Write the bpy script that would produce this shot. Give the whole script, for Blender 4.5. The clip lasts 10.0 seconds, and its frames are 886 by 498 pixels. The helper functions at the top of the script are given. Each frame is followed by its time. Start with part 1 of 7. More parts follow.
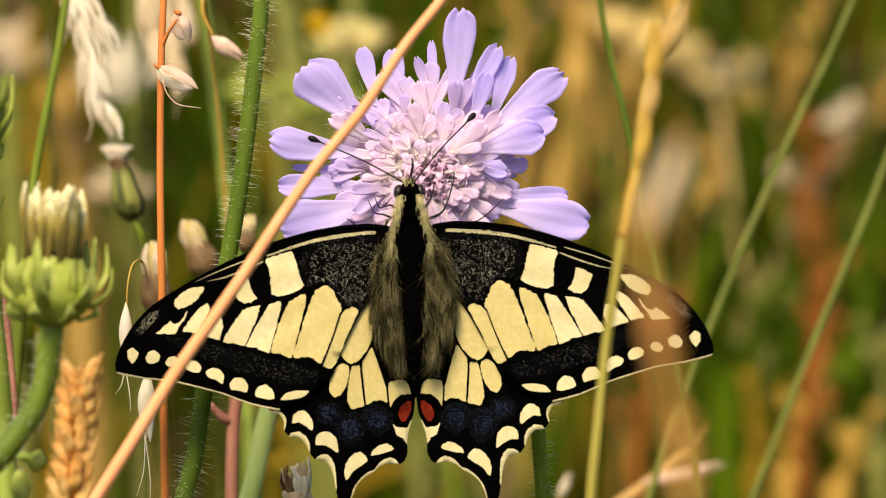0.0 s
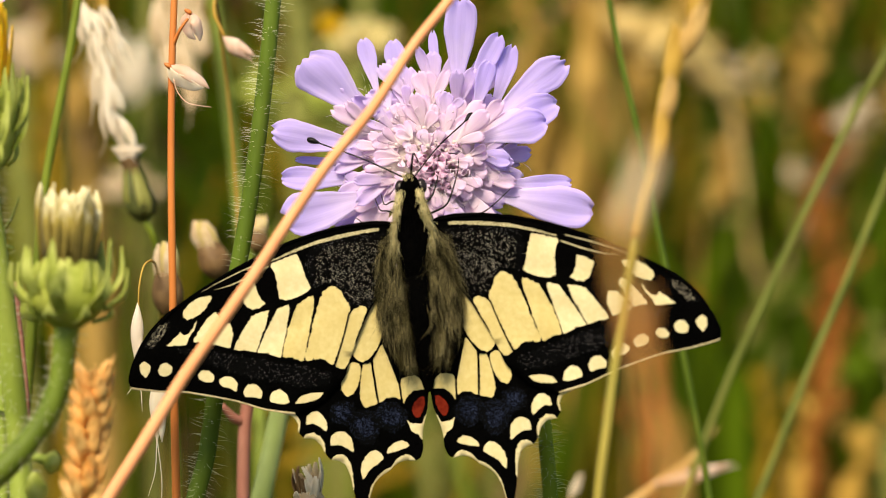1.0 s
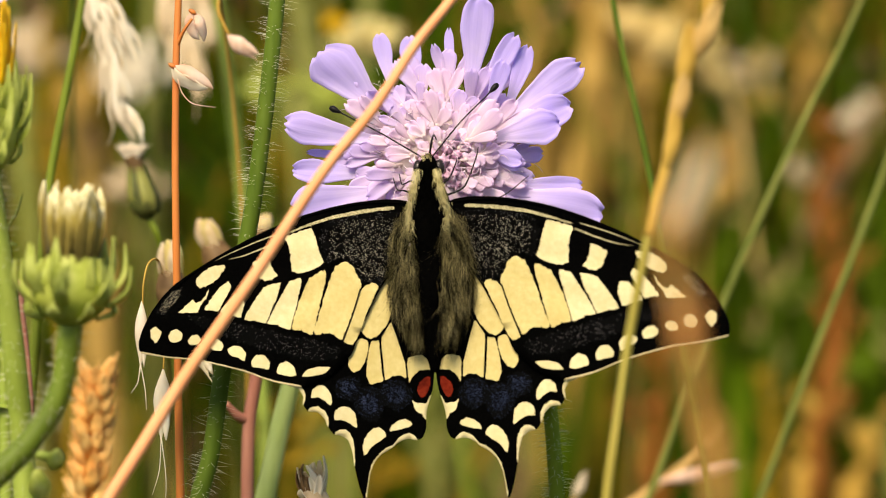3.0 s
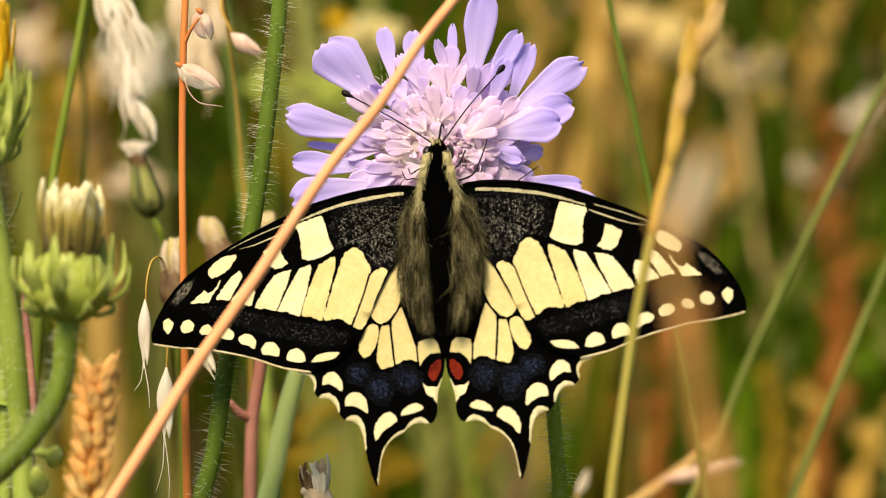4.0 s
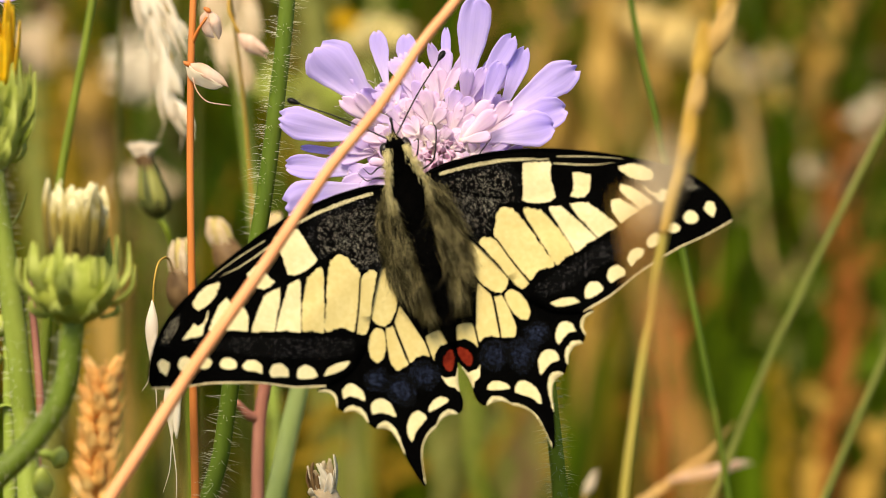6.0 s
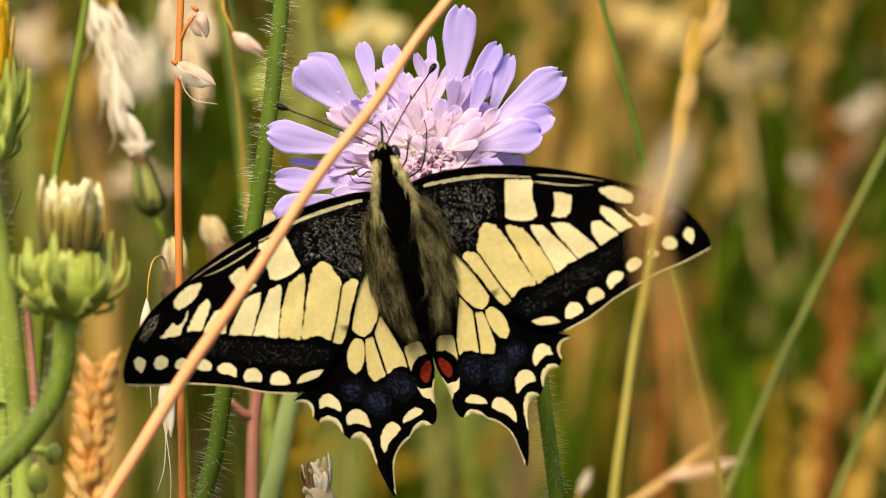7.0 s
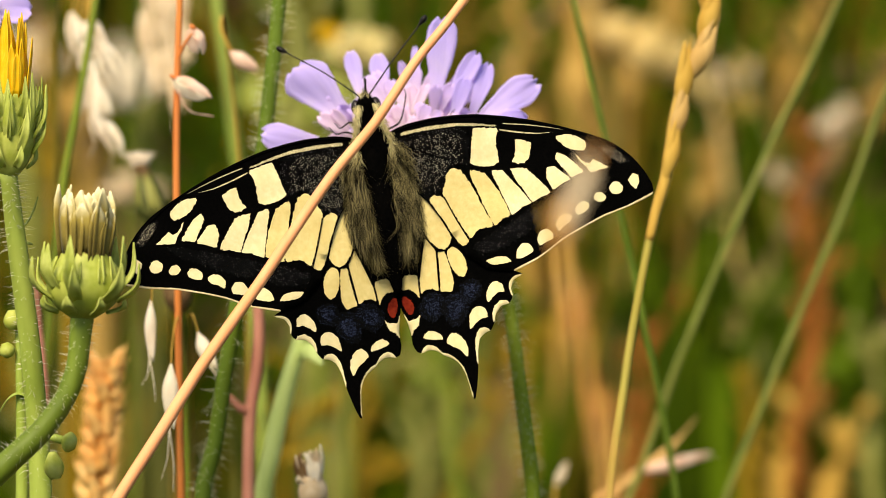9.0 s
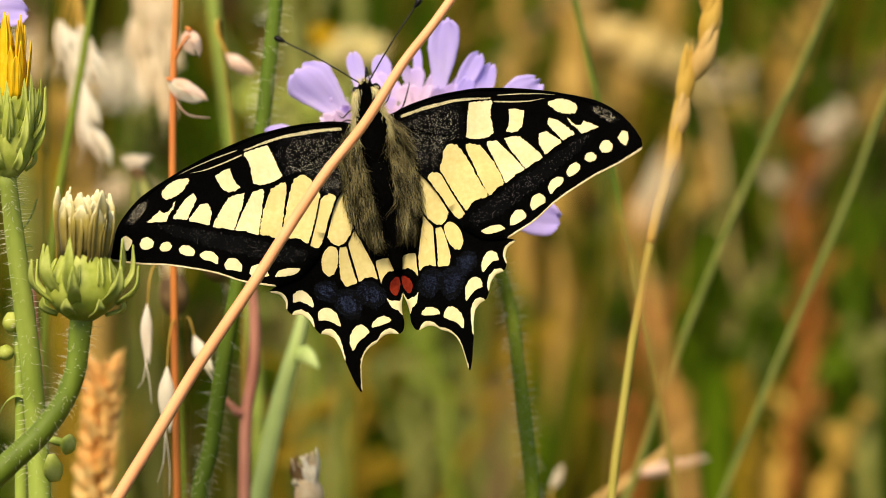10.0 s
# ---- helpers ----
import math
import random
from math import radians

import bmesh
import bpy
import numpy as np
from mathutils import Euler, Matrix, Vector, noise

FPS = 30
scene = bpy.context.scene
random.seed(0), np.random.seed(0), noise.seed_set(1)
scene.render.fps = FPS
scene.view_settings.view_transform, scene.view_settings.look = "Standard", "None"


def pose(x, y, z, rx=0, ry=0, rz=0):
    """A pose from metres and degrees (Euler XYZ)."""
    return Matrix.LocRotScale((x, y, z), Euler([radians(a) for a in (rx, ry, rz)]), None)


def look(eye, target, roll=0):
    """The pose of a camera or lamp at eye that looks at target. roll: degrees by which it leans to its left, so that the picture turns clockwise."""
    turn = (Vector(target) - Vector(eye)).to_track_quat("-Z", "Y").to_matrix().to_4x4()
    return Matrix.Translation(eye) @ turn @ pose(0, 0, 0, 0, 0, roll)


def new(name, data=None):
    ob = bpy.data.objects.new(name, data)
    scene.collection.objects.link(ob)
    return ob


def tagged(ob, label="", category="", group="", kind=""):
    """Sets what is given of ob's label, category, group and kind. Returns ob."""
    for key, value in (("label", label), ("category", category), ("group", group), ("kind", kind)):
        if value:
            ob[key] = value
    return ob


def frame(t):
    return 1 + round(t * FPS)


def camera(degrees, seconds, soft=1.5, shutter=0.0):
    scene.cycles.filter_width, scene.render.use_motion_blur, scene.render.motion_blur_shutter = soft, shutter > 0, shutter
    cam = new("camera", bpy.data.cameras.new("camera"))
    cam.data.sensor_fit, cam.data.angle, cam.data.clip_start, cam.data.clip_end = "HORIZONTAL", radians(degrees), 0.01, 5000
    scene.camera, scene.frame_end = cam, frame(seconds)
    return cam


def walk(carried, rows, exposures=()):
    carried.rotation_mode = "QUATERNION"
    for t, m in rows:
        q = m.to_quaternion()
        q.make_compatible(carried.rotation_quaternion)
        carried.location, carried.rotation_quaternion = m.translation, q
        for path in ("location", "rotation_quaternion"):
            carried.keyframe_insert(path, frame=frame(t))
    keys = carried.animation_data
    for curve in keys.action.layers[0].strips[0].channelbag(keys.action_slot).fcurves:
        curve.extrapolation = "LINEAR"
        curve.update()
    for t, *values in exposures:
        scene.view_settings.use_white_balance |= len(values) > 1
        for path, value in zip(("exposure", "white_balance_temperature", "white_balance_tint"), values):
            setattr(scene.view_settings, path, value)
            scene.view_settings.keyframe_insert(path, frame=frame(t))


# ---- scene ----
# A swallowtail butterfly on a scabious flower in a dry summer meadow.
# Lengths of the things are in millimetres: across, away from the viewer, up, counted from the flower.
FOV, PITCH, DIST, HEIGHT = 18.0, 8.0, 354.0, 450.0
CP, SP = math.cos(radians(PITCH)), math.sin(radians(PITCH))
VIEW = Matrix(((1, 0, 0, 0), (0, CP, SP, 0), (0, -SP, CP, HEIGHT / 1000), (0, 0, 0, 1)))

# ---- camera: seconds, millimetres drawn back, degrees panned, degrees tilted ----
cam = camera(FOV, 10.0, 0.75)
CAMERA_ROWS = [(0, 0.0, -0.384, 0.065), (0.5, 0.0, -0.361, 0.036), (1, 0.0, -0.148, 0.077), (1.5, 0.0, -0.076, 0.089), (2, 0.0, -0.111, 0.062), (2.5, 0.0, -0.045, 0.102), (2.7, 0.0, -0.081, 0.058), (3.8, 0.0, 0.012, 0.023), (4, 0.0, -0.000, 0.000), (4.5, 0.0, 0.000, 0.000), (5, 0.0, 0.035, -0.004), (5.5, 0.0, 0.075, -0.004), (5.7, 0.0, 0.150, 0.012), (6.8, 0.0, 0.093, 0.000), (7, 0.0, 0.035, -0.017), (7.5, 0.0, -0.000, -0.022), (7.6, 26.8, -0.173, 0.068), (8, 26.8, -0.184, 0.079), (8.5, 26.8, -0.184, 0.075), (9, 26.8, -0.290, 0.088), (9.5, 26.8, -0.272, 0.203), (10, 26.8, -0.370, 0.150)]
walk(cam, [(t, VIEW @ pose(0, -(DIST + back) / 1000, 0, 90 + tilt, 0, pan)) for t, back, pan, tilt in CAMERA_ROWS],
     [(0, 0.60, 7900, 11), (7.5, 0.60, 7900, 11), (7.7, 0.65, 7900, 11), (9.5, 0.66, 7900, 11), (10, 0.58, 7900, 11)])
cam.data.dof.use_dof = True
cam.data.dof.focus_distance = 0.364
cam.data.dof.aperture_fstop = 18.5

# ---- light: bright hazy summer day, sun high behind the viewer ----
SUN_EL, SUN_AZ = 52.0, 200.0
world = bpy.data.worlds.new("summer_sky")
scene.world = world
world.use_nodes = True
sky = world.node_tree.nodes.new("ShaderNodeTexSky")
sky.sky_type, sky.sun_disc = "NISHITA", False
sky.sun_elevation, sky.sun_rotation = radians(SUN_EL), radians(SUN_AZ)
world.node_tree.nodes["Background"].inputs[1].default_value = 0.12
world.node_tree.links.new(sky.outputs[0], world.node_tree.nodes["Background"].inputs[0])
sun = new("sun", bpy.data.lights.new("sun", "SUN"))
sun.data.energy, sun.data.angle, sun.data.color = 4.0, radians(28), (1.0, 0.93, 0.82)
sun.matrix_world = look((-1.2, -2.8, 4.4), (0, 0, 0.4))


# ---- materials ----
def material(name, low, high, scale=600.0, rough=0.6, bump=0.15, through_light=0.0, stretch=(1, 1, 1), detail=6.0, wear=None, sheen=0.0, gloss=0.3):
    """Two tones in a fine grain, with larger stains of a third tone, and light let through thin tissue."""
    m = bpy.data.materials.new(name)
    m.use_nodes = True
    nt, nodes = m.node_tree, m.node_tree.nodes
    bsdf, out = nodes["Principled BSDF"], nodes["Material Output"]
    co = nodes.new("ShaderNodeTexCoord")
    mp = nodes.new("ShaderNodeMapping")
    mp.inputs["Scale"].default_value = [scale * s for s in stretch]
    nt.links.new(co.outputs["Object"], mp.inputs["Vector"])
    fine = nodes.new("ShaderNodeTexNoise")
    fine.inputs["Detail"].default_value, fine.inputs["Scale"].default_value = detail, 1.0
    nt.links.new(mp.outputs[0], fine.inputs["Vector"])
    ramp = nodes.new("ShaderNodeValToRGB")
    ramp.color_ramp.elements[0].position, ramp.color_ramp.elements[1].position = 0.32, 0.68
    ramp.color_ramp.elements[0].color, ramp.color_ramp.elements[1].color = (*low, 1), (*high, 1)
    nt.links.new(fine.outputs[0], ramp.inputs[0])
    colour = ramp.outputs[0]
    coarse = nodes.new("ShaderNodeTexNoise")
    coarse.inputs["Scale"].default_value, coarse.inputs["Detail"].default_value = scale * 0.17, 3.0
    nt.links.new(co.outputs["Object"], coarse.inputs["Vector"])
    rp = nodes.new("ShaderNodeValToRGB")
    rp.color_ramp.elements[0].position, rp.color_ramp.elements[1].position = 0.45, 0.7
    nt.links.new(coarse.outputs[0], rp.inputs[0])
    mix = nodes.new("ShaderNodeMixRGB")
    stain = wear or [c * 0.7 for c in low]
    mix.inputs[2].default_value = (*stain, 1)
    half = nodes.new("ShaderNodeMath")
    half.operation, half.inputs[1].default_value = "MULTIPLY", 0.55
    nt.links.new(rp.outputs[0], half.inputs[0])
    nt.links.new(half.outputs[0], mix.inputs[0])
    nt.links.new(colour, mix.inputs[1])
    nt.links.new(mix.outputs[0], bsdf.inputs["Base Color"])
    bsdf.inputs["Roughness"].default_value = rough
    bsdf.inputs["Specular IOR Level"].default_value = gloss
    bsdf.inputs["Sheen Weight"].default_value = sheen
    bp = nodes.new("ShaderNodeBump")
    bp.inputs["Strength"].default_value, bp.inputs["Distance"].default_value = bump, 0.0002
    nt.links.new(fine.outputs[0], bp.inputs["Height"])
    nt.links.new(bp.outputs[0], bsdf.inputs["Normal"])
    if through_light:
        tr = nodes.new("ShaderNodeBsdfTranslucent")
        nt.links.new(mix.outputs[0], tr.inputs["Color"])
        ms = nodes.new("ShaderNodeMixShader")
        ms.inputs[0].default_value = through_light
        nt.links.new(bsdf.outputs[0], ms.inputs[1])
        nt.links.new(tr.outputs[0], ms.inputs[2])
        nt.links.new(ms.outputs[0], out.inputs["Surface"])
    return m


def dusted(name, ground, dust, scale, cover, rough=0.7, size=0.3):
    """Wing scales: single bright scales strewn over a dark ground. cover: the share of spots that carry one."""
    m = material(name, ground, [g * 1.4 for g in ground], scale, rough, 0.3, gloss=0.03)
    nt, nodes = m.node_tree, m.node_tree.nodes
    co = nodes["Texture Coordinate"]
    dots = nodes.new("ShaderNodeTexVoronoi")
    dots.inputs["Scale"].default_value, dots.inputs["Randomness"].default_value = scale, 1.0
    nt.links.new(co.outputs["Object"], dots.inputs["Vector"])
    rp = nodes.new("ShaderNodeValToRGB")
    rp.color_ramp.elements[0].position, rp.color_ramp.elements[1].position = size, size + 0.16
    rp.color_ramp.elements[0].color, rp.color_ramp.elements[1].color = (1, 1, 1, 1), (0, 0, 0, 1)
    nt.links.new(dots.outputs["Distance"], rp.inputs[0])
    apart = nodes.new("ShaderNodeSeparateColor")
    nt.links.new(dots.outputs["Color"], apart.inputs[0])
    patch = nodes.new("ShaderNodeTexNoise")
    patch.inputs["Scale"].default_value, patch.inputs["Detail"].default_value = 450.0, 3.0
    nt.links.new(co.outputs["Object"], patch.inputs["Vector"])
    lot = nodes.new("ShaderNodeMath")
    lot.operation, lot.inputs[1].default_value, lot.inputs[2].default_value = "MULTIPLY_ADD", 1.2, cover - 0.6
    nt.links.new(patch.outputs[0], lot.inputs[0])
    has = nodes.new("ShaderNodeMath")
    has.operation = "LESS_THAN"
    nt.links.new(apart.outputs[0], has.inputs[0])
    nt.links.new(lot.outputs[0], has.inputs[1])
    tone = nodes.new("ShaderNodeMath")
    tone.operation, tone.inputs[1].default_value, tone.inputs[2].default_value = "MULTIPLY_ADD", 0.75, 0.25
    nt.links.new(apart.outputs[1], tone.inputs[0])
    dot = nodes.new("ShaderNodeMath")
    dot.operation = "MULTIPLY"
    nt.links.new(has.outputs[0], dot.inputs[0])
    nt.links.new(tone.outputs[0], dot.inputs[1])
    fac = nodes.new("ShaderNodeMath")
    fac.operation = "MULTIPLY"
    nt.links.new(rp.outputs[0], fac.inputs[0])
    nt.links.new(dot.outputs[0], fac.inputs[1])
    mix = nodes.new("ShaderNodeMixRGB")
    mix.inputs[2].default_value = (*dust, 1)
    nt.links.new(fac.outputs[0], mix.inputs[0])
    base = nodes["Principled BSDF"].inputs["Base Color"]
    nt.links.new(base.links[0].from_socket, mix.inputs[1])
    nt.links.new(mix.outputs[0], base)
    return m


def corolla(name, foot, tip, edge, through_light=0.48):
    """Petal tissue: one tint at the foot, another at the end, fine veins along it and a slight mottle."""
    m = bpy.data.materials.new(name)
    m.use_nodes = True
    nt, nodes = m.node_tree, m.node_tree.nodes
    bsdf, out = nodes["Principled BSDF"], nodes["Material Output"]
    along, across = nodes.new("ShaderNodeAttribute"), nodes.new("ShaderNodeAttribute")
    along.attribute_name, across.attribute_name = "along", "across"
    co = nodes.new("ShaderNodeTexCoord")
    mottle = nodes.new("ShaderNodeTexNoise")
    mottle.inputs["Scale"].default_value, mottle.inputs["Detail"].default_value = 420, 4.0
    nt.links.new(co.outputs["Object"], mottle.inputs["Vector"])
    shift = nodes.new("ShaderNodeMath")
    shift.operation, shift.inputs[1].default_value, shift.inputs[2].default_value = "MULTIPLY_ADD", 0.5, -0.25
    nt.links.new(mottle.outputs[0], shift.inputs[0])
    place = nodes.new("ShaderNodeMath")
    nt.links.new(along.outputs["Fac"], place.inputs[0])
    nt.links.new(shift.outputs[0], place.inputs[1])
    ramp = nodes.new("ShaderNodeValToRGB")
    ramp.color_ramp.elements[0].position, ramp.color_ramp.elements[1].position = 0.0, 0.6
    ramp.color_ramp.elements[0].color, ramp.color_ramp.elements[1].color = (*foot, 1), (*tip, 1)
    far = ramp.color_ramp.elements.new(1.0)
    far.color = (*edge, 1)
    nt.links.new(place.outputs[0], ramp.inputs[0])
    both = nodes.new("ShaderNodeCombineXYZ")
    for node, factor, slot in ((along, 1.2, 0), (across, 9.0, 1)):
        mul = nodes.new("ShaderNodeMath")
        mul.operation, mul.inputs[1].default_value = "MULTIPLY", factor
        nt.links.new(node.outputs["Fac"], mul.inputs[0])
        nt.links.new(mul.outputs[0], both.inputs[slot])
    veins = nodes.new("ShaderNodeTexNoise")
    veins.inputs["Scale"].default_value, veins.inputs["Detail"].default_value = 1.0, 3.0
    nt.links.new(both.outputs[0], veins.inputs["Vector"])
    rp = nodes.new("ShaderNodeValToRGB")
    rp.color_ramp.elements[0].position, rp.color_ramp.elements[1].position = 0.3, 0.7
    rp.color_ramp.elements[0].color, rp.color_ramp.elements[1].color = (0.92, 0.91, 0.96, 1), (1, 1, 1, 1)
    nt.links.new(veins.outputs[0], rp.inputs[0])
    mix = nodes.new("ShaderNodeMixRGB")
    mix.blend_type, mix.inputs[0].default_value = "MULTIPLY", 1.0
    nt.links.new(ramp.outputs[0], mix.inputs[1])
    nt.links.new(rp.outputs[0], mix.inputs[2])
    nt.links.new(mix.outputs[0], bsdf.inputs["Base Color"])
    bsdf.inputs["Roughness"].default_value = 0.65
    bsdf.inputs["Specular IOR Level"].default_value = 0.12
    bsdf.inputs["Sheen Weight"].default_value = 0.08
    bp = nodes.new("ShaderNodeBump")
    bp.inputs["Strength"].default_value, bp.inputs["Distance"].default_value = 0.14, 0.0002
    nt.links.new(veins.outputs[0], bp.inputs["Height"])
    nt.links.new(bp.outputs[0], bsdf.inputs["Normal"])
    tr = nodes.new("ShaderNodeBsdfTranslucent")
    nt.links.new(mix.outputs[0], tr.inputs["Color"])
    ms = nodes.new("ShaderNodeMixShader")
    ms.inputs[0].default_value = through_light
    nt.links.new(bsdf.outputs[0], ms.inputs[1])
    nt.links.new(tr.outputs[0], ms.inputs[2])
    nt.links.new(ms.outputs[0], out.inputs["Surface"])
    return m


BLACK = material("wing_black", (0.0005, 0.0005, 0.0005), (0.0012, 0.0011, 0.001), 3000, 0.85, 0.3, gloss=0.01)
CREAM = material("wing_cream", (0.65, 0.565, 0.3), (0.72, 0.64, 0.37), 1500, 0.5, 0.3, 0.12, gloss=0.3, wear=(0.625, 0.52, 0.245))
RICH_CREAM = material("wing_deep_cream", (0.585, 0.475, 0.18), (0.655, 0.55, 0.24), 1500, 0.5, 0.3, 0.12, wear=(0.57, 0.445, 0.155), gloss=0.25)
HEM = material("wing_hem", (0.62, 0.5, 0.26), (0.78, 0.68, 0.42), 1500, 0.7, 0.3)
COSTA = dusted("wing_costal_dust", (0.16, 0.14, 0.07), (0.7, 0.63, 0.38), 11000, 1.1, 0.7, 0.5)
BASAL = dusted("wing_basal_dust", (0.0006, 0.0006, 0.0005), (0.72, 0.68, 0.54), 7800, 0.4, 0.7, 0.24)
BAND = dusted("wing_band_dust", (0.0005, 0.0005, 0.0005), (0.15, 0.145, 0.145), 7000, 0.18, 0.7, 0.22)
APEX = dusted("wing_apex_dust", (0.001, 0.001, 0.0008), (0.55, 0.5, 0.36), 8000, 0.75, 0.7, 0.3)
BLUE = dusted("wing_blue_dust", (0.0008, 0.001, 0.002), (0.045, 0.064, 0.125), 9500, 0.62, 0.7, 0.34)
BLUE_RIM = dusted("wing_thin_blue_dust", (0.0007, 0.0008, 0.001), (0.026, 0.036, 0.07), 9500, 0.3)
RED = material("wing_red", (0.1, 0.008, 0.0035), (0.17, 0.018, 0.008), 2500, 0.8, 0.3, gloss=0.03, wear=(0.03, 0.003, 0.002))
CHITIN = material("black_chitin", (0.003, 0.0025, 0.0025), (0.010, 0.008, 0.007), 1500, 0.45, 0.2, gloss=0.15)
EYE = material("compound_eye", (0.012, 0.009, 0.008), (0.03, 0.022, 0.018), 4000, 0.25, 0.3)
BODY_FUR = material("black_fur", (0.0005, 0.0005, 0.0005), (0.0014, 0.0012, 0.001), 2000, 0.9, 0.2, gloss=0.01)
YELLOW_FUR = material("yellow_fur", (0.5, 0.42, 0.17), (0.84, 0.75, 0.4), 1500, 0.7, 0.1, 0.15, gloss=0.1)
PALE_FUR = material("pale_olive_fur", (0.25, 0.21, 0.085), (0.48, 0.41, 0.2), 1500, 0.7, 0.1, 0.1, gloss=0.1)
OLIVE_FUR = material("olive_fur", (0.055, 0.046, 0.016), (0.13, 0.11, 0.042), 1500, 0.7, 0.1, 0.1, gloss=0.08)
GREY_FUR = material("grey_olive_fur", (0.0025, 0.0022, 0.0016), (0.011, 0.0095, 0.006), 1500, 0.7, 0.1, 0.1, gloss=0.05)

LILAC = corolla("lilac_petal", (0.89, 0.79, 0.96), (0.725, 0.615, 0.985), (0.67, 0.56, 0.985))
PINK = corolla("pink_floret", (0.95, 0.86, 0.85), (0.94, 0.78, 0.9), (0.91, 0.72, 0.92))
PALE_LILAC = corolla("pale_lilac_floret", (0.92, 0.8, 0.88), (0.83, 0.69, 0.93), (0.76, 0.62, 0.95))
FADED_RAY = corolla("faded_ray", (0.06, 0.048, 0.009), (0.42, 0.33, 0.075), (0.95, 0.89, 0.54), 0.25)
THROAT = material("pale_throat", (0.86, 0.72, 0.74), (0.93, 0.8, 0.84), 900, 0.55, 0.12, 0.35, wear=(0.72, 0.68, 0.46), gloss=0.15)
MAUVE = material("mauve_bud", (0.74, 0.43, 0.62), (0.88, 0.64, 0.8), 1200, 0.5, 0.15, 0.25, gloss=0.15)
FILAMENT = material("pale_filament", (0.80, 0.64, 0.76), (0.90, 0.78, 0.86), 1500, 0.5, 0.1, 0.3)
SEPAL = material("green_bract", (0.17, 0.25, 0.015), (0.3, 0.38, 0.03), 700, 0.55, 0.2, 0.2)
DARK_STEM = material("dark_green_stem", (0.085, 0.13, 0.01), (0.14, 0.2, 0.02), 500, 0.5, 0.2, 0, (1, 1, 0.15), wear=(0.075, 0.11, 0.01))
MID_STEM = material("green_stem", (0.11, 0.16, 0.01), (0.19, 0.25, 0.022), 500, 0.5, 0.2, 0, (1, 1, 0.15), wear=(0.13, 0.15, 0.012))
LIGHT_STEM = material("light_green_stem", (0.2, 0.275, 0.037), (0.3, 0.385, 0.07), 500, 0.55, 0.2, 0, (1, 1, 0.15), wear=(0.23, 0.265, 0.05))
PALE_STEM = material("pale_green_stem", (0.33, 0.44, 0.13), (0.45, 0.55, 0.21), 500, 0.55, 0.2, 0, (1, 1, 0.15))
HAIR = material("plant_hair", (0.72, 0.72, 0.52), (0.86, 0.86, 0.68), 900, 0.5, 0.1, 0.35)
STRAW = material("straw", (0.88, 0.345, 0.145), (0.93, 0.425, 0.2), 400, 0.45, 0.2, 0, (1, 1, 0.06), wear=(0.9, 0.39, 0.19))
ORANGE = material("orange_stalk", (0.5, 0.145, 0.03), (0.62, 0.22, 0.05), 400, 0.5, 0.2, 0, (1, 1, 0.08), wear=(0.44, 0.11, 0.03))
RUST = material("rust_stalk", (0.19, 0.062, 0.011), (0.29, 0.1, 0.019), 400, 0.6, 0.2, 0, (1, 1, 0.1), gloss=0.1)
RED_STEM = material("reddish_stem", (0.36, 0.13, 0.09), (0.48, 0.22, 0.15), 500, 0.5, 0.2, 0, (1, 1, 0.15))
HUSK = material("pale_husk", (0.86, 0.76, 0.54), (0.93, 0.89, 0.76), 700, 0.5, 0.2, 0.3, (1, 1, 0.2), wear=(0.8, 0.62, 0.46))
GREY_HUSK = material("dull_cream_husk", (0.62, 0.52, 0.36), (0.8, 0.7, 0.52), 700, 0.5, 0.2, 0.3, (1, 1, 0.2), wear=(0.55, 0.42, 0.28))
PINK_HUSK = material("pinkish_husk", (0.72, 0.46, 0.32), (0.86, 0.68, 0.54), 700, 0.5, 0.2, 0.3, (1, 1, 0.2), wear=(0.62, 0.33, 0.24))
EAR = material("ripe_ear", (0.68, 0.3, 0.05), (0.84, 0.48, 0.12), 600, 0.5, 0.25, 0.15, (1, 1, 0.3), wear=(0.58, 0.22, 0.04))
RIPE = material("golden_chaff", (0.96, 0.49, 0.12), (0.98, 0.69, 0.27), 600, 0.5, 0.25, 0.12, (1, 1, 0.3), wear=(0.9, 0.36, 0.08))
DRY = material("dry_grass", (0.46, 0.27, 0.045), (0.62, 0.41, 0.095), 400, 0.6, 0.2, 0.15, (1, 1, 0.1), wear=(0.36, 0.19, 0.03), gloss=0.12)
PALE_GOLD = material("pale_gold_ear", (0.6, 0.42, 0.14), (0.75, 0.57, 0.25), 300, 0.6, 0.2, 0.2, (1, 1, 0.1), gloss=0.08)
OCHRE = material("ochre_grass", (0.22, 0.145, 0.011), (0.34, 0.215, 0.02), 300, 0.6, 0.2, 0.15, (1, 1, 0.1), gloss=0.08)
GOLD = material("golden_grass", (0.42, 0.25, 0.05), (0.58, 0.37, 0.11), 300, 0.6, 0.2, 0.2, (1, 1, 0.1), gloss=0.08)
STEM_GREEN = material("fresh_green_stem", (0.062, 0.108, 0.01), (0.108, 0.165, 0.02), 500, 0.5, 0.2, 0, (1, 1, 0.15), gloss=0.12, wear=(0.055, 0.09, 0.008))
SCABIOUS_STEM = material("grey_green_stem", (0.165, 0.235, 0.018), (0.245, 0.31, 0.036), 500, 0.55, 0.2, 0, (1, 1, 0.15), gloss=0.08, wear=(0.15, 0.19, 0.018))
LEAN_GREEN = material("soft_green_stalk", (0.115, 0.14, 0.025), (0.18, 0.205, 0.045), 400, 0.55, 0.2, 0, (1, 1, 0.12), wear=(0.15, 0.15, 0.035), gloss=0.15)
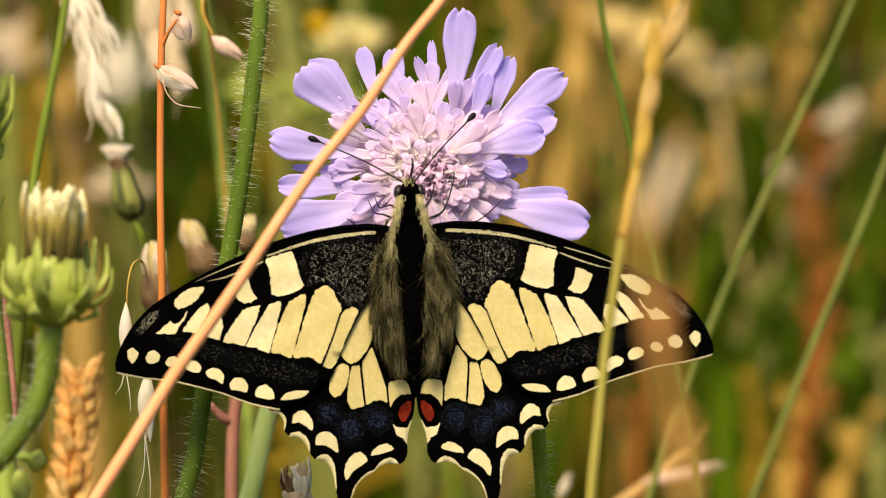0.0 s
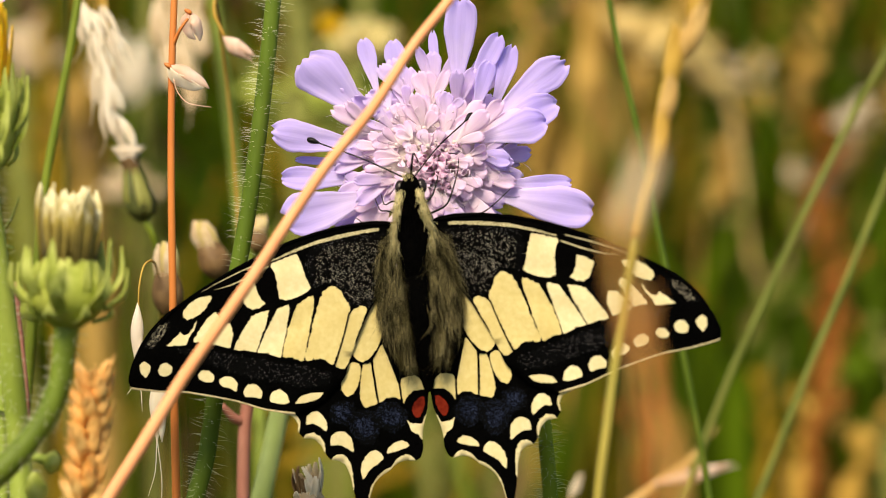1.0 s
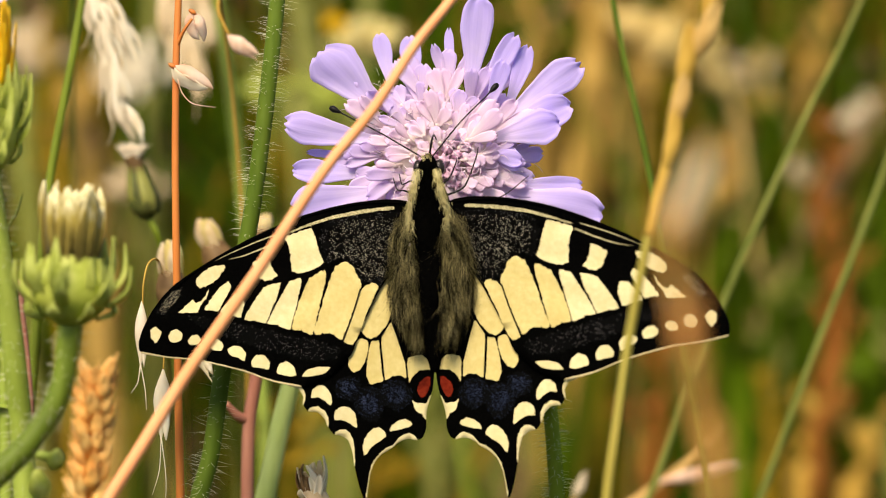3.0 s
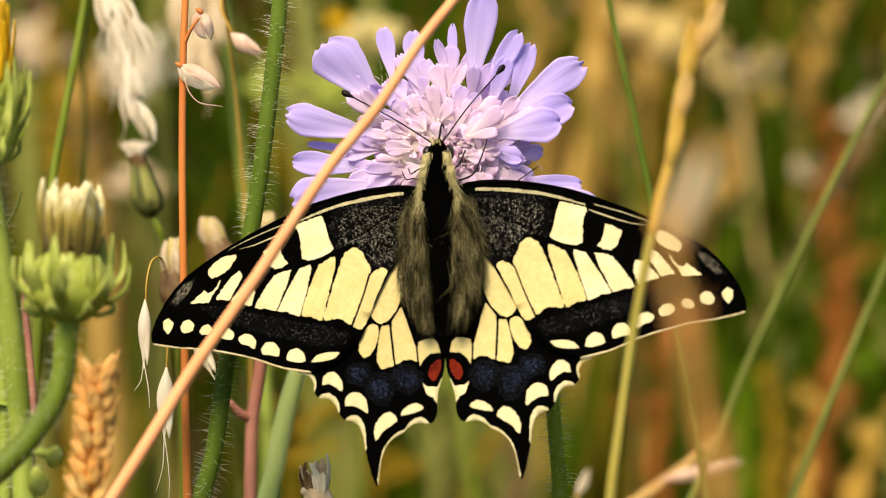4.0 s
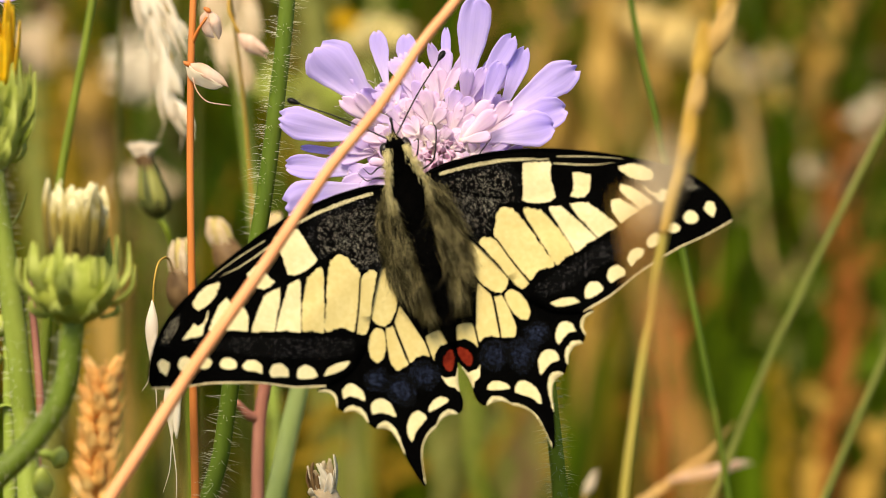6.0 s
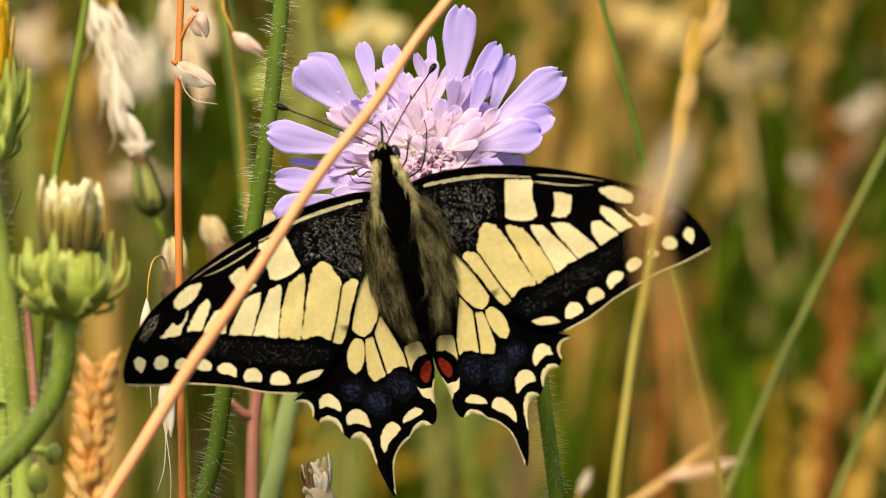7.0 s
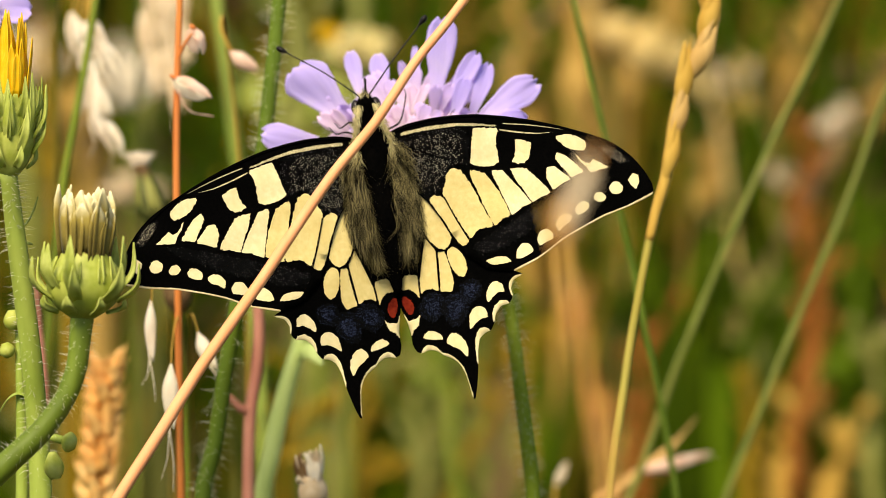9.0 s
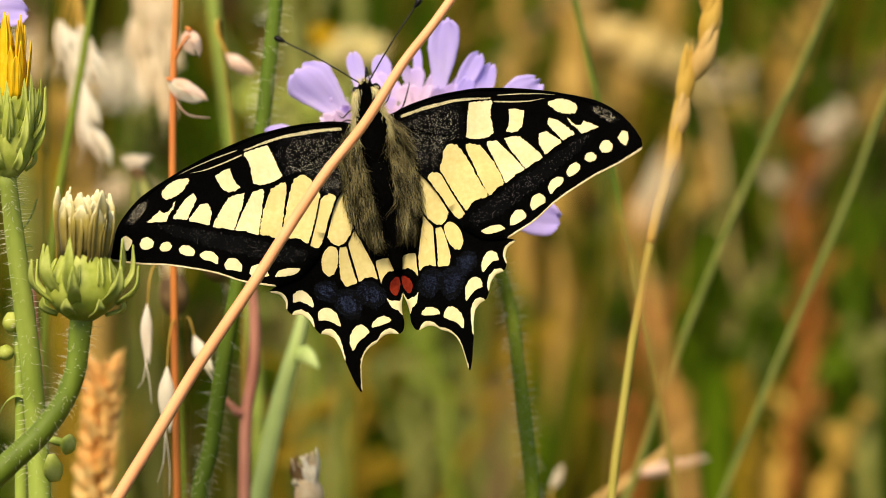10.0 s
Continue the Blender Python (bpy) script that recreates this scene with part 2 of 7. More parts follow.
NEAR_DRY = material("faded_brown_stalk", (0.44, 0.27, 0.085), (0.6, 0.41, 0.16), 400, 0.6, 0.2, 0.1, (1, 1, 0.1), wear=(0.44, 0.2, 0.06), gloss=0.1)
RUSSET = material("russet_stalk", (0.5, 0.22, 0.06), (0.68, 0.36, 0.12), 400, 0.6, 0.2, 0.1, (1, 1, 0.1), wear=(0.42, 0.15, 0.04), gloss=0.1)
YELLOW_STEM = material("yellowish_stem", (0.28, 0.23, 0.035), (0.40, 0.33, 0.07), 400, 0.55, 0.2, 0, (1, 1, 0.12), wear=(0.24, 0.24, 0.04))
WARM_HUSK = material("warm_papery_husk", (0.88, 0.62, 0.46), (0.96, 0.86, 0.74), 500, 0.5, 0.2, 0.4, (1, 1, 0.2), wear=(0.8, 0.36, 0.2))
BROWN = material("withered_brown", (0.11, 0.06, 0.022), (0.20, 0.12, 0.05), 700, 0.65, 0.25)
TAN = material("tan_tuft", (0.60, 0.45, 0.26), (0.78, 0.65, 0.45), 900, 0.6, 0.2, 0.2, wear=(0.50, 0.33, 0.16))
OLIVE_STEM = material("olive_stem", (0.16, 0.17, 0.03), (0.25, 0.25, 0.06), 400, 0.55, 0.2, 0, (1, 1, 0.12))
BUD_GREEN = material("bud_green", (0.28, 0.34, 0.04), (0.46, 0.5, 0.11), 600, 0.55, 0.2, 0.15, wear=(0.2, 0.25, 0.02))
OLIVE_TOP = material("faded_ray_yellow", (0.66, 0.53, 0.17), (0.84, 0.75, 0.38), 800, 0.55, 0.2, 0.3, (1, 1, 0.25), wear=(0.4, 0.29, 0.06))
BRACT = material("bract_green", (0.36, 0.43, 0.06), (0.56, 0.62, 0.17), 600, 0.55, 0.2, 0.3, wear=(0.42, 0.46, 0.14), gloss=0.15)
DULL_BUD = material("dull_green_bud", (0.05, 0.062, 0.012), (0.1, 0.115, 0.026), 600, 0.6, 0.25, wear=(0.06, 0.045, 0.012))
SPENT = material("spent_floret", (0.2, 0.14, 0.025), (0.4, 0.3, 0.07), 800, 0.6, 0.3, 0.1, (1, 1, 0.2), wear=(0.1, 0.065, 0.012))
YELLOW = material("yellow_ray", (0.85, 0.50, 0.01), (0.90, 0.62, 0.03), 800, 0.5, 0.1, 0.3)
BLADE = material("green_blade", (0.058, 0.112, 0.003), (0.12, 0.19, 0.007), 200, 0.5, 0.15, 0.3, (1, 1, 0.1), gloss=0.08)
FAR_GREEN = material("deep_green_blade", (0.02, 0.046, 0.0015), (0.05, 0.086, 0.004), 150, 0.55, 0.15, 0.3, (1, 1, 0.1), gloss=0.05)
FAR_OLIVE = material("olive_blade", (0.1, 0.083, 0.005), (0.18, 0.13, 0.01), 150, 0.6, 0.15, 0.2, (1, 1, 0.1), gloss=0.08)
SOIL = material("meadow_soil", (0.026, 0.032, 0.005), (0.05, 0.056, 0.009), 25, 0.9, 0.5, wear=(0.022, 0.036, 0.004))


# ---- shapes ----
def vec(p):
    return Vector(p)


def spline(points, steps=6):
    """A smooth line through the given points."""
    p = [Vector(q) for q in points]
    n = len(p)
    lead = []
    for i in range(n):
        a, c = p[max(i - 1, 0)], p[min(i + 1, n - 1)]
        reach = min((p[i] - a).length or 1e9, (c - p[i]).length or 1e9)
        lead.append((c - a).normalized() * reach)
    line = []
    for b, c, m0, m1 in zip(p, p[1:], lead, lead[1:]):
        for i in range(steps):
            s = i / steps
            line.append(b * (2 * s ** 3 - 3 * s * s + 1) + m0 * (s ** 3 - 2 * s * s + s) + c * (3 * s * s - 2 * s ** 3) + m1 * (s ** 3 - s * s))
    return line + [p[-1]]


def tube(bm, line, radii, sides=8, flat=1.0, ridge=0.0):
    """A tapering tube along a line; radii are spread over its length."""
    n = len(line)
    rings, u = [], None
    for i, q in enumerate(line):
        d = (line[min(i + 1, n - 1)] - line[max(i - 1, 0)]).normalized()
        if u is None:
            u = d.cross(Vector((0, 1, 0.013)))
            if u.length < 0.1:
                u = d.cross(Vector((1, 0, 0)))
        u = (u - d * u.dot(d)).normalized()
        w = d.cross(u)
        s = i / (n - 1) * (len(radii) - 1)
        k = min(int(s), len(radii) - 2)
        r = radii[k] + (radii[k + 1] - radii[k]) * (s - k)
        ring = []
        for j in range(sides):
            a = 2 * math.pi * j / sides
            rr = r * (1 + ridge * (j % 2))
            ring.append(bm.verts.new(q + u * math.cos(a) * rr + w * math.sin(a) * rr * flat))
        rings.append(ring)
    for a, b in zip(rings, rings[1:]):
        for j in range(sides):
            bm.faces.new((a[j], a[(j + 1) % sides], b[(j + 1) % sides], b[j]))
    bm.faces.new(rings[0][::-1])
    bm.faces.new(rings[-1])


def lathe_line(bm, a, b, profile, sides=14, flat=1.0, bend=(0, 0, 0), ridge=0.0):
    """A body turned round the line from a to b; the profile gives its radii."""
    a, b, bend = Vector(a), Vector(b), Vector(bend)
    n = len(profile) * 2
    line = [a.lerp(b, i / (n - 1)) + bend * math.sin(math.pi * i / (n - 1)) for i in range(n)]
    tube(bm, line, profile, sides, flat, ridge)


def bristle(bm, p, d, length, r, droop=(0, 0, 0)):
    """One hair: a thin bent cone."""
    d = Vector(d).normalized()
    u = d.orthogonal().normalized()
    w = d.cross(u)
    mid, tip = p + d * length * 0.55, p + d * length + Vector(droop) * length
    a = [bm.verts.new(p + (u * math.cos(k * 2.094) + w * math.sin(k * 2.094)) * r) for k in range(3)]
    b = [bm.verts.new(mid + (u * math.cos(k * 2.094) + w * math.sin(k * 2.094)) * r * 0.7) for k in range(3)]
    c = bm.verts.new(tip)
    for k in range(3):
        bm.faces.new((a[k], a[(k + 1) % 3], b[(k + 1) % 3], b[k]))
        bm.faces.new((b[k], b[(k + 1) % 3], c))


def blade(bm, line, widths, side, fold=0.25, thick=0.12):
    """A leaf or petal: a curved strip with a keel and some thickness."""
    n, rows = len(line), []
    along = bm.verts.layers.float.get("along") or bm.verts.layers.float.new("along")
    across = bm.verts.layers.float.get("across") or bm.verts.layers.float.new("across")
    side = Vector(side).normalized()
    for i, q in enumerate(line):
        d = (line[min(i + 1, n - 1)] - line[max(i - 1, 0)]).normalized()
        s = (side - d * side.dot(d)).normalized()
        up = s.cross(d)
        k = i / (n - 1) * (len(widths) - 1)
        j = min(int(k), len(widths) - 2)
        w = (widths[j] + (widths[j + 1] - widths[j]) * (k - j)) / 2
        front = [bm.verts.new(q + s * w * x + up * fold * w * abs(x)) for x in (-1, -0.5, 0, 0.5, 1)]
        back = [bm.verts.new(q + s * w * x * 0.96 + up * (fold * w * abs(x) - thick)) for x in (-1, 0, 1)]
        rows.append(front + back[::-1])
        for j, v in enumerate(rows[-1]):
            v[along], v[across] = i / (n - 1), (j / 2 - 1 if j < 5 else 6 - j) + line[0].x
    for a, b in zip(rows, rows[1:]):
        for j in range(8):
            bm.faces.new((a[j], a[(j + 1) % 8], b[(j + 1) % 8], b[j]))
    bm.faces.new(rows[0][::-1])
    bm.faces.new(rows[-1])


def part(name, bm, mat, parent=None, label="", smooth=True):
    """Links a bmesh, built in millimetres, as one mesh object."""
    bmesh.ops.scale(bm, vec=(0.001, 0.001, 0.001), verts=bm.verts)
    me = bpy.data.meshes.new(name)
    bm.to_mesh(me)
    bm.free()
    me.polygons.foreach_set("use_smooth", [smooth] * len(me.polygons))
    for m in mat if isinstance(mat, (list, tuple)) else [mat]:
        me.materials.append(m)
    ob = new(name, me)
    if parent:
        ob.parent = parent
    else:
        ob.matrix_world = VIEW
    return tagged(ob, label)


def thing(name, label, category, group="", kind=""):
    """An Empty that holds the parts of one thing."""
    e = new(name)
    e.empty_display_size = 0.01
    e.matrix_world = VIEW
    return tagged(e, label, category, group, kind)


def husk_foot(parent, at, label=""):
    """The small stalked foot that carries the scales of one husk."""
    bm = bmesh.new()
    lathe_line(bm, Vector(at) + Vector((-0.5, 0, 0.4)), Vector(at) + Vector((0.4, 0, -0.2)), [0.14, 0.3, 0.36, 0.2], 8)
    return part("husk", bm, ORANGE, parent, label)


def further(p, k):
    """A place k times as far from the eye, along the same line of sight."""
    return Vector((p[0] * k, (p[1] + DIST) * k - DIST, p[2] * k))


def rooted(points, lean=(0, 0)):
    """Carries a stalk on from its last point down into the ground."""
    x, y, z = points[-1]
    gz = (-HEIGHT + y * SP) / CP - 4
    return list(points) + [(x + lean[0] * 0.5, y + lean[1] * 0.5, z * 0.45 + gz * 0.55), (x + lean[0], y + lean[1], gz)]


def stalk(parent, name, points, radii, mat, lean=(0, 0), root=True, sides=9, label="", steps=5, ridge=0.0):
    bm = bmesh.new()
    tube(bm, spline(rooted(points, lean) if root else points, steps), radii, sides, 1.0, ridge)
    return part(name, bm, mat, parent, label)


def fuzz(parent, points, radius, count, length, rnd, mat=None, name="hairs", r=0.035, keep=1.0, down=0.1):
    """Stiff hairs standing off a stalk."""
    line = spline(points, 12)
    bm = bmesh.new()
    for _ in range(count):
        k = rnd.random() * (len(line) - 1) * keep
        i = int(k)
        q = line[i].lerp(line[i + 1], k - i)
        d = (line[i + 1] - line[i]).normalized()
        a = rnd.random() * 6.283
        u = d.orthogonal().normalized()
        out = u * math.cos(a) + d.cross(u) * math.sin(a)
        out = (out + d * rnd.uniform(-0.25, 0.25)).normalized()
        bristle(bm, q + out * radius * 0.9, out, length * rnd.uniform(0.5, 1.3), r, (rnd.uniform(-0.3, 0.3), rnd.uniform(-0.3, 0.3), -down + rnd.uniform(-0.3, 0.2)))
    ob = part(name, bm, mat or HAIR, parent)
    return tagged(ob, "fine pale plant hairs", kind="stuff")


def husk(parent, name, a, b, width, mat, awns=(), flat=0.6, bend=(0, 0, 0), label=""):
    """A chaffy spikelet of two glumes with thin awns."""
    a, b = Vector(a), Vector(b)
    bm = bmesh.new()
    lathe_line(bm, a, b, [width * r for r in (0.05, 0.17, 0.3, 0.41, 0.48, 0.5, 0.47, 0.4, 0.31, 0.21, 0.12, 0.05, 0.01)], 12, flat, bend, 0.12)
    side = (b - a).cross(Vector((0, 1, 0))).normalized()
    lathe_line(bm, a.lerp(b, 0.08) + side * 0.1 * width, a.lerp(b, 0.93) + side * 0.3 * width + Vector((0, -0.2, 0)) * width, [0.05 * width, 0.24 * width, 0.3 * width, 0.24 * width, 0.04 * width], 8, flat, bend)
    ob = part(name, bm, mat, parent, label)
    for tip in awns:
        bm = bmesh.new()
        tip = Vector(tip)
        tube(bm, spline([b.lerp(a, 0.12), b.lerp(tip, 0.5) + side * 0.15 * width, tip], 5), [0.09, 0.07, 0.03], 5)
        part("awn", bm, mat, ob)
    return ob


def papery(parent, a, b, width, gape, mats, label=""):
    """A dry papery husk of two thin cupped scales that gape at the tip."""
    a, b = Vector(a), Vector(b)
    d = (b - a).normalized()
    rise = Vector((0, -1, 0)).cross(d).normalized()
    if rise.z < 0:
        rise = -rise
    for s, mat, long in ((1, mats[0], 1.0), (-1, mats[1], 0.9)):
        bm = bmesh.new()
        tip = a.lerp(b, long) + rise * s * gape
        mid = a.lerp(tip, 0.5) + rise * s * width * 0.22 + Vector((0, -0.25 * width if s > 0 else 0.1 * width, 0))
        blade(bm, spline([a, a.lerp(mid, 0.5) + rise * s * width * 0.14, mid, mid.lerp(tip, 0.6) + rise * s * width * 0.08, tip], 4), [width * 0.15, width * 0.55, width * 0.72, width * 0.66, width * 0.42, width * 0.04], rise + Vector((0, s * 0.45, 0)), 0.55 * s, width * 0.03)
        part("scale", bm, mat, parent, label)


# ---- ground ----
def build_ground():
    bm = bmesh.new()
    rnd = random.Random(5)
    n = 60
    edge = [-60000 * (1 - 2 * i / n) ** 3 if i <= n / 2 else 60000 * (2 * i / n - 1) ** 3 for i in range(n + 1)]
    grid = [[bm.verts.new((x, y, rnd.uniform(-6, 6) if abs(x) < 3000 and abs(y) < 3000 else 0)) for x in edge] for y in edge]
    for a, b in zip(grid, grid[1:]):
        for i in range(n):
            bm.faces.new((a[i], a[i + 1], b[i + 1], b[i]))
    g = part("ground", bm, SOIL)
    g.matrix_world = Matrix()
    tagged(g, "bare brown meadow soil under tall grass", "ground", kind="structure")


# ---- the butterfly ----
HINGE = 2.5
BUTTERFLY_ROWS = [
    (0, -1.53, 0.64, -3.13, 0.6, -1.7, -0.4, 3.1, 1.9, 0.1, 0.0),
    (0.5, -1.87, -3.02, 1.06, -2.1, -3.1, -10.4, 9.9, 17.3, -0.1, -0.3),
    (1, -2.16, -0.94, -2.39, -0.2, -5.0, -7.2, 8.2, 10.8, -0.7, 0.2),
    (1.5, 0.45, 0.11, -1.13, -3.4, -3.7, -6.9, 8.3, 10.8, 0.2, 0.2),
    (2, -2.23, -2.47, -1.22, -1.6, -4.0, -10.0, 8.2, 11.9, 0.3, 0.0),
    (2.5, 0.61, -0.51, -1.47, -4.4, -5.5, -10.2, 3.9, 8.4, -0.3, 0.0),
    (2.7, -1.22, 0.86, -0.27, -2.1, -3.9, -8.0, 6.8, 9.3, -0.6, 0.1),
    (3.8, -0.19, -1.27, -0.17, -7.7, -1.0, -8.7, 2.3, 2.9, -1.3, -0.1),
    (4, -0.20, -1.19, 1.55, -11.4, -3.2, -6.7, 0.0, 1.1, -0.8, -0.3),
    (4.5, -1.28, 1.61, 4.22, 1.1, -5.3, -2.2, 6.0, 5.1, -1.0, -0.6),
    (5, -2.44, -2.28, 2.20, -1.0, -15.3, -3.3, 5.0, 6.0, -1.2, -2.0),
    (5.5, -1.33, -6.27, 5.36, -9.1, -20.9, -0.4, 18.7, 17.3, 0.4, -1.7),
    (5.7, -2.28, -4.36, 2.89, -10.7, -18.6, 1.6, 17.0, 14.7, -0.4, -1.5),
    (6.8, -5.26, -4.59, 2.18, -4.4, -14.3, -0.3, 15.3, 19.4, 1.2, -0.8),
    (7, -5.07, -2.39, 1.24, 2.0, -13.3, -3.0, 17.1, 18.9, 2.5, -0.6),
    (7.5, 0.11, -3.52, 4.25, -9.1, -12.3, -2.3, 16.5, 17.1, 0.6, -0.8),
    (8, -6.13, -5.44, 7.50, -7.7, -10.5, -2.5, 19.5, 21.2, 0.7, -1.0),
    (8.5, -3.91, -8.75, 8.15, -8.1, -10.4, -7.3, 21.3, 28.0, 1.7, -1.2),
    (9, -6.65, -5.68, 9.40, -11.4, -9.6, 1.6, 26.3, 28.4, 0.5, -1.7),
    (9.5, -6.08, -8.81, 12.38, -17.3, -9.3, -1.0, 24.8, 29.5, 0.2, -2.7),
    (10, -6.02, -8.41, 12.03, -20.5, -11.2, -2.7, 24.8, 28.6, -0.4, -2.6),
]


def outline(points, step=0.35, rough=0.0, rnd=None, closed=True):
    """A smooth closed line in the wing's plane, cut into even steps and slightly frayed."""
    p = [Vector(q) for q in points]
    n = len(p)
    line = []
    for i in range(n):
        a, b, c, d = p[i - 1], p[i], p[(i + 1) % n], p[(i + 2) % n]
        m = max(2, int((c - b).length / step))
        for k in range(m):
            s = k / m
            q = 0.5 * (2 * b + (c - a) * s + (2 * a - 5 * b + 4 * c - d) * s * s + (3 * b - a - 3 * c + d) * s ** 3)
            q = q * 0.55 + b.lerp(c, s) * 0.45
            if rough:
                q = q + Vector((rnd.uniform(-rough, rough), rnd.uniform(-rough, rough)))
            line.append(q)
    return line


def inside(q, poly):
    x, y, hit = q[0], q[1], False
    j = len(poly) - 1
    for i in range(len(poly)):
        xi, yi, xj, yj = poly[i][0], poly[i][1], poly[j][0], poly[j][1]
        if (yi > y) != (yj > y) and x < (xj - xi) * (y - yi) / (yj - yi) + xi:
            hit = not hit
        j = i
    return hit


WING_MATS = [BLACK, CREAM, BASAL, RED, BLUE, HEM, BAND, APEX, COSTA, BLUE_RIM, RICH_CREAM]


def wing_faces(edge, patches, rnd, grid=1.3):
    """Cuts a wing's plane along its edge and its markings; gives points and faces with their marking."""
    from mathutils.geometry import delaunay_2d_cdt
    border = outline(edge, 0.4)
    zones = [(m, outline(p, 0.2, r * (0.5 if len(p) < 8 else 1.25), rnd)) for m, p, r in patches]
    pts, lines = [], []
    for loop in [border] + [z for _, z in zones]:
        k = len(pts)
        pts += loop
        lines += [(k + i, k + (i + 1) % len(loop)) for i in range(len(loop))]
    xs, ys = [q[0] for q in border], [q[1] for q in border]
    x = min(xs)
    while x < max(xs):
        y = min(ys)
        while y < max(ys):
            q = Vector((x + rnd.uniform(-0.3, 0.3), y + rnd.uniform(-0.3, 0.3)))
            if inside(q, border):
                pts.append(q)
            y += grid
        x += grid
    v, _, f, _, _, _ = delaunay_2d_cdt([Vector((q[0], q[1])) for q in pts], lines, [], 0, 0.001)
    faces = []
    for tri in f:
        c = (v[tri[0]] + v[tri[1]] + v[tri[2]]) / 3
        if inside(c, border):
            faces.append((tri, next((m for m, z in zones if inside(c, z)), 0)))
    return v, faces


def wing_mesh(name, flat, mirror, depth, parent, label, camber):
    v, faces = flat
    s = 1 if mirror else -1
    bm = bmesh.new()
    ids = {}
    for tri, m in faces:
        ring = []
        for i in tri:
            if i not in ids:
                x, y = v[i]
                away = abs(x) / 36
                z = depth + camber * (away * away * 2.2 - away * 0.9) + 0.10 * math.sin(math.atan2(y - 2, -x) * 26) * min(1, away * 2)
                ids[i] = bm.verts.new(((-x if mirror else x) - s * HINGE, z, y))
            ring.append(ids[i])
        face = bm.faces.new(ring if mirror else ring[::-1])
        face.material_index = m
    bmesh.ops.recalc_face_normals(bm, faces=bm.faces)
    ob = part(name, bm, WING_MATS, parent, label)
    ob.location = (s * HINGE / 1000, 0, 0)
    sol = ob.modifiers.new("membrane", "SOLIDIFY")
    sol.thickness, sol.offset = 0.00008, 0
    return ob


def build_butterfly():
    rnd = random.Random(11)
    b = thing("butterfly", "yellow and black swallowtail butterfly with open wings on a scabious flower", "butterfly")
    fore_edge = [(-1.96, 3.68), (-2.54, 6.43), (-5.38, 6.93), (-8.97, 6.75), (-12.57, 6.22), (-16.20, 5.33), (-19.84, 4.08), (-23.50, 2.55), (-27.17, 0.73), (-30.86, -1.31), (-32.93, -2.63), (-34.58, -4.13), (-36.03, -5.92), (-37.21, -8.00), (-37.87, -9.83), (-37.59, -11.21), (-34.26, -11.95), (-30.70, -12.41), (-27.17, -13.31), (-24.34, -14.17), (-20.83, -15.56), (-17.30, -16.38), (-14.76, -15.72), (-13.06, -14.81), (-10.66, -12.49), (-9.51, -9.69), (-6.66, -4.32), (-3.61, -0.53)]
    fore = []
    fore.append((1, [(-36.29, -8.34), (-35.56, -7.94), (-34.88, -8.62), (-35.13, -9.40), (-35.66, -10.01), (-36.20, -9.34)], 0.075))
    fore.append((1, [(-33.97, -9.17), (-33.51, -8.48), (-32.72, -8.37), (-32.11, -9.05), (-32.43, -9.82), (-33.23, -10.07), (-33.79, -9.82)], 0.075))
    fore.append((1, [(-31.50, -9.87), (-30.97, -9.25), (-30.25, -9.21), (-29.78, -9.81), (-30.39, -10.42), (-31.24, -10.38)], 0.075))
    fore.append((1, [(-29.02, -10.28), (-28.42, -9.74), (-27.57, -9.92), (-26.96, -10.60), (-27.28, -11.37), (-28.14, -11.25), (-28.90, -10.86)], 0.075))
    fore.append((1, [(-26.42, -11.27), (-25.75, -10.80), (-24.82, -10.92), (-24.15, -11.74), (-24.35, -12.81), (-25.11, -12.34), (-26.16, -11.93)], 0.075))
    fore.append((1, [(-23.49, -12.85), (-22.81, -12.10), (-21.81, -12.15), (-21.14, -13.11), (-21.33, -13.96), (-22.32, -13.77), (-23.31, -13.57)], 0.075))
    fore.append((1, [(-20.34, -14.23), (-19.86, -13.32), (-18.92, -13.08), (-18.09, -13.77), (-17.86, -14.85), (-18.80, -14.95), (-20.07, -14.60)], 0.075))
    fore.append((1, [(-17.08, -15.03), (-16.33, -14.21), (-15.02, -13.92), (-13.46, -14.07), (-14.35, -14.81), (-15.65, -15.03)], 0.075))
    fore.append((1, [(-32.54, -6.31), (-31.64, -5.42), (-30.74, -4.75), (-30.19, -5.21), (-29.45, -4.74), (-28.53, -3.50), (-29.02, -4.62), (-29.79, -5.66), (-30.33, -6.42), (-31.39, -6.29)], 0.075))
    fore.append((1, [(-29.16, -5.98), (-28.15, -4.45), (-27.09, -3.22), (-25.98, -2.63), (-25.74, -3.43), (-26.60, -4.96), (-27.53, -6.34), (-28.38, -6.16)], 0.075))
    fore.append((1, [(-27.25, -6.50), (-26.33, -5.33), (-25.42, -4.30), (-24.41, -4.21), (-24.10, -5.08), (-24.23, -6.22), (-24.64, -7.28), (-25.84, -6.93)], 0.075))
    fore.append((1, [(-24.15, -7.45), (-22.90, -5.43), (-21.52, -3.64), (-20.35, -3.20), (-19.28, -3.11), (-20.18, -5.43), (-21.38, -8.01), (-22.73, -7.73)], 0.075))
    fore.append((1, [(-21.25, -8.16), (-19.98, -5.79), (-18.20, -3.09), (-16.68, -2.67), (-17.14, -4.86), (-17.84, -7.33), (-18.43, -9.02), (-19.90, -8.45)], 0.075))
    fore.append((1, [(-18.14, -8.89), (-17.11, -5.58), (-15.75, -2.86), (-14.57, -2.06), (-13.69, -1.74), (-13.51, -2.33), (-14.23, -5.37), (-15.52, -9.67), (-16.94, -9.24)], 0.075))
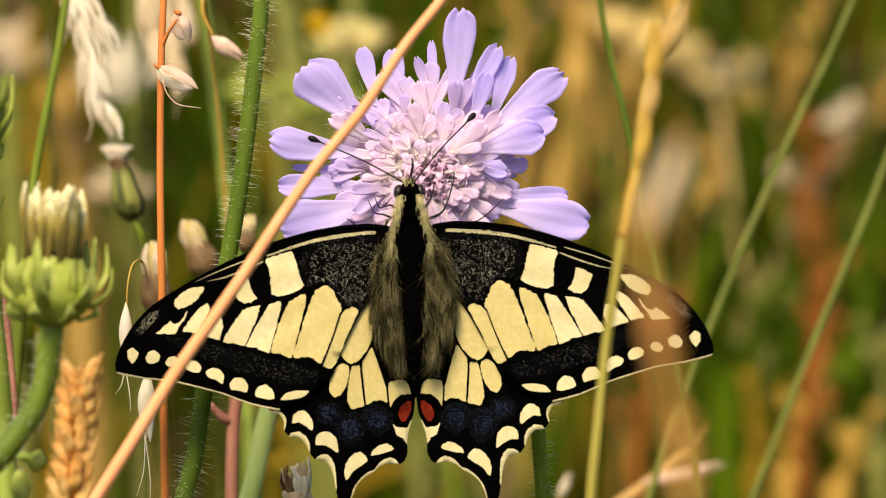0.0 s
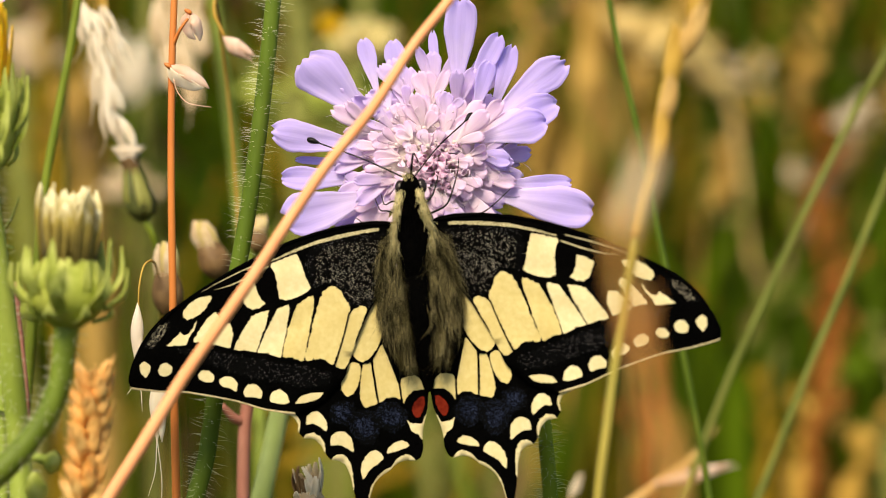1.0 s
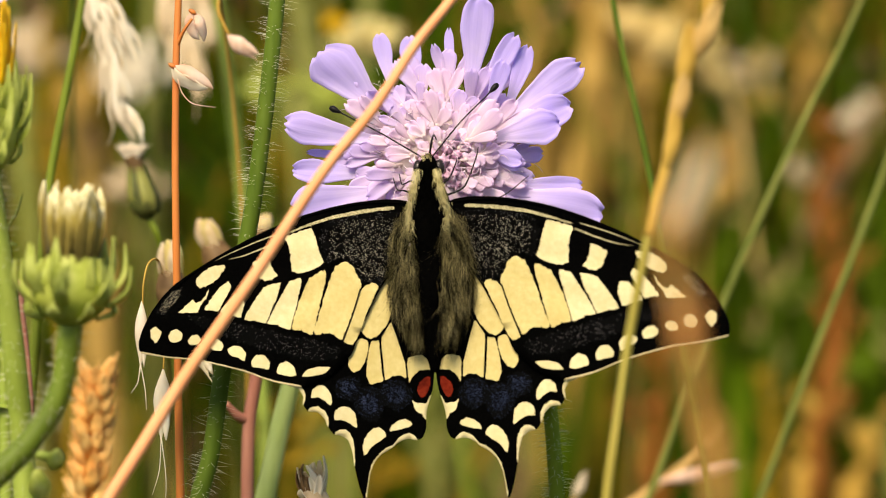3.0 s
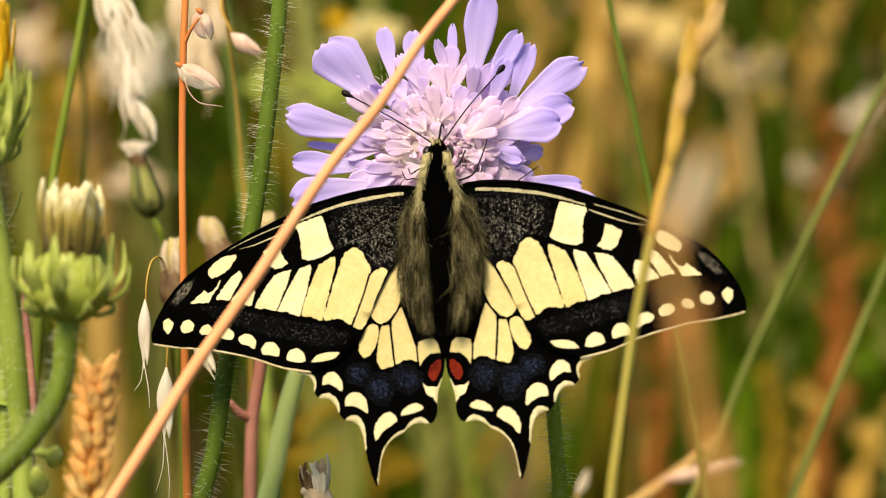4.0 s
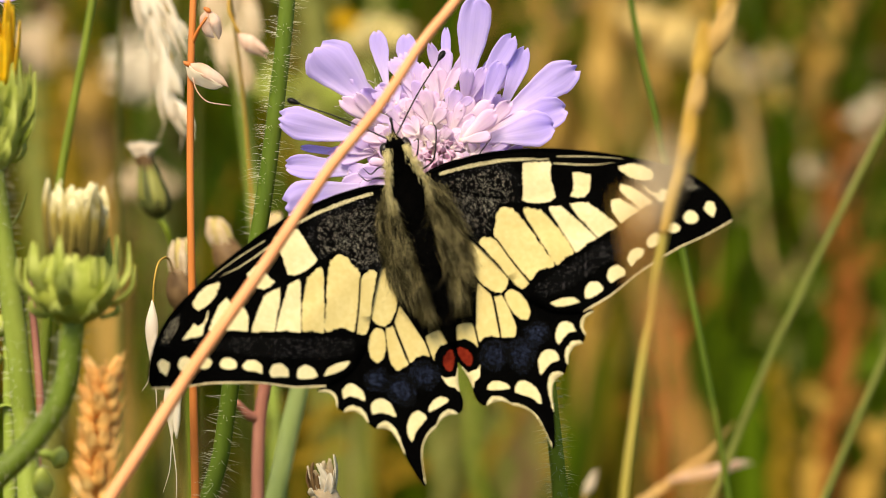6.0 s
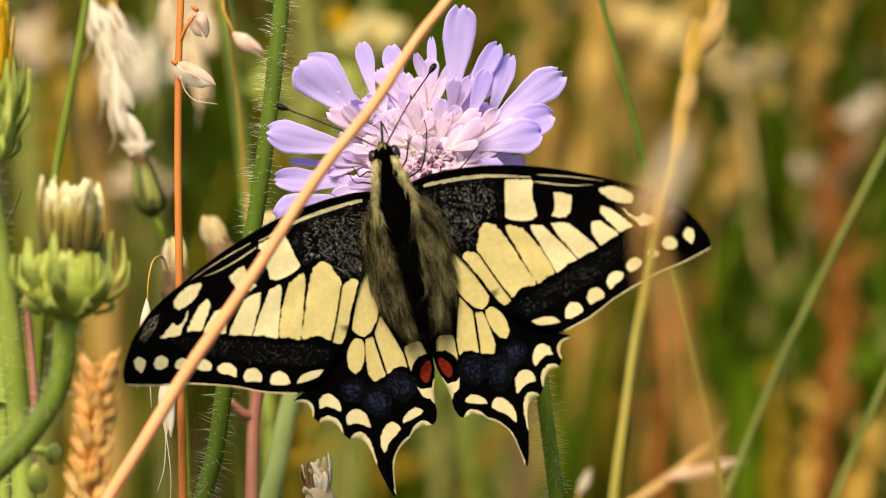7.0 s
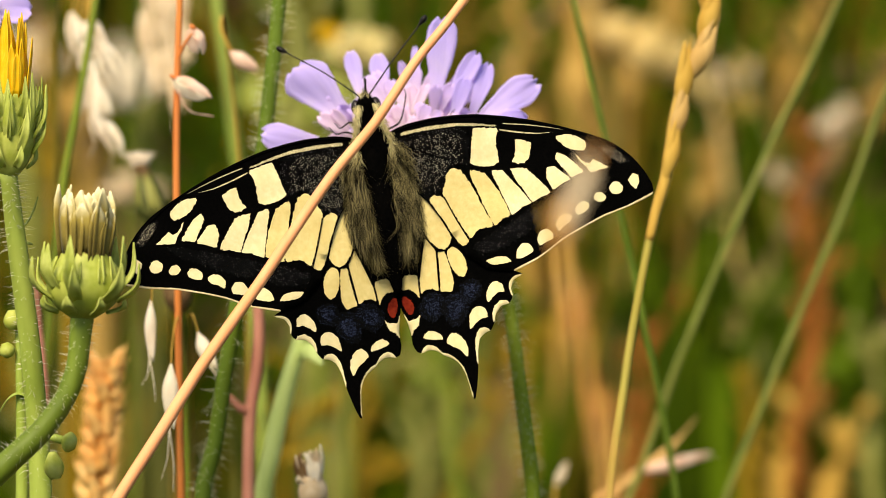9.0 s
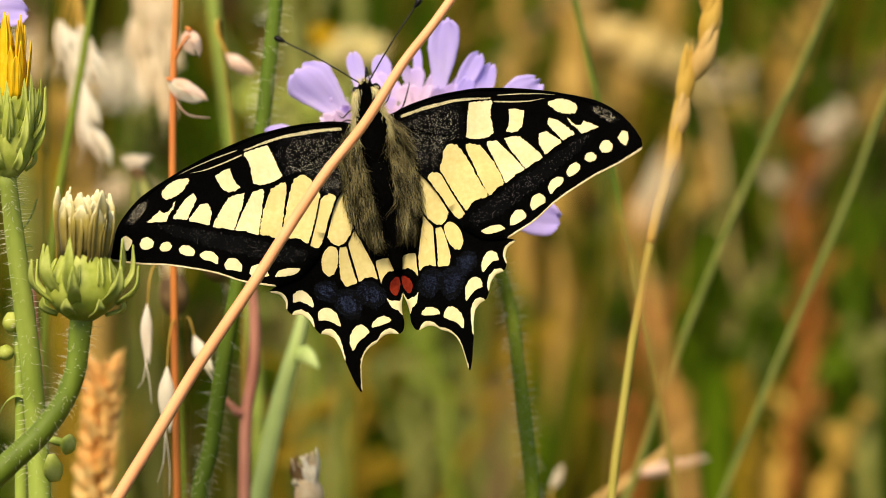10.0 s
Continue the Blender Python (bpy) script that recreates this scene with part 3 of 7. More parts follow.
    fore.append((1, [(-15.39, -9.75), (-14.20, -6.09), (-13.20, -3.27), (-12.24, -1.32), (-10.99, -0.73), (-10.09, -1.35), (-9.58, -2.52), (-9.07, -3.77), (-10.40, -7.35), (-11.85, -10.57), (-13.03, -9.87), (-14.09, -9.67)], 0.075))
    fore.append((1, [(-11.64, -10.73), (-10.41, -7.64), (-9.25, -4.55), (-7.92, -3.61), (-7.01, -4.09), (-8.22, -6.75), (-9.75, -10.25), (-10.59, -11.28), (-11.16, -11.18)], 0.075))
    fore.append((1, [(-18.48, 2.65), (-16.66, 3.35), (-15.21, 3.63), (-14.75, 2.75), (-14.46, 1.59), (-14.16, 0.36), (-13.78, -0.66), (-14.68, -1.41), (-15.85, -1.85), (-17.00, -1.93), (-17.84, -1.68), (-17.92, -0.38), (-18.00, 0.91)], 0.075))
    fore.append((1, [(-22.79, -0.43), (-21.61, 0.30), (-20.74, 0.47), (-20.50, -0.40), (-20.19, -1.42), (-19.72, -2.08), (-20.47, -2.62), (-21.47, -2.71), (-22.29, -1.88)], 0.075))
    fore.append((1, [(-30.20, -2.41), (-29.28, -1.24), (-27.96, -0.59), (-26.37, -0.46), (-26.56, -1.24), (-27.61, -2.33), (-28.79, -2.99), (-29.81, -3.22)], 0.075))
    fore.append((8, [(-4.57, 5.96), (-6.86, 5.86), (-9.74, 5.58), (-12.63, 5.08), (-15.54, 4.22), (-18.31, 3.29), (-18.17, 3.14), (-15.41, 3.93), (-12.65, 4.65), (-9.77, 5.08), (-6.89, 5.43), (-4.59, 5.60)], 0.04))
    fore.append((8, [(-19.53, 3.28), (-22.80, 2.22), (-25.73, 1.01), (-27.56, 0.10), (-25.59, 0.86), (-22.67, 1.93), (-19.54, 2.99)], 0.02))
    fore.append((8, [(-18.84, 2.67), (-21.40, 1.65), (-23.95, 0.71), (-26.13, 0.17), (-23.89, 0.42), (-21.28, 1.22), (-18.86, 2.24)], 0.02))
    fore.append((5, [(-37.85, -10.84), (-37.60, -11.42), (-34.27, -12.16), (-30.71, -12.63), (-27.18, -13.52), (-24.36, -14.38), (-20.85, -15.78), (-17.30, -16.53), (-17.29, -16.17), (-20.82, -15.35), (-24.33, -13.95), (-27.15, -13.09), (-30.69, -12.20), (-34.25, -11.73), (-37.50, -11.00)], 0.02))
    fore.append((7, [(-35.39, -6.09), (-34.61, -4.70), (-33.26, -3.48), (-32.02, -3.11), (-32.22, -4.25), (-33.35, -5.33), (-34.26, -6.36)], 0.25))
    fore.append((2, [(-13.56, 3.69), (-11.95, 4.47), (-9.06, 4.90), (-5.47, 5.15), (-3.21, 4.46), (-2.78, 1.57), (-4.50, -1.20), (-5.89, -3.28), (-7.35, -3.78), (-9.04, -3.27), (-10.08, -1.07), (-11.19, -0.29), (-12.48, -0.44), (-13.28, -0.62), (-13.87, 1.77)], 0.22))
    fore.append((6, [(-31.14, -6.88), (-28.99, -6.84), (-25.46, -7.88), (-21.92, -8.77), (-18.40, -9.81), (-14.86, -10.71), (-12.05, -11.71), (-12.83, -12.96), (-15.70, -13.10), (-19.23, -12.20), (-22.76, -11.17), (-26.26, -9.56), (-29.77, -8.24)], 0.2))
    hind_edge = [(-2.11, 0.82), (-5.89, -0.28), (-9.61, -5.96), (-11.79, -9.43), (-13.83, -13.05), (-16.37, -15.07), (-18.72, -16.31), (-17.32, -16.88), (-16.73, -17.92), (-16.85, -18.84), (-16.18, -19.73), (-14.97, -19.87), (-14.08, -20.77), (-13.70, -21.79), (-13.03, -22.69), (-12.11, -22.88), (-11.21, -23.49), (-10.71, -24.95), (-10.50, -26.54), (-10.28, -27.69), (-9.81, -29.72), (-9.30, -31.11), (-9.01, -30.98), (-8.78, -29.27), (-8.41, -27.50), (-7.77, -26.17), (-6.86, -25.29), (-5.68, -24.63), (-5.08, -24.09), (-4.20, -23.63), (-3.34, -23.53), (-2.49, -23.72), (-1.75, -23.40), (-1.27, -22.28), (-1.27, -20.84), (-1.06, -19.64), (-0.55, -18.02), (-0.29, -17.17), (-0.04, -15.03), (-0.08, -14.32), (-0.72, -11.42), (-1.32, -4.95)]
    hind = []
    hind.append((1, [(-4.89, -1.90), (-4.68, -4.78), (-5.17, -7.47), (-6.20, -9.35), (-7.26, -10.45), (-8.13, -10.76), (-8.89, -10.22), (-9.28, -9.41), (-8.38, -7.17), (-7.26, -4.79), (-6.03, -3.13)], 0.05))
    hind.append((1, [(-9.72, -10.97), (-8.99, -10.72), (-8.37, -11.18), (-8.43, -12.32), (-8.86, -13.73), (-9.62, -14.69), (-10.35, -14.94), (-10.89, -14.27), (-10.90, -13.05), (-10.41, -11.86)], 0.05))
    hind.append((1, [(-8.00, -11.05), (-7.49, -10.86), (-7.00, -10.96), (-6.87, -12.69), (-6.76, -14.70), (-6.61, -16.14), (-7.56, -16.37), (-8.14, -16.56), (-8.66, -15.46), (-8.57, -13.75)], 0.05))
    hind.append((1, [(-6.70, -10.69), (-6.07, -9.58), (-5.38, -8.75), (-4.94, -9.92), (-4.33, -12.10), (-3.72, -14.13), (-3.66, -15.85), (-4.36, -15.53), (-5.37, -15.55), (-6.32, -16.01), (-6.51, -13.99)], 0.05))
    hind.append((1, [(-3.40, -13.43), (-2.52, -13.05), (-1.52, -13.03), (-0.56, -14.01), (-0.17, -14.74), (-0.89, -14.85), (-1.90, -14.94), (-2.79, -15.61), (-3.26, -16.45), (-3.49, -15.15)], 0.05))
    hind.append((1, [(-15.73, -18.04), (-15.61, -17.11), (-15.01, -16.57), (-14.22, -16.54), (-13.54, -17.15), (-13.09, -18.10), (-13.28, -19.02), (-14.10, -18.41), (-14.94, -18.01)], 0.05))
    hind.append((1, [(-12.87, -20.90), (-12.67, -19.70), (-11.93, -19.23), (-11.00, -19.35), (-10.32, -20.10), (-10.02, -21.12), (-10.13, -21.97), (-10.96, -21.36), (-11.94, -20.88)], 0.05))
    hind.append((1, [(-9.16, -25.46), (-9.33, -24.45), (-9.05, -23.32), (-8.29, -22.35), (-7.33, -21.90), (-6.58, -22.51), (-6.40, -23.16), (-7.21, -23.77), (-8.18, -24.36), (-8.79, -25.19)], 0.05))
    hind.append((1, [(-5.86, -22.47), (-5.68, -21.84), (-4.87, -21.24), (-3.92, -21.00), (-3.22, -21.32), (-2.96, -21.76), (-3.84, -22.08), (-4.85, -22.38)], 0.05))
    hind.append((1, [(-18.87, -16.38), (-17.58, -16.37), (-16.75, -16.91), (-16.44, -17.79), (-16.78, -18.92), (-17.10, -18.18), (-17.56, -17.30)], 0.05))
    hind.append((1, [(-16.33, -19.87), (-15.87, -19.32), (-14.93, -19.15), (-14.10, -19.70), (-13.64, -20.65), (-13.63, -21.80), (-14.02, -21.06), (-14.77, -20.23), (-15.76, -19.97)], 0.05))
    hind.append((1, [(-13.04, -22.83), (-12.44, -22.29), (-11.57, -22.11), (-10.88, -22.65), (-10.45, -23.96), (-10.38, -26.83), (-10.64, -26.39), (-10.85, -24.94), (-11.36, -23.63), (-12.05, -23.02)], 0.05))
    hind.append((1, [(-8.55, -27.49), (-8.05, -26.23), (-7.14, -25.13), (-6.25, -24.53), (-5.53, -24.35), (-5.70, -24.92), (-6.73, -25.44), (-7.56, -26.33), (-8.27, -27.65), (-8.71, -29.28), (-8.94, -31.05), (-9.14, -30.62)], 0.05))
    hind.append((1, [(-5.68, -24.63), (-5.06, -23.66), (-4.31, -23.05), (-3.30, -22.82), (-2.61, -23.28), (-2.35, -23.87), (-3.35, -23.75), (-4.36, -23.91), (-5.10, -24.37)], 0.05))
    hind.append((1, [(-3.02, -18.61), (-2.53, -18.99), (-1.82, -19.10), (-1.18, -19.06), (-0.70, -18.15), (-0.41, -18.02), (-0.83, -19.29), (-1.21, -21.13), (-1.89, -20.38), (-2.58, -19.92)], 0.05))
    hind.insert(14, (3, [(-2.05, -18.01), (-2.30, -17.21), (-1.90, -16.37), (-1.23, -15.83), (-0.65, -15.72), (-0.62, -16.58), (-1.04, -17.71), (-1.64, -18.39)], 0.06))
    hind += [(4, [(-6.32, -18.73), (-6.75, -17.42), (-5.70, -16.47), (-4.27, -16.54), (-3.32, -17.59), (-3.67, -18.86), (-5.00, -19.65)], 0.35), (4, [(-9.86, -19.41), (-9.93, -17.97), (-8.74, -17.17), (-7.19, -17.54), (-6.83, -18.99), (-7.49, -20.67), (-8.92, -20.60)], 0.35),
             (4, [(-12.20, -17.57), (-12.28, -16.28), (-11.10, -15.62), (-9.84, -16.12), (-9.62, -17.56), (-10.67, -18.37)], 0.35)]
    for m, loop, fray in [q for q in fore if q[0] in (2, 7)]:
        c = sum((Vector(q) for q in loop), Vector((0, 0))) / len(loop)
        fore[fore.index((m, loop, fray))] = (m, [c + (Vector(q) - c) * 0.86 for q in loop], fray)
        fore.append((6, [c + (Vector(q) - c) * 1.04 for q in loop], fray))
    for m, loop, fray in [q for q in hind if q[0] == 4]:
        c = sum((Vector(q) for q in loop), Vector((0, 0))) / len(loop)
        hind[hind.index((m, loop, fray))] = (4, [c + (Vector(q) - c) * 0.72 for q in loop], fray)
        hind.append((9, [c + (Vector(q) - c) * 1.25 for q in loop], fray))
    fore = [(10 if m == 1 and 13 <= i <= 15 else m, q, r) for i, (m, q, r) in enumerate(fore)]
    hind = [(10 if m == 1 and i < 5 else m, q, r) for i, (m, q, r) in enumerate(hind)]
    for i, (m, loop, fray) in enumerate(fore):
        if m == 8 and fray < 0.03:
            fore[i] = (m, [Vector(q) * 0.72 + Vector(loop[-1 - j]) * 0.28 for j, q in enumerate(loop)], 0.012)
    flat_fore, flat_hind = wing_faces(fore_edge, fore, rnd), wing_faces(hind_edge, hind, rnd)
    wings = []
    for mirror in (False, True):
        s = 1 if mirror else -1
        f = wing_mesh("forewing", flat_fore, mirror, -0.45, b, "black forewing with cream-yellow panels and a dusted base", 1.2)
        h = wing_mesh("hindwing", flat_hind, mirror, -0.10, b, "scalloped black hindwing with tail, cream panels, blue dust and a red eyespot", 0.6)
        wings += [(f, s, 0), (h, s, 1)]
        for ob, lines in ((f, ([(-3.03, 5.31), (-9.24, 1.33), (-12.18, -0.10)], [(-2.55, 6.29), (-8.98, 6.47), (-16.21, 5.04), (-23.52, 2.26), (-30.87, -1.59), (-35.36, -5.38)], [(-9.24, -4.26), (-10.41, -7.64), (-11.72, -10.87)])),
                          (h, ([(-4.61, -3.35), (-5.25, -7.61), (-6.99, -10.75), (-8.77, -10.66), (-9.36, -9.55)], [(-6.85, -10.82), (-6.58, -13.99), (-6.41, -16.29)], [(-5.13, -8.05), (-3.58, -14.14), (-3.56, -16.65)]))):
            for line in lines:
                bm = bmesh.new()
                q = [((x if not mirror else -x) - s * HINGE, (-0.62 if ob is f else -0.26), y) for x, y in line]
                away = [abs(x) / 36 for x, y in line]
                cam_k = 1.2 if ob is f else 0.6
                q = [(a, c + cam_k * (w * w * 2.2 - w * 0.9), d) for (a, c, d), w in zip(q, away)]
                tube(bm, spline(q, 5), [0.10, 0.09, 0.08, 0.06], 5)
                part("vein", bm, BLACK, ob)
    # thorax and abdomen
    bm = bmesh.new()
    lathe_line(bm, (0, -0.6, 10.2), (0, -0.4, -1.0), [1.0, 1.9, 2.6, 2.9, 2.9, 2.6, 2.1], 18, 0.95)
    part("thorax", bm, BODY_FUR, b, "black furred thorax")
    bm = bmesh.new()
    tube(bm, spline([(0, -0.6, 1.0), (0, -1.0, -5), (0, -0.6, -10), (0, 0.0, -15.2)], 8), [1.9, 2.2, 2.25, 2.0, 1.6, 1.1, 0.5], 16, 0.9)
    part("abdomen", bm, BODY_FUR, b, "black abdomen with olive side hairs")
    bm = bmesh.new()
    lathe_line(bm, (0, -0.8, 12.5), (0, -0.7, 8.6), [0.35, 0.95, 1.4, 1.6, 1.7, 1.8], 14)
    part("head", bm, BODY_FUR, b)
    for s in (-1, 1):
        bm = bmesh.new()
        bmesh.ops.create_uvsphere(bm, u_segments=16, v_segments=12, radius=1.0, matrix=Matrix.Translation((s * 1.35, -0.5, 10.7)) @ Matrix.Diagonal((0.7, 0.9, 1.05, 1)))
        part("eye", bm, EYE, b, "dark round compound eye")
    # fur
    for s in (-1, 1):
        bm = bmesh.new()
        for _ in range(480):
            k = rnd.random()
            z = 10.5 - 7.2 * k
            mid = 1.15 + 1.25 * min(1, k * 1.4)
            x = mid + rnd.gauss(0, 0.25)
            p = Vector((s * x, -2.6 - 0.7 * math.sin(min(1, k * 1.2) * 3.0) + 0.45 * max(0, x - 1.2) + rnd.uniform(-0.2, 0.3), z))
            bristle(bm, p, (s * rnd.uniform(-0.35, 0.75), -0.3 + rnd.uniform(-0.35, 0.3), -1), rnd.uniform(0.6, 1.5) + 1.6 * (k > 0.75) * rnd.random(), 0.026, (s * rnd.uniform(-0.2, 0.25), 0, -0.15))
        tagged(part("collar_fur", bm, YELLOW_FUR, b, "yellow fur stripe along the thorax"), kind="stuff")

        def flank():
            """A spot on the hairy flank, from the wing root down to the eyespot."""
            k = rnd.random() ** 0.9
            outer = 4.2 + 2.6 * k - 4.4 * k ** 4
            inner = 2.15 - 0.95 * k
            x = inner + rnd.random() ** 0.9 * (outer - inner)
            return k, Vector((s * x, -2.75 + 0.36 * max(0, x - 1.4) + rnd.uniform(-0.35, 0.4), 4.8 - 15.4 * k))
        for name, mat, count, lift, long, thin, label in (("side_fur", GREY_FUR, 2200, 0.0, 3.8, 0.022, "dark olive hairs along the abdomen"),
                                                          ("olive_hair", OLIVE_FUR, 900, -0.15, 3.6, 0.016, "soft olive hairs along the abdomen"),
                                                          ("long_hair", PALE_FUR, 520, -0.28, 4.6, 0.013, "long pale olive hairs along the abdomen")):
            bm = bmesh.new()
            made = 0
            while made < count:
                # hairs stand in small wisps that share a direction
                k, p = flank()
                lean = s * rnd.uniform(-0.35, 0.75) * (1 - 1.15 * k)
                bow = s * rnd.uniform(-0.55, 0.3)
                for _ in range(rnd.randint(4, 9)):
                    q = p + Vector((rnd.gauss(0, 0.22), lift + rnd.gauss(0, 0.1), rnd.gauss(0, 0.5)))
                    bristle(bm, q, (lean + rnd.gauss(0, 0.12), rnd.uniform(-0.25, 0.12), -1.0), long * rnd.uniform(0.5, 1.3) * (1 - 0.4 * k), thin * rnd.uniform(0.7, 1.2), (bow + rnd.gauss(0, 0.12), 0.06, -0.08))
                    made += 1
            tagged(part(name, bm, mat, b, label), kind="stuff")
    bm = bmesh.new()
    for _ in range(900):
        k = rnd.random()
        z = 11.5 - 15 * k
        x = rnd.uniform(-1, 1) * (0.6 + 1.1 * min(1, k * 2))
        bristle(bm, Vector((x, -2.4 - 0.9 * math.sin(min(1, k * 1.3) * 3) + 0.25 * x * x * 0.6 + 0.4, z)), (x * 0.15, -0.3, -1), rnd.uniform(0.8, 1.8), 0.04)
    tagged(part("back_fur", bm, BODY_FUR, b, "black fur on the back"), kind="stuff")
    bm = bmesh.new()
    for _ in range(40):
        x = rnd.uniform(-0.55, 0.55)
        bristle(bm, Vector((x, -1.2 + rnd.uniform(-0.6, 0.5), 11.5 + rnd.uniform(-0.6, 0.4))), (x * 0.5 + rnd.uniform(-0.3, 0.3), -0.3, 1), rnd.uniform(0.5, 1.4), 0.04)
    tagged(part("palp_fur", bm, YELLOW_FUR, b, "pale fur tuft between the eyes"), kind="stuff")
    # feelers, tongue, legs
    feelers = []
    for s, tip in ((-1, (-11.8, 0.6, 19.2)), (1, (8.2, 0.5, 22.1))):
        bm = bmesh.new()
        base = Vector((s * 0.55, -1.0, 11.9))
        tip = Vector(tip)
        line = spline([base, base.lerp(tip, 0.45) + Vector((0, -0.35, 0.2)), base.lerp(tip, 0.86), tip], 8)
        tube(bm, line, [0.11, 0.1, 0.095, 0.095, 0.1, 0.12], 6)
        ant = part("antenna", bm, CHITIN, b, "thin black antenna")
        feelers.append((ant, base / 1000))
        d = (tip - line[-4]).normalized()
        bm = bmesh.new()
        lathe_line(bm, tip - d * 1.0, tip + d * 0.7 + Vector((0, 0, -0.15)), [0.13, 0.26, 0.40, 0.42, 0.24], 8)
        part("club", bm, CHITIN, ant)
    bm = bmesh.new()
    tube(bm, spline([(0.1, -0.4, 12.2), (0.5, -0.6, 14.2), (0.4, 2.5, 15.0), (0.6, 6.5, 13.4)], 8), [0.16, 0.14, 0.11, 0.08], 6)
    part("proboscis", bm, CHITIN, b, "thin dark proboscis dipping into the flower")
    for s in (-1, 1):
        for line in (([(-1.6, 0.5, 8.6), (-2.6, 1.0, 9.2), (-3.9, 2.2, 8.9), (-4.6, 4.5, 10.4)], [(-2.0, 0.8, 7.4), (-3.4, 1.2, 8.0), (-4.6, 2.6, 8.3), (-5.4, 4.5, 9.9)], [(-2.2, 1.0, 5.0), (-4.6, 2.0, 6.4), (-6.6, 3.2, 6.6), (-8.2, 5.5, 7.6)]) if s < 0 else
                     ([(s * 1.6, 0.5, 8.6), (s * 2.5, 1.0, 9.6), (s * 3.1, 2.6, 11.6), (s * 2.6, 5.5, 12.2)],
                     [(s * 2.0, 0.8, 7.2), (s * 4.2, 1.5, 8.3), (s * 5.6, 3.0, 12.0), (s * 5.6, 6.0, 14.0)],
                     [(s * 2.2, 1.0, 5.0), (s * 5.5, 2.0, 6.2), (s * 8.8, 3.2, 7.0), (s * 12.0, 5.5, 9.6)])):
            bm = bmesh.new()
            tube(bm, spline(line, 7), [0.15, 0.13, 0.10, 0.075, 0.055], 6)
            part("leg", bm, CHITIN, b, "slender black leg")
    return b, wings, feelers


# ---- scabious flowers ----
def petal(parent, base, tip, width, rnd, mat, name="petal", cup=0.3, notch=0.1, narrow=0.3, curl=0.2, nu=16, nv=10):
    """One corolla lobe: a thin tongue, narrow at its foot, broad and softly scalloped at its end."""
    base, tip = Vector(base), Vector(tip)
    d = tip - base
    length = d.length
    side = d.cross(Vector((0, -1, 0))).normalized()
    up = side.cross(d).normalized()
    if up.y > 0:
        up = -up
    bm = bmesh.new()
    along, across = bm.verts.layers.float.new("along"), bm.verts.layers.float.new("across")
    ph, ph2 = rnd.uniform(0, 6.28), rnd.uniform(0, 6.28)
    lean, arc = rnd.uniform(-0.05, 0.05), rnd.uniform(-0.06, 0.06)
    rows = []
    for i in range(nu + 1):
        s = i / nu
        rise = min(1.0, s / 0.78)
        w = width * (narrow + (1 - narrow) * rise * rise * (3 - 2 * rise)) * 0.5
        if s > 0.74:
            w *= math.sqrt(max(0.0, 1 - ((s - 0.74) / 0.275) ** 2)) * 0.92 + 0.08
        row = []
        for j in range(nv + 1):
            x = j / nv * 2 - 1
            lobes = 0.5 + 0.5 * math.cos(x * 5.2 + ph)
            end = s * length * (1 - notch * max(0, s - 0.7) * 3.0 * lobes * (1 - 0.5 * x * x))
            z = width * (cup * 0.16 * x * x + 0.018 * math.sin(x * 9 + ph) * s + curl * 0.22 * math.sin(s * 2.6) + 0.055 * s * math.sin(s * 5 + ph2 + x * 2.6))
            rim = 1 + 0.045 * s * math.sin(s * 13 + (ph if x > 0 else ph2)) + 0.03 * s * math.sin(s * 29 + (ph2 if x > 0 else ph))
            v = bm.verts.new(base + d.normalized() * end + side * (x * w * rim + (lean * s + arc * s * s) * length) + up * z)
            v[along], v[across] = s, x + 3 * ph
            row.append(v)
        rows.append(row)
    for a, b in zip(rows, rows[1:]):
        for j in range(nv):
            bm.faces.new((a[j], a[j + 1], b[j + 1], b[j]))
    ob = part(name, bm, mat, parent)
    sol = ob.modifiers.new("tissue", "SOLIDIFY")
    sol.thickness, sol.offset = 0.00007, 0
    return ob


def floret(parent, foot, way, out, length, reach, rnd, mat):
    """An open inner floret: a slim funnel that flares into lobes, the outward ones long and overlapping."""
    way, out = Vector(way).normalized(), Vector(out).normalized()
    foot = Vector(foot)
    mouth = foot + way * length
    bm = bmesh.new()
    lathe_line(bm, foot, mouth, [0.2, 0.22, 0.26, 0.32, 0.2], 8, 1.0, out * 0.12 * length)
    fl = part("floret", bm, THROAT, parent)
    side = way.cross(out).normalized()
    for a, share, broad in ((0.0, 1.0, 1.0), (0.5, 0.8, 0.8), (-0.5, 0.8, 0.8), (1.5, 0.4, 0.7)):
        a += rnd.uniform(-0.2, 0.2)
        o = out * math.cos(a) + side * math.sin(a)
        far = reach * share * rnd.uniform(0.7, 1.2)
        p = mouth + o * 0.1 - way * 0.5
        petal(fl, p, p + o * far + way * far * rnd.uniform(0.0, 0.3), (0.9 + reach * 0.24) * broad * rnd.uniform(0.75, 1.2), rnd, mat, "lobe", rnd.uniform(-0.6, 0.8), 0.08, 0.35, rnd.uniform(-0.9, 0.9), 9, 6)
    return fl


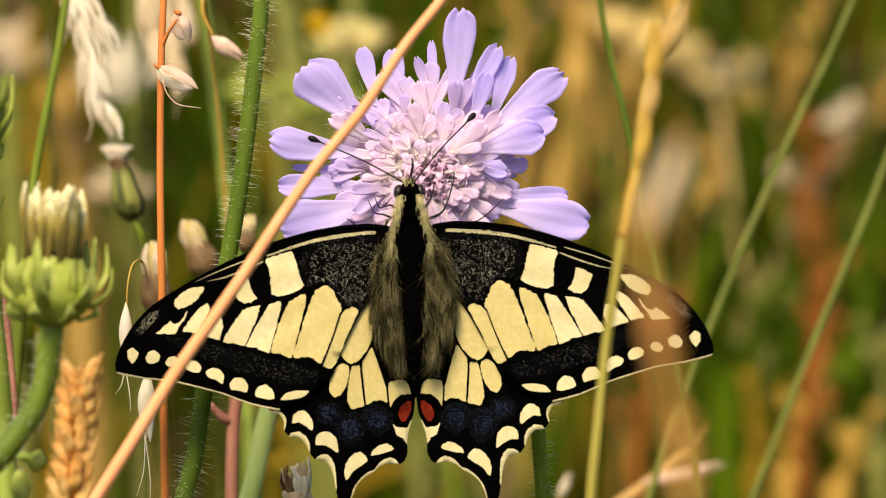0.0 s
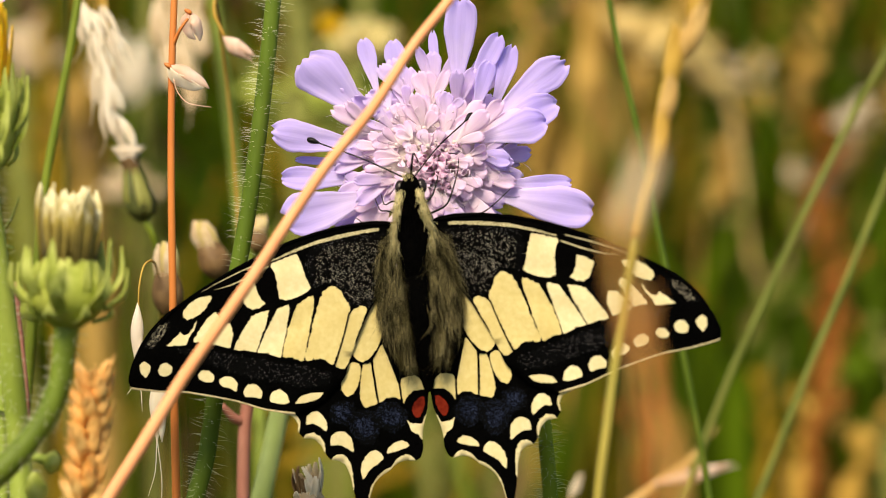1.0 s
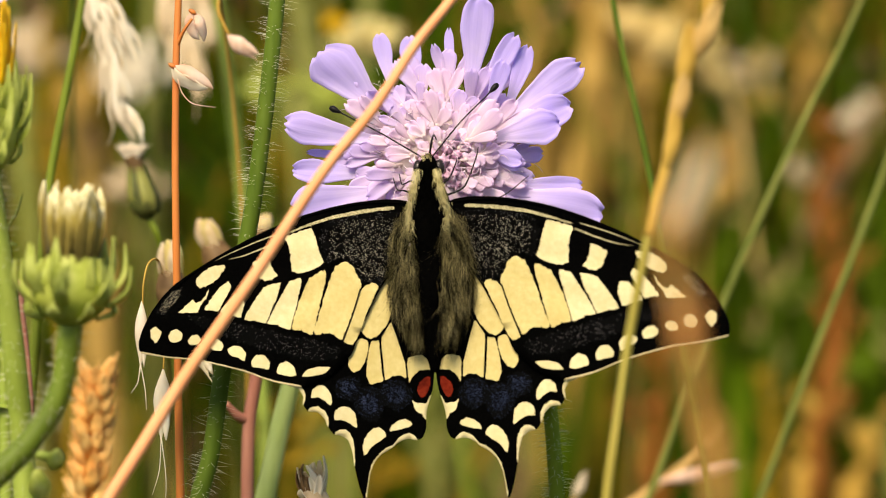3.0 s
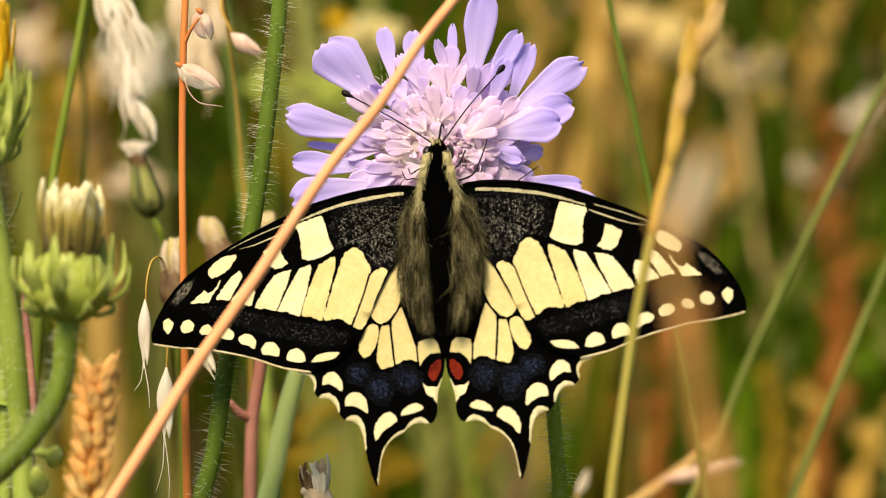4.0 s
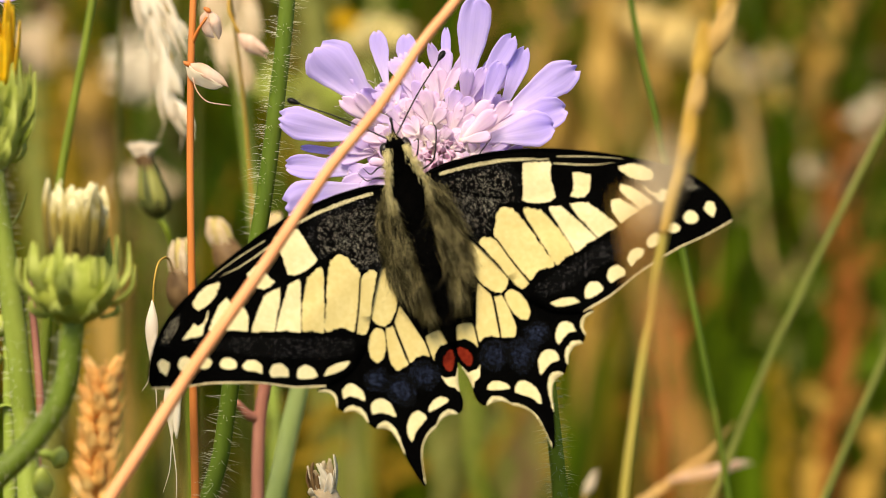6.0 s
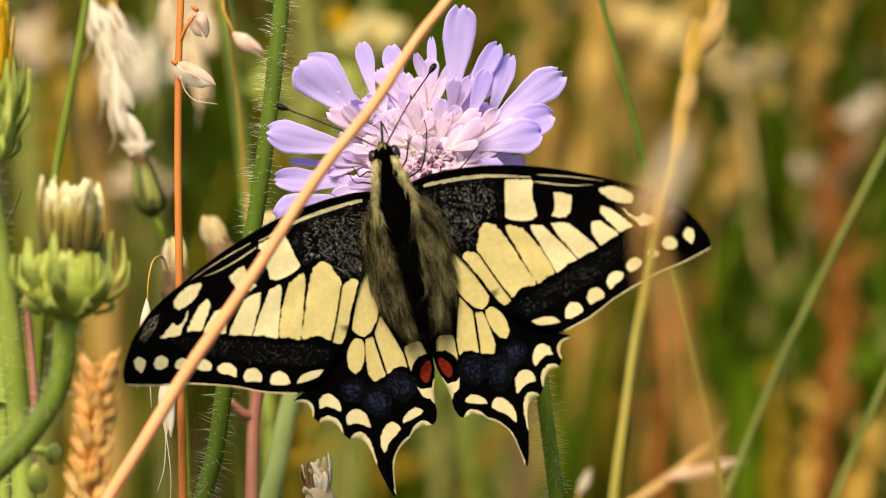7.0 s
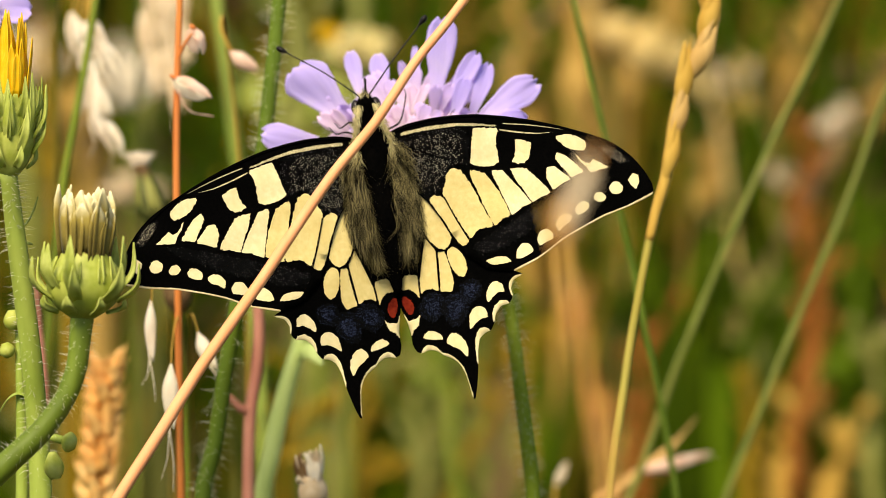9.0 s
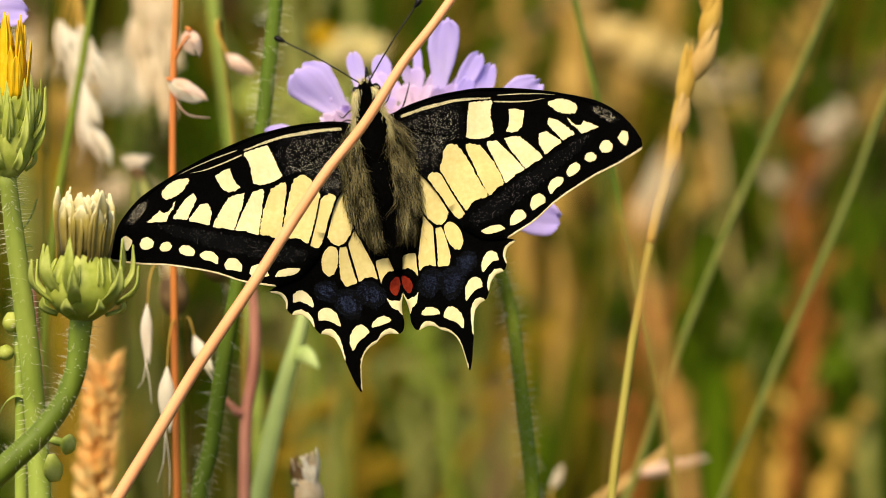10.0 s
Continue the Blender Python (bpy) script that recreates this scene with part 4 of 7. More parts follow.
def closed_bud(parent, p, n, size, rnd):
    """A still closed floret in the middle of the head: four lobes folded over one another."""
    n = Vector(n).normalized()
    u = n.orthogonal().normalized()
    w = n.cross(u)
    bm = bmesh.new()
    lathe_line(bm, p - n * size * 1.6, p + n * size * 0.35, [0.2 * size, 0.3 * size, 0.42 * size, 0.4 * size, 0.12 * size], 9)
    cl = part("closed_floret", bm, MAUVE, parent)
    turn = rnd.uniform(0, 1.5)
    for k in range(4):
        a = turn + k * 1.571 + rnd.uniform(-0.25, 0.25)
        o = u * math.cos(a) + w * math.sin(a)
        bm = bmesh.new()
        fold = rnd.uniform(-0.35, 0.15)
        blade(bm, spline([p + o * size * 0.3 - n * size * 0.5, p + o * size * 0.62 + n * size * 0.3, p + o * size * 0.4 + n * size * 0.85, p + o * size * fold + n * size * rnd.uniform(0.8, 1.1)], 4),
              [size * 0.5, size * 0.95, size * 0.85, size * 0.3], n.cross(o), 0.45, size * 0.06)
        part("lobe", bm, MAUVE, cl)


def scabious(label, seed, stem_line, outer, spread=1.0):
    rnd = random.Random(seed)
    f = thing("scabious_flower", label, "flower")
    for base, tip, width in outer:
        petal(f, base, tip, width, rnd, LILAC, cup=rnd.uniform(0.05, 0.35), notch=rnd.uniform(0.03, 0.07), curl=rnd.uniform(0.0, 0.25))
    # the head is a low dome whose middle lies a little low and to one side; florets open from its rim inwards
    mid = Vector((2.2 * spread, 0, -2.0 * spread))
    for ring, (r0, count, long, reach, y0, face) in enumerate(((3.2, 9, 1.4, 2.6, -3.9, 0.7), (4.6, 13, 1.8, 4.0, -3.0, 0.5), (6.2, 15, 2.2, 4.8, -1.9, 0.35), (7.8, 15, 2.6, 5.2, -0.7, 0.2), (8.8, 13, 2.8, 5.8, 0.5, 0.05))):
        for k in range(count):
            a = 6.2832 * (k + 0.5 * (ring % 2) + rnd.uniform(-0.3, 0.3)) / count
            r = (r0 + rnd.uniform(-0.7, 0.7)) * spread
            c, s = math.cos(a), math.sin(a)
            pull = 1 - r0 / 12
            foot = Vector((r * c * 0.95, y0 + rnd.uniform(-0.6, 0.6), r * s * 0.88)) + mid * pull
            foot -= Vector((c, 0, s)) * long * 0.7
            way = Vector((c + rnd.uniform(-0.25, 0.25), -face - rnd.uniform(0.0, 0.4), s + rnd.uniform(-0.25, 0.25)))
            mat = PINK if ring < 2 or (ring == 2 and k % 3) or (ring == 3 and k % 3 == 0) else PALE_LILAC
            floret(f, foot, way, (c, rnd.uniform(-0.35, 0.15), s), long * spread, reach * rnd.uniform(0.75, 1.15) * spread, rnd, mat)
    for k in range(22):
        r = 3.6 * math.sqrt((k + 0.5) / 22) * spread
        a = k * 2.39996 + rnd.uniform(-0.3, 0.3)
        x, z = r * math.cos(a), r * math.sin(a)
        closed_bud(f, Vector((x, -4.3 + 0.07 * r * r + rnd.uniform(-0.3, 0.3), z)) + mid, (x * 0.16 + rnd.uniform(-0.2, 0.2), -1, z * 0.16 + rnd.uniform(-0.2, 0.2)), rnd.uniform(0.85, 1.2) * spread, rnd)
    bm = bmesh.new()
    bmesh.ops.create_uvsphere(bm, u_segments=24, v_segments=14, radius=1.0, matrix=Matrix.Translation(Vector((0.3, 1.4, -0.5)) + mid * 0.3) @ Matrix.Diagonal((8.6 * spread, 4.8, 8.0 * spread, 1)))
    part("floret_bed", bm, THROAT, f)
    for k in range(130):
        r, a = rnd.uniform(1.5, 12.5) * spread, rnd.uniform(0, 6.28)
        p = Vector((r * math.cos(a), -4.6 + 5.0 * (r / 10.5) ** 2, r * math.sin(a) * 0.95)) + mid * (1 - r / 13)
        d = Vector((p.x * 0.10 + rnd.uniform(-0.6, 0.6), -0.8, p.z * 0.10 + rnd.uniform(-0.6, 0.6))).normalized()
        side = Vector((rnd.uniform(-1, 1), 0, rnd.uniform(-1, 1)))
        bm = bmesh.new()
        e = p + d * 2.2 + side * 1.3
        tube(bm, spline([p, p + d * 1.6, p + d * 2.3 + side * 0.6, e], 4), [0.05, 0.045, 0.035], 5)
        if k % 6 == 0:
            lathe_line(bm, e - side * 0.3, e + side * 0.4, [0.05, 0.15, 0.14, 0.05], 6)
        part("stamen", bm, FILAMENT, f)
    # cup, bracts and stem
    bm = bmesh.new()
    lathe_line(bm, (0.5, 1.6, -0.5), (2.6, 8.0, -4.2), [7.0, 6.8, 5.6, 3.8, 2.2, 1.2], 18)
    part("calyx_cup", bm, SEPAL, f, "green hairy flower base")
    for k in range(12):
        a = k * 0.5236 + 0.2
        c, s = math.cos(a), math.sin(a)
        bm = bmesh.new()
        blade(bm, spline([(1.5 + c * 4, 4.4, -2 + s * 4), (0.8 + c * 7.5, 3.4, -1 + s * 7.2), (c * 10.6, 3.0, s * 9.6)], 5), [2.6, 3.4, 2.6, 0.3], (-s, 0, c))
        part("bract", bm, SEPAL, f)
    st = stalk(f, "stem", stem_line, [0.85, 0.88, 0.92, 1.0, 1.2, 1.5], SCABIOUS_STEM, root=False, sides=10, steps=6, ridge=0.06)
    fuzz(st, stem_line, 0.9, 1000, 1.7, rnd, keep=0.6, r=0.027)
    fuzz(f, [(-9, 2.5, -9), (-12, 2.4, 0), (-8, 2.5, 9), (6, 2.4, 10), (12.5, 2.2, 3), (11.5, 2.2, -4), (10, 2.5, -6)], 0.4, 220, 2.2, rnd, name="cup_hairs", r=0.026)
    return f, st


def build_flower():
    feet = [(-7.4, -1.0, 5.1), (-5.5, 0.0, 7.7), (-2.1, 0.0, 7.0), (4.8, -1.0, 7.7), (2.1, 1.0, 7.7), (6.0, 0.0, 7.0), (7.0, -2.0, 4.8), (9.3, 0.0, 4.8), (9.2, -1.0, 4.0), (8.5, -2.0, 2.4), (7.7, -3.0, 1.5), (6.6, -3.0, -0.4), (9.2, -1.0, -4.4), (9.2, -1.0, -5.5), (-7.4, -1.0, 1.1), (-7.4, 0.0, -1.3), (-7.4, -1.0, -3.3), (-6.6, -2.0, -5.5), (-5.5, 0.0, -7.0), (-2.2, 0.0, -8.1), (0.7, 0.0, -8.5), (4.4, 0.0, -7.7), (7.4, 0.0, -7.0)]
    tips = [(-14.1, -3.0, 13.1), (-7.5, 0.0, 15.0), (-3.8, 0.0, 14.7), (5.3, -3.0, 19.9), (1.6, 1.0, 16.0), (10.3, -2.0, 15.3), (9.0, -4.0, 11.6), (12.4, -1.0, 13.7), (18.9, -3.0, 11.6), (17.8, -4.0, 5.9), (16.3, -5.0, 3.3), (11.6, -4.0, -1.1), (19.5, -1.0, -4.3), (22.2, -3.0, -7.9), (-19.4, -3.0, 2.2), (-16.5, 0.0, -1.0), (-18.2, -2.0, -3.3), (-17.8, -4.0, -9.0), (-11.0, 0.0, -12.5), (-5.5, 0.0, -16.9), (0.7, 0.0, -18.0), (7.0, 0.0, -16.9), (14.0, 0.0, -13.6)]
    wide = (6.6, 2.4, 2.8, 4.4, 1.3, 2.9, 2.5, 2.5, 4.4, 4.4, 4.6, 2.3, 2.4, 5.4, 4.2, 1.1, 3.2, 5.8, 5.0, 5.0, 5.0, 5.0, 5.0)
    stem = [(1.3, 6.0, -2.2), (7.0, 9.0, -6.6), (12.6, 8.0, -12.9), (15.0, 6.0, -21.3), (16.3, 4.0, -33.8), (17.5, 4.0, -46.3), (19.9, 8.0, -90.4), (19.9, 30.0, -200.8), (20.6, 40.0, -414.0), (20.6, 60.0, -517.0)]
    return scabious("lilac scabious flower with pinkish inner florets on a hairy green stem", 3, stem, list(zip(feet, tips, wide)))


# ---- plants beside the flower ----
def build_straw():
    s = thing("straw", "bare tan straw stalk leaning across in front of the butterfly", "dry grass")
    pts = [(7.7, -24.0, 36.7), (2.3, -24.0, 29.4), (-1.9, -24.0, 24.2), (-6.9, -24.0, 16.7), (-12.3, -24.0, 10.1), (-17.6, -24.0, 2.4), (-20.9, -24.0, -2.6), (-25.6, -24.0, -9.3), (-29.3, -24.0, -14.6), (-34.3, -24.0, -22.6), (-38.6, -24.0, -29.3)]
    pts = pts + [(-57, -23, -59), (-88, -19, -112), (-125, -10, -200), (-165, 5, -330), (-190, 15, -458)]
    stalk(s, "stalk", pts, [0.58, 0.6, 0.65, 0.7, 0.74, 0.78, 0.8, 0.85, 0.9, 0.95], STRAW, root=False, sides=10)
    return s


def build_hairy_stem():
    rnd = random.Random(8)
    s = thing("hairy_stem", "dark green upright plant stem with stiff pale hairs", "plant stem")
    pts = [(-20.1, 11.0, 44.3), (-21.1, 11.0, 34.0), (-22.0, 11.0, 25.1), (-23.3, 11.0, 14.1), (-24.9, 11.0, 3.0), (-28.2, 11.0, -14.7), (-29.9, 11.0, -26.5), (-31.6, 11.0, -33.8)]
    st = stalk(s, "stem", pts, [1.0, 1.05, 1.1, 1.12, 1.15, 1.3, 1.5], STEM_GREEN, (-14, 5), sides=12, ridge=0.05)
    fuzz(st, pts, 1.1, 720, 1.9, rnd, r=0.025)
    return s


def build_orange_stalk():
    s = thing("dock_stalk", "thin orange dry stalk with two papery husks", "dry stalk")
    st = stalk(s, "stem", [(-34.3, 16.0, 41.9), (-34.6, 16.0, 33.0), (-34.9, 16.0, 24.7), (-35.0, 16.0, 10.5), (-34.8, 16.0, -4.4), (-34.6, 16.0, -19.4), (-34.3, 16.0, -34.3)], [0.46, 0.48, 0.5, 0.54, 0.6, 0.75], ORANGE, (6, 3), sides=9)
    h = husk_foot(s, (-35.3, 15.0, 24.3), "papery pinkish husk with a thin awn")
    papery(h, (-35.3, 15.0, 24.3), (-30.0, 15.4, 21.3), 2.5, 0.12, (WARM_HUSK, HUSK))
    stalk(h, "awn", [(-34.6, 15.0, 22.6), (-34.0, 15.0, 20.8), (-32.6, 15.0, 19.4), (-29.6, 15.0, 18.9)], [0.09, 0.08, 0.05], WARM_HUSK, root=False, sides=5)
    h = husk_foot(s, (-32.7, 16.0, 31.5), "curled papery pinkish husk")
    papery(h, (-32.7, 16.0, 31.5), (-31.5, 17.0, 27.7), 2.3, 0.2, (WARM_HUSK, WARM_HUSK))
    stalk(s, "twig", [(-34.8, 16.0, 27.0), (-33.8, 15.0, 29.0), (-32.7, 15.0, 30.6)], [0.3, 0.22, 0.18], ORANGE, root=False, sides=6)
    return s


def flower_bud(parent, base, top, width, rnd, spent):
    """A composite flower head: a cup of pointed bracts with closed rays on top."""
    base, top = Vector(base), Vector(top)
    d = top - base
    h = d.length
    n = d.normalized()
    u = n.cross(Vector((0, 1, 0))).normalized()
    w = n.cross(u)
    bm = bmesh.new()
    lathe_line(bm, base, base + n * h * 0.5, [width * r for r in (0.16, 0.33, 0.44, 0.49, 0.5, 0.48, 0.43, 0.36, 0.31)], 28, 1.0, (0, 0, 0), 0.05)
    cup = part("cup", bm, BUD_GREEN, parent, "rounded green ribbed bract cup")
    # rows of pointed bracts: pressed to the cup, standing off it, and short ones below
    for n_b, start, r0, rise, out, size in ((15, 0.27, 0.48, 0.18, -0.08, 0.15), (7, 0.22, 0.48, 0.36, 0.2, 0.17), (7, 0.14, 0.46, 0.26, 0.34, 0.16), (6, 0.05, 0.33, 0.14, 0.24, 0.16)) + (() if spent else ((11, 0.34, 0.40, 0.26, 0.2, 0.16), (10, 0.22, 0.44, 0.3, 0.34, 0.15))):
        for k in range(n_b):
            a = 6.2832 * (k + 3.3 * start) / n_b + rnd.uniform(-0.2, 0.2)
            o = u * math.cos(a) + w * math.sin(a)
            p0 = base + n * h * start + o * width * r0
            up = rise * rnd.uniform(0.8, 1.2)
            far = width * out * rnd.uniform(0.8, 1.15)
            p1 = p0 + n * h * up * 0.42 + o * (far * 0.75 + width * 0.03)
            p2 = p0 + n * h * up + o * far
            bm = bmesh.new()
            blade(bm, spline([p0, p1, p2], 5), [width * size * 0.9, width * size * 1.25, width * size * 1.1, width * size * 0.7, width * 0.012], n.cross(o) + o * rnd.uniform(-1.1, 1.1) + n * rnd.uniform(-0.4, 0.4), 0.4, width * 0.022)
            part("bract", bm, BRACT, cup)
    bm = bmesh.new()
    lathe_line(bm, base + n * h * 0.44, base + n * h * 0.78, [width * q for q in ((0.30, 0.29, 0.28, 0.29) if spent else (0.2, 0.18, 0.14, 0.1))], 26, 1.0, (0, 0, 0), 0.10)
    part("floret_column", bm, SPENT if spent else YELLOW, parent)
    for k in range(34):
        a = k * 2.4 + rnd.uniform(-0.3, 0.3)
        r = width * (0.32 if k > 13 else 0.25 if k > 5 else 0.14) * (1.0 if spent else rnd.uniform(0.7, 1.15))
        o = u * math.cos(a) + w * math.sin(a)
        hh = h * (0.78 + 0.24 * rnd.random() if spent else 0.74 + 0.28 * rnd.random())
        p0, p1 = base + n * h * rnd.uniform(0.42, 0.5) + o * r * 0.93, base + n * hh + o * r * (rnd.uniform(1.02, 1.42) if spent else rnd.uniform(0.9, 1.5))
        bm = bmesh.new()
        broad = width * (1.05 if spent else rnd.uniform(0.6, 1.0))
        blade(bm, spline([p0, p0.lerp(p1, 0.6), p1], 4), [broad * 0.2, broad * 0.25, broad * 0.27, broad * 0.21, broad * 0.02], n.cross(o) + o * rnd.uniform(-0.3, 0.3), 0.3, width * 0.02)
        part("ray", bm, FADED_RAY if spent else YELLOW, parent)


def build_bud_plant():
    rnd = random.Random(21)
    s = thing("hawkweed_bud", "green composite bud with faded closed rays on a curved stem", "flower bud")
    flower_bud(s, *[(-43.7, -27.0, -8.7), (-42.9, -27.0, 7.9)], 9.0, rnd, True)
    st = stalk(s, "stem", [(-43.7, -27.0, -8.3), (-44.0, -27.0, -11.2), (-44.5, -27.0, -15.1), (-46.0, -27.0, -19.0), (-49.0, -27.0, -23.1), (-52.5, -27.0, -26.4), (-57.1, -27.0, -31.0), (-61.7, -27.0, -38.2)], [1.5, 1.35, 1.35, 1.5, 1.6, 1.7, 1.8], DARK_STEM, (6, 5), sides=12)
    fuzz(st, [(-43.7, -27.0, -8.3), (-44.0, -27.0, -11.2), (-44.5, -27.0, -15.1), (-46.0, -27.0, -19.0), (-49.0, -27.0, -23.1), (-52.5, -27.0, -26.4)], 1.35, 260, 1.2, rnd, r=0.03)
    bm = bmesh.new()
    blade(bm, spline([(-46.2, -20.0, -18.3), (-46.6, -21.0, -16.8), (-46.1, -22.0, -15.5)], 4), [2.2, 1.8, 0.3], (1, 0, 0.2))
    part("bract", bm, SEPAL, st)
    tw = stalk(s, "side_twig", [(-49.9, -20.0, -23.9), (-48.2, -22.0, -24.1), (-46.7, -22.0, -24.5)], [0.55, 0.5, 0.6], LIGHT_STEM, root=False, sides=8)
    bm = bmesh.new()
    lathe_line(bm, *[(-46.9, -22.0, -24.5), (-45.1, -22.0, -24.9)], [0.5, 1.0, 1.25, 1.2, 0.95, 0.6], 18, 1.0, (0, 0, 0), 0.12)
    part("side_bud", bm, BRACT, tw, "small closed green bud")
    bm = bmesh.new()
    lathe_line(bm, *[(-47.9, -21.0, -29.5), (-48.3, -21.0, -26.0)], [0.6, 1.1, 1.2, 0.85, 0.4], 18, 1.0, (0, 0, 0), 0.12)
    part("side_bud", bm, BRACT, tw, "small closed green bud")
    return s


def build_yellow_plant():
    rnd = random.Random(22)
    s = thing("yellow_hawkweed", "yellow composite flower with green bracts on a light green stem", "flower")
    flower_bud(s, further((-55.2, -12.0, 9.7), 0.98), further((-54.9, -12.0, 31.2), 0.98), 6.1, rnd, False)
    pts = [(-55.4, -12.0, 10.3), (-54.6, -12.0, 3.6), (-53.4, -12.0, -5.3), (-52.2, -12.0, -15.0), (-51.5, -12.0, -23.2), (-51.0, -12.0, -33.6)]
    pts = [tuple(further(p, min(1.0, 0.98 + 0.005 * k))) for k, p in enumerate(pts)]
    st = stalk(s, "stem", pts, [1.1, 1.3, 1.4, 1.45, 1.5, 1.6], LIGHT_STEM, (-6, 4), sides=12, ridge=0.05)
    fuzz(st, pts, 1.3, 420, 1.4, rnd, r=0.03)
    stalk(s, "side_stem", [(-54.8, -9.0, -5.4), (-54.3, -9.0, -14.4), (-54.0, -9.0, -23.4), (-53.9, -9.0, -33.9)], [0.1, 0.6, 0.85, 0.95, 1.0], LIGHT_STEM, (-4, 4), sides=9)
    for a, b, r in ([(-54.9, -10.0, -10.7), (-55.1, -10.0, -8.0)] + [1.3], [(-55.4, -10.0, -14.3), (-56.1, -10.0, -12.4)] + [1.1]):
        bm = bmesh.new()
        lathe_line(bm, a, b, [r * 0.4, r * 0.9, r, r * 0.8, r * 0.4], 10)
        part("side_bud", bm, BUD_GREEN, s, "small closed green bud")
    for line in ([(-52.8, -10.0, -19.7), (-54.3, -10.0, -19.1), (-55.8, -10.0, -20.0), (-57.8, -9.0, -23.0)], [(-53.3, -12.0, 3.0), (-52.1, -13.0, 4.5), (-51.2, -13.0, 6.9)], [(-53.9, -12.0, 0.6), (-52.7, -12.0, 0.9), (-52.1, -12.0, 0.6)]):
        bm = bmesh.new()
        blade(bm, spline(line, 4), [0.9, 1.0, 0.8, 0.2], (0, 1, 0.3))
        part("leaf", bm, LIGHT_STEM, s)
    return s


def ear_of(parent, axis, spikelet, width, count, mat, rnd, spread=0.5, awn=0.0):
    """A grass ear: a thin axis with overlapping spikelets left and right."""
    line = spline(axis, 10)
    for k in range(count):
        i = (k + 0.5) / count * (len(line) - 2)
        q = line[int(i)]
        d = (line[int(i)] - line[int(i) + 1]).normalized()
        a = k * 2.6 + rnd.uniform(-0.3, 0.3)
        u = d.orthogonal().normalized()
        o = u * math.cos(a) + d.cross(u) * math.sin(a)
        v = (d + o * spread).normalized()
        length = spikelet * rnd.uniform(0.85, 1.15)
        p = q + o * width * 0.35
        tip = p + v * length
        husk(parent, "spikelet", p, tip, width * rnd.uniform(0.85, 1.1), mat, [tip + v * awn] if awn else (), 0.75)


def build_ripe_ear():
    rnd = random.Random(31)
    s = thing("ripe_grass_ear", "dense orange ripe grass ear", "grass ear")
    axis = [(-49.3, 46.0, -18.6), (-49.6, 46.0, -22.5), (-50.0, 46.0, -27.0), (-50.4, 46.0, -32.2), (-50.8, 46.0, -37.5), (-51.1, 46.0, -44.0)]
    axis = [tuple(further(p, 1.03)) for p in axis]
    stalk(s, "stem", axis, [0.3, 0.5, 0.6, 0.8], EAR, (4, 3), sides=7)
    ear_of(s, axis, 5.0, 2.1, 54, RIPE, rnd, 0.6, 0.7)
    return s


def build_brown_bud():
    rnd = random.Random(41)
    s = thing("withered_bud", "withered green bud with a pale tuft on a thin stem", "flower bud")
    bm = bmesh.new()
    lathe_line(bm, (-42.5, 42.0, 4.4), (-44.0, 42.0, 11.0), [0.5, 1.5, 2.0, 2.15, 2.1, 1.85, 1.55, 1.3, 1.1], 16, 1.0, (0, 0, 0), 0.05)
    bulb = part("bulb", bm, DULL_BUD, s, "dull green swollen bud")
    for k in range(13):
        # thin bracts pressed to the bulb
        a = k * 0.4833 + rnd.uniform(-0.1, 0.1)
        c, q = math.cos(a), math.sin(a)
        bm = bmesh.new()
        blade(bm, spline([(-42.6 + c * 1.6, 42 + q * 1.6, 5.4), (-43.2 + c * 2.2, 42 + q * 2.2, 7.6), (-43.9 + c * 1.5, 42 + q * 1.5, 10.6), (-44.2 + c * 1.2, 42 + q * 1.2, 12.0)], 3), [0.7, 1.0, 0.7, 0.1], (-q, c, 0), 0.2, 0.08)
        part("bract", bm, OLIVE_STEM if k % 3 else DULL_BUD, bulb)
    bm = bmesh.new()
    lathe_line(bm, (-43.9, 42.0, 10.6), (-44.7, 42.0, 13.4), [1.0, 1.05, 1.15, 1.3], 12, 1.0, (0, 0, 0), 0.1)
    part("neck", bm, BROWN, s, "withered brown neck")
    bm = bmesh.new()
    p = Vector((-44.7, 42.0, 12.9))
    for _ in range(230):
        o = Vector((rnd.uniform(-1, 1), rnd.uniform(-1, 1), 0))
        bristle(bm, p + o * 0.9, (o.x * 0.6 - 0.15 + rnd.uniform(-0.3, 0.3), o.y * 0.6, 1.3), rnd.uniform(1.2, 3.2), 0.16, (rnd.uniform(-0.2, 0.3), 0, -0.1))
    part("tuft", bm, HUSK, s, "pale withered tuft")
    stalk(s, "stem", [(-42.5, 42.0, 4.9), (-41.3, 42.0, 2.5), (-40.4, 44.0, -1.5), (-39.4, 46.0, -8.0), (-38.8, 48.0, -21.0), (-38.3, 48.0, -37.3)], [0.45, 0.5, 0.55, 0.7], MID_STEM, (4, 4), sides=8)
    s.matrix_world = VIEW @ Matrix.Translation((0.0013, -DIST / 1000, 0)) @ Matrix.Scale(1.05, 4) @ Matrix.Translation((0, DIST / 1000, 0))
    return s


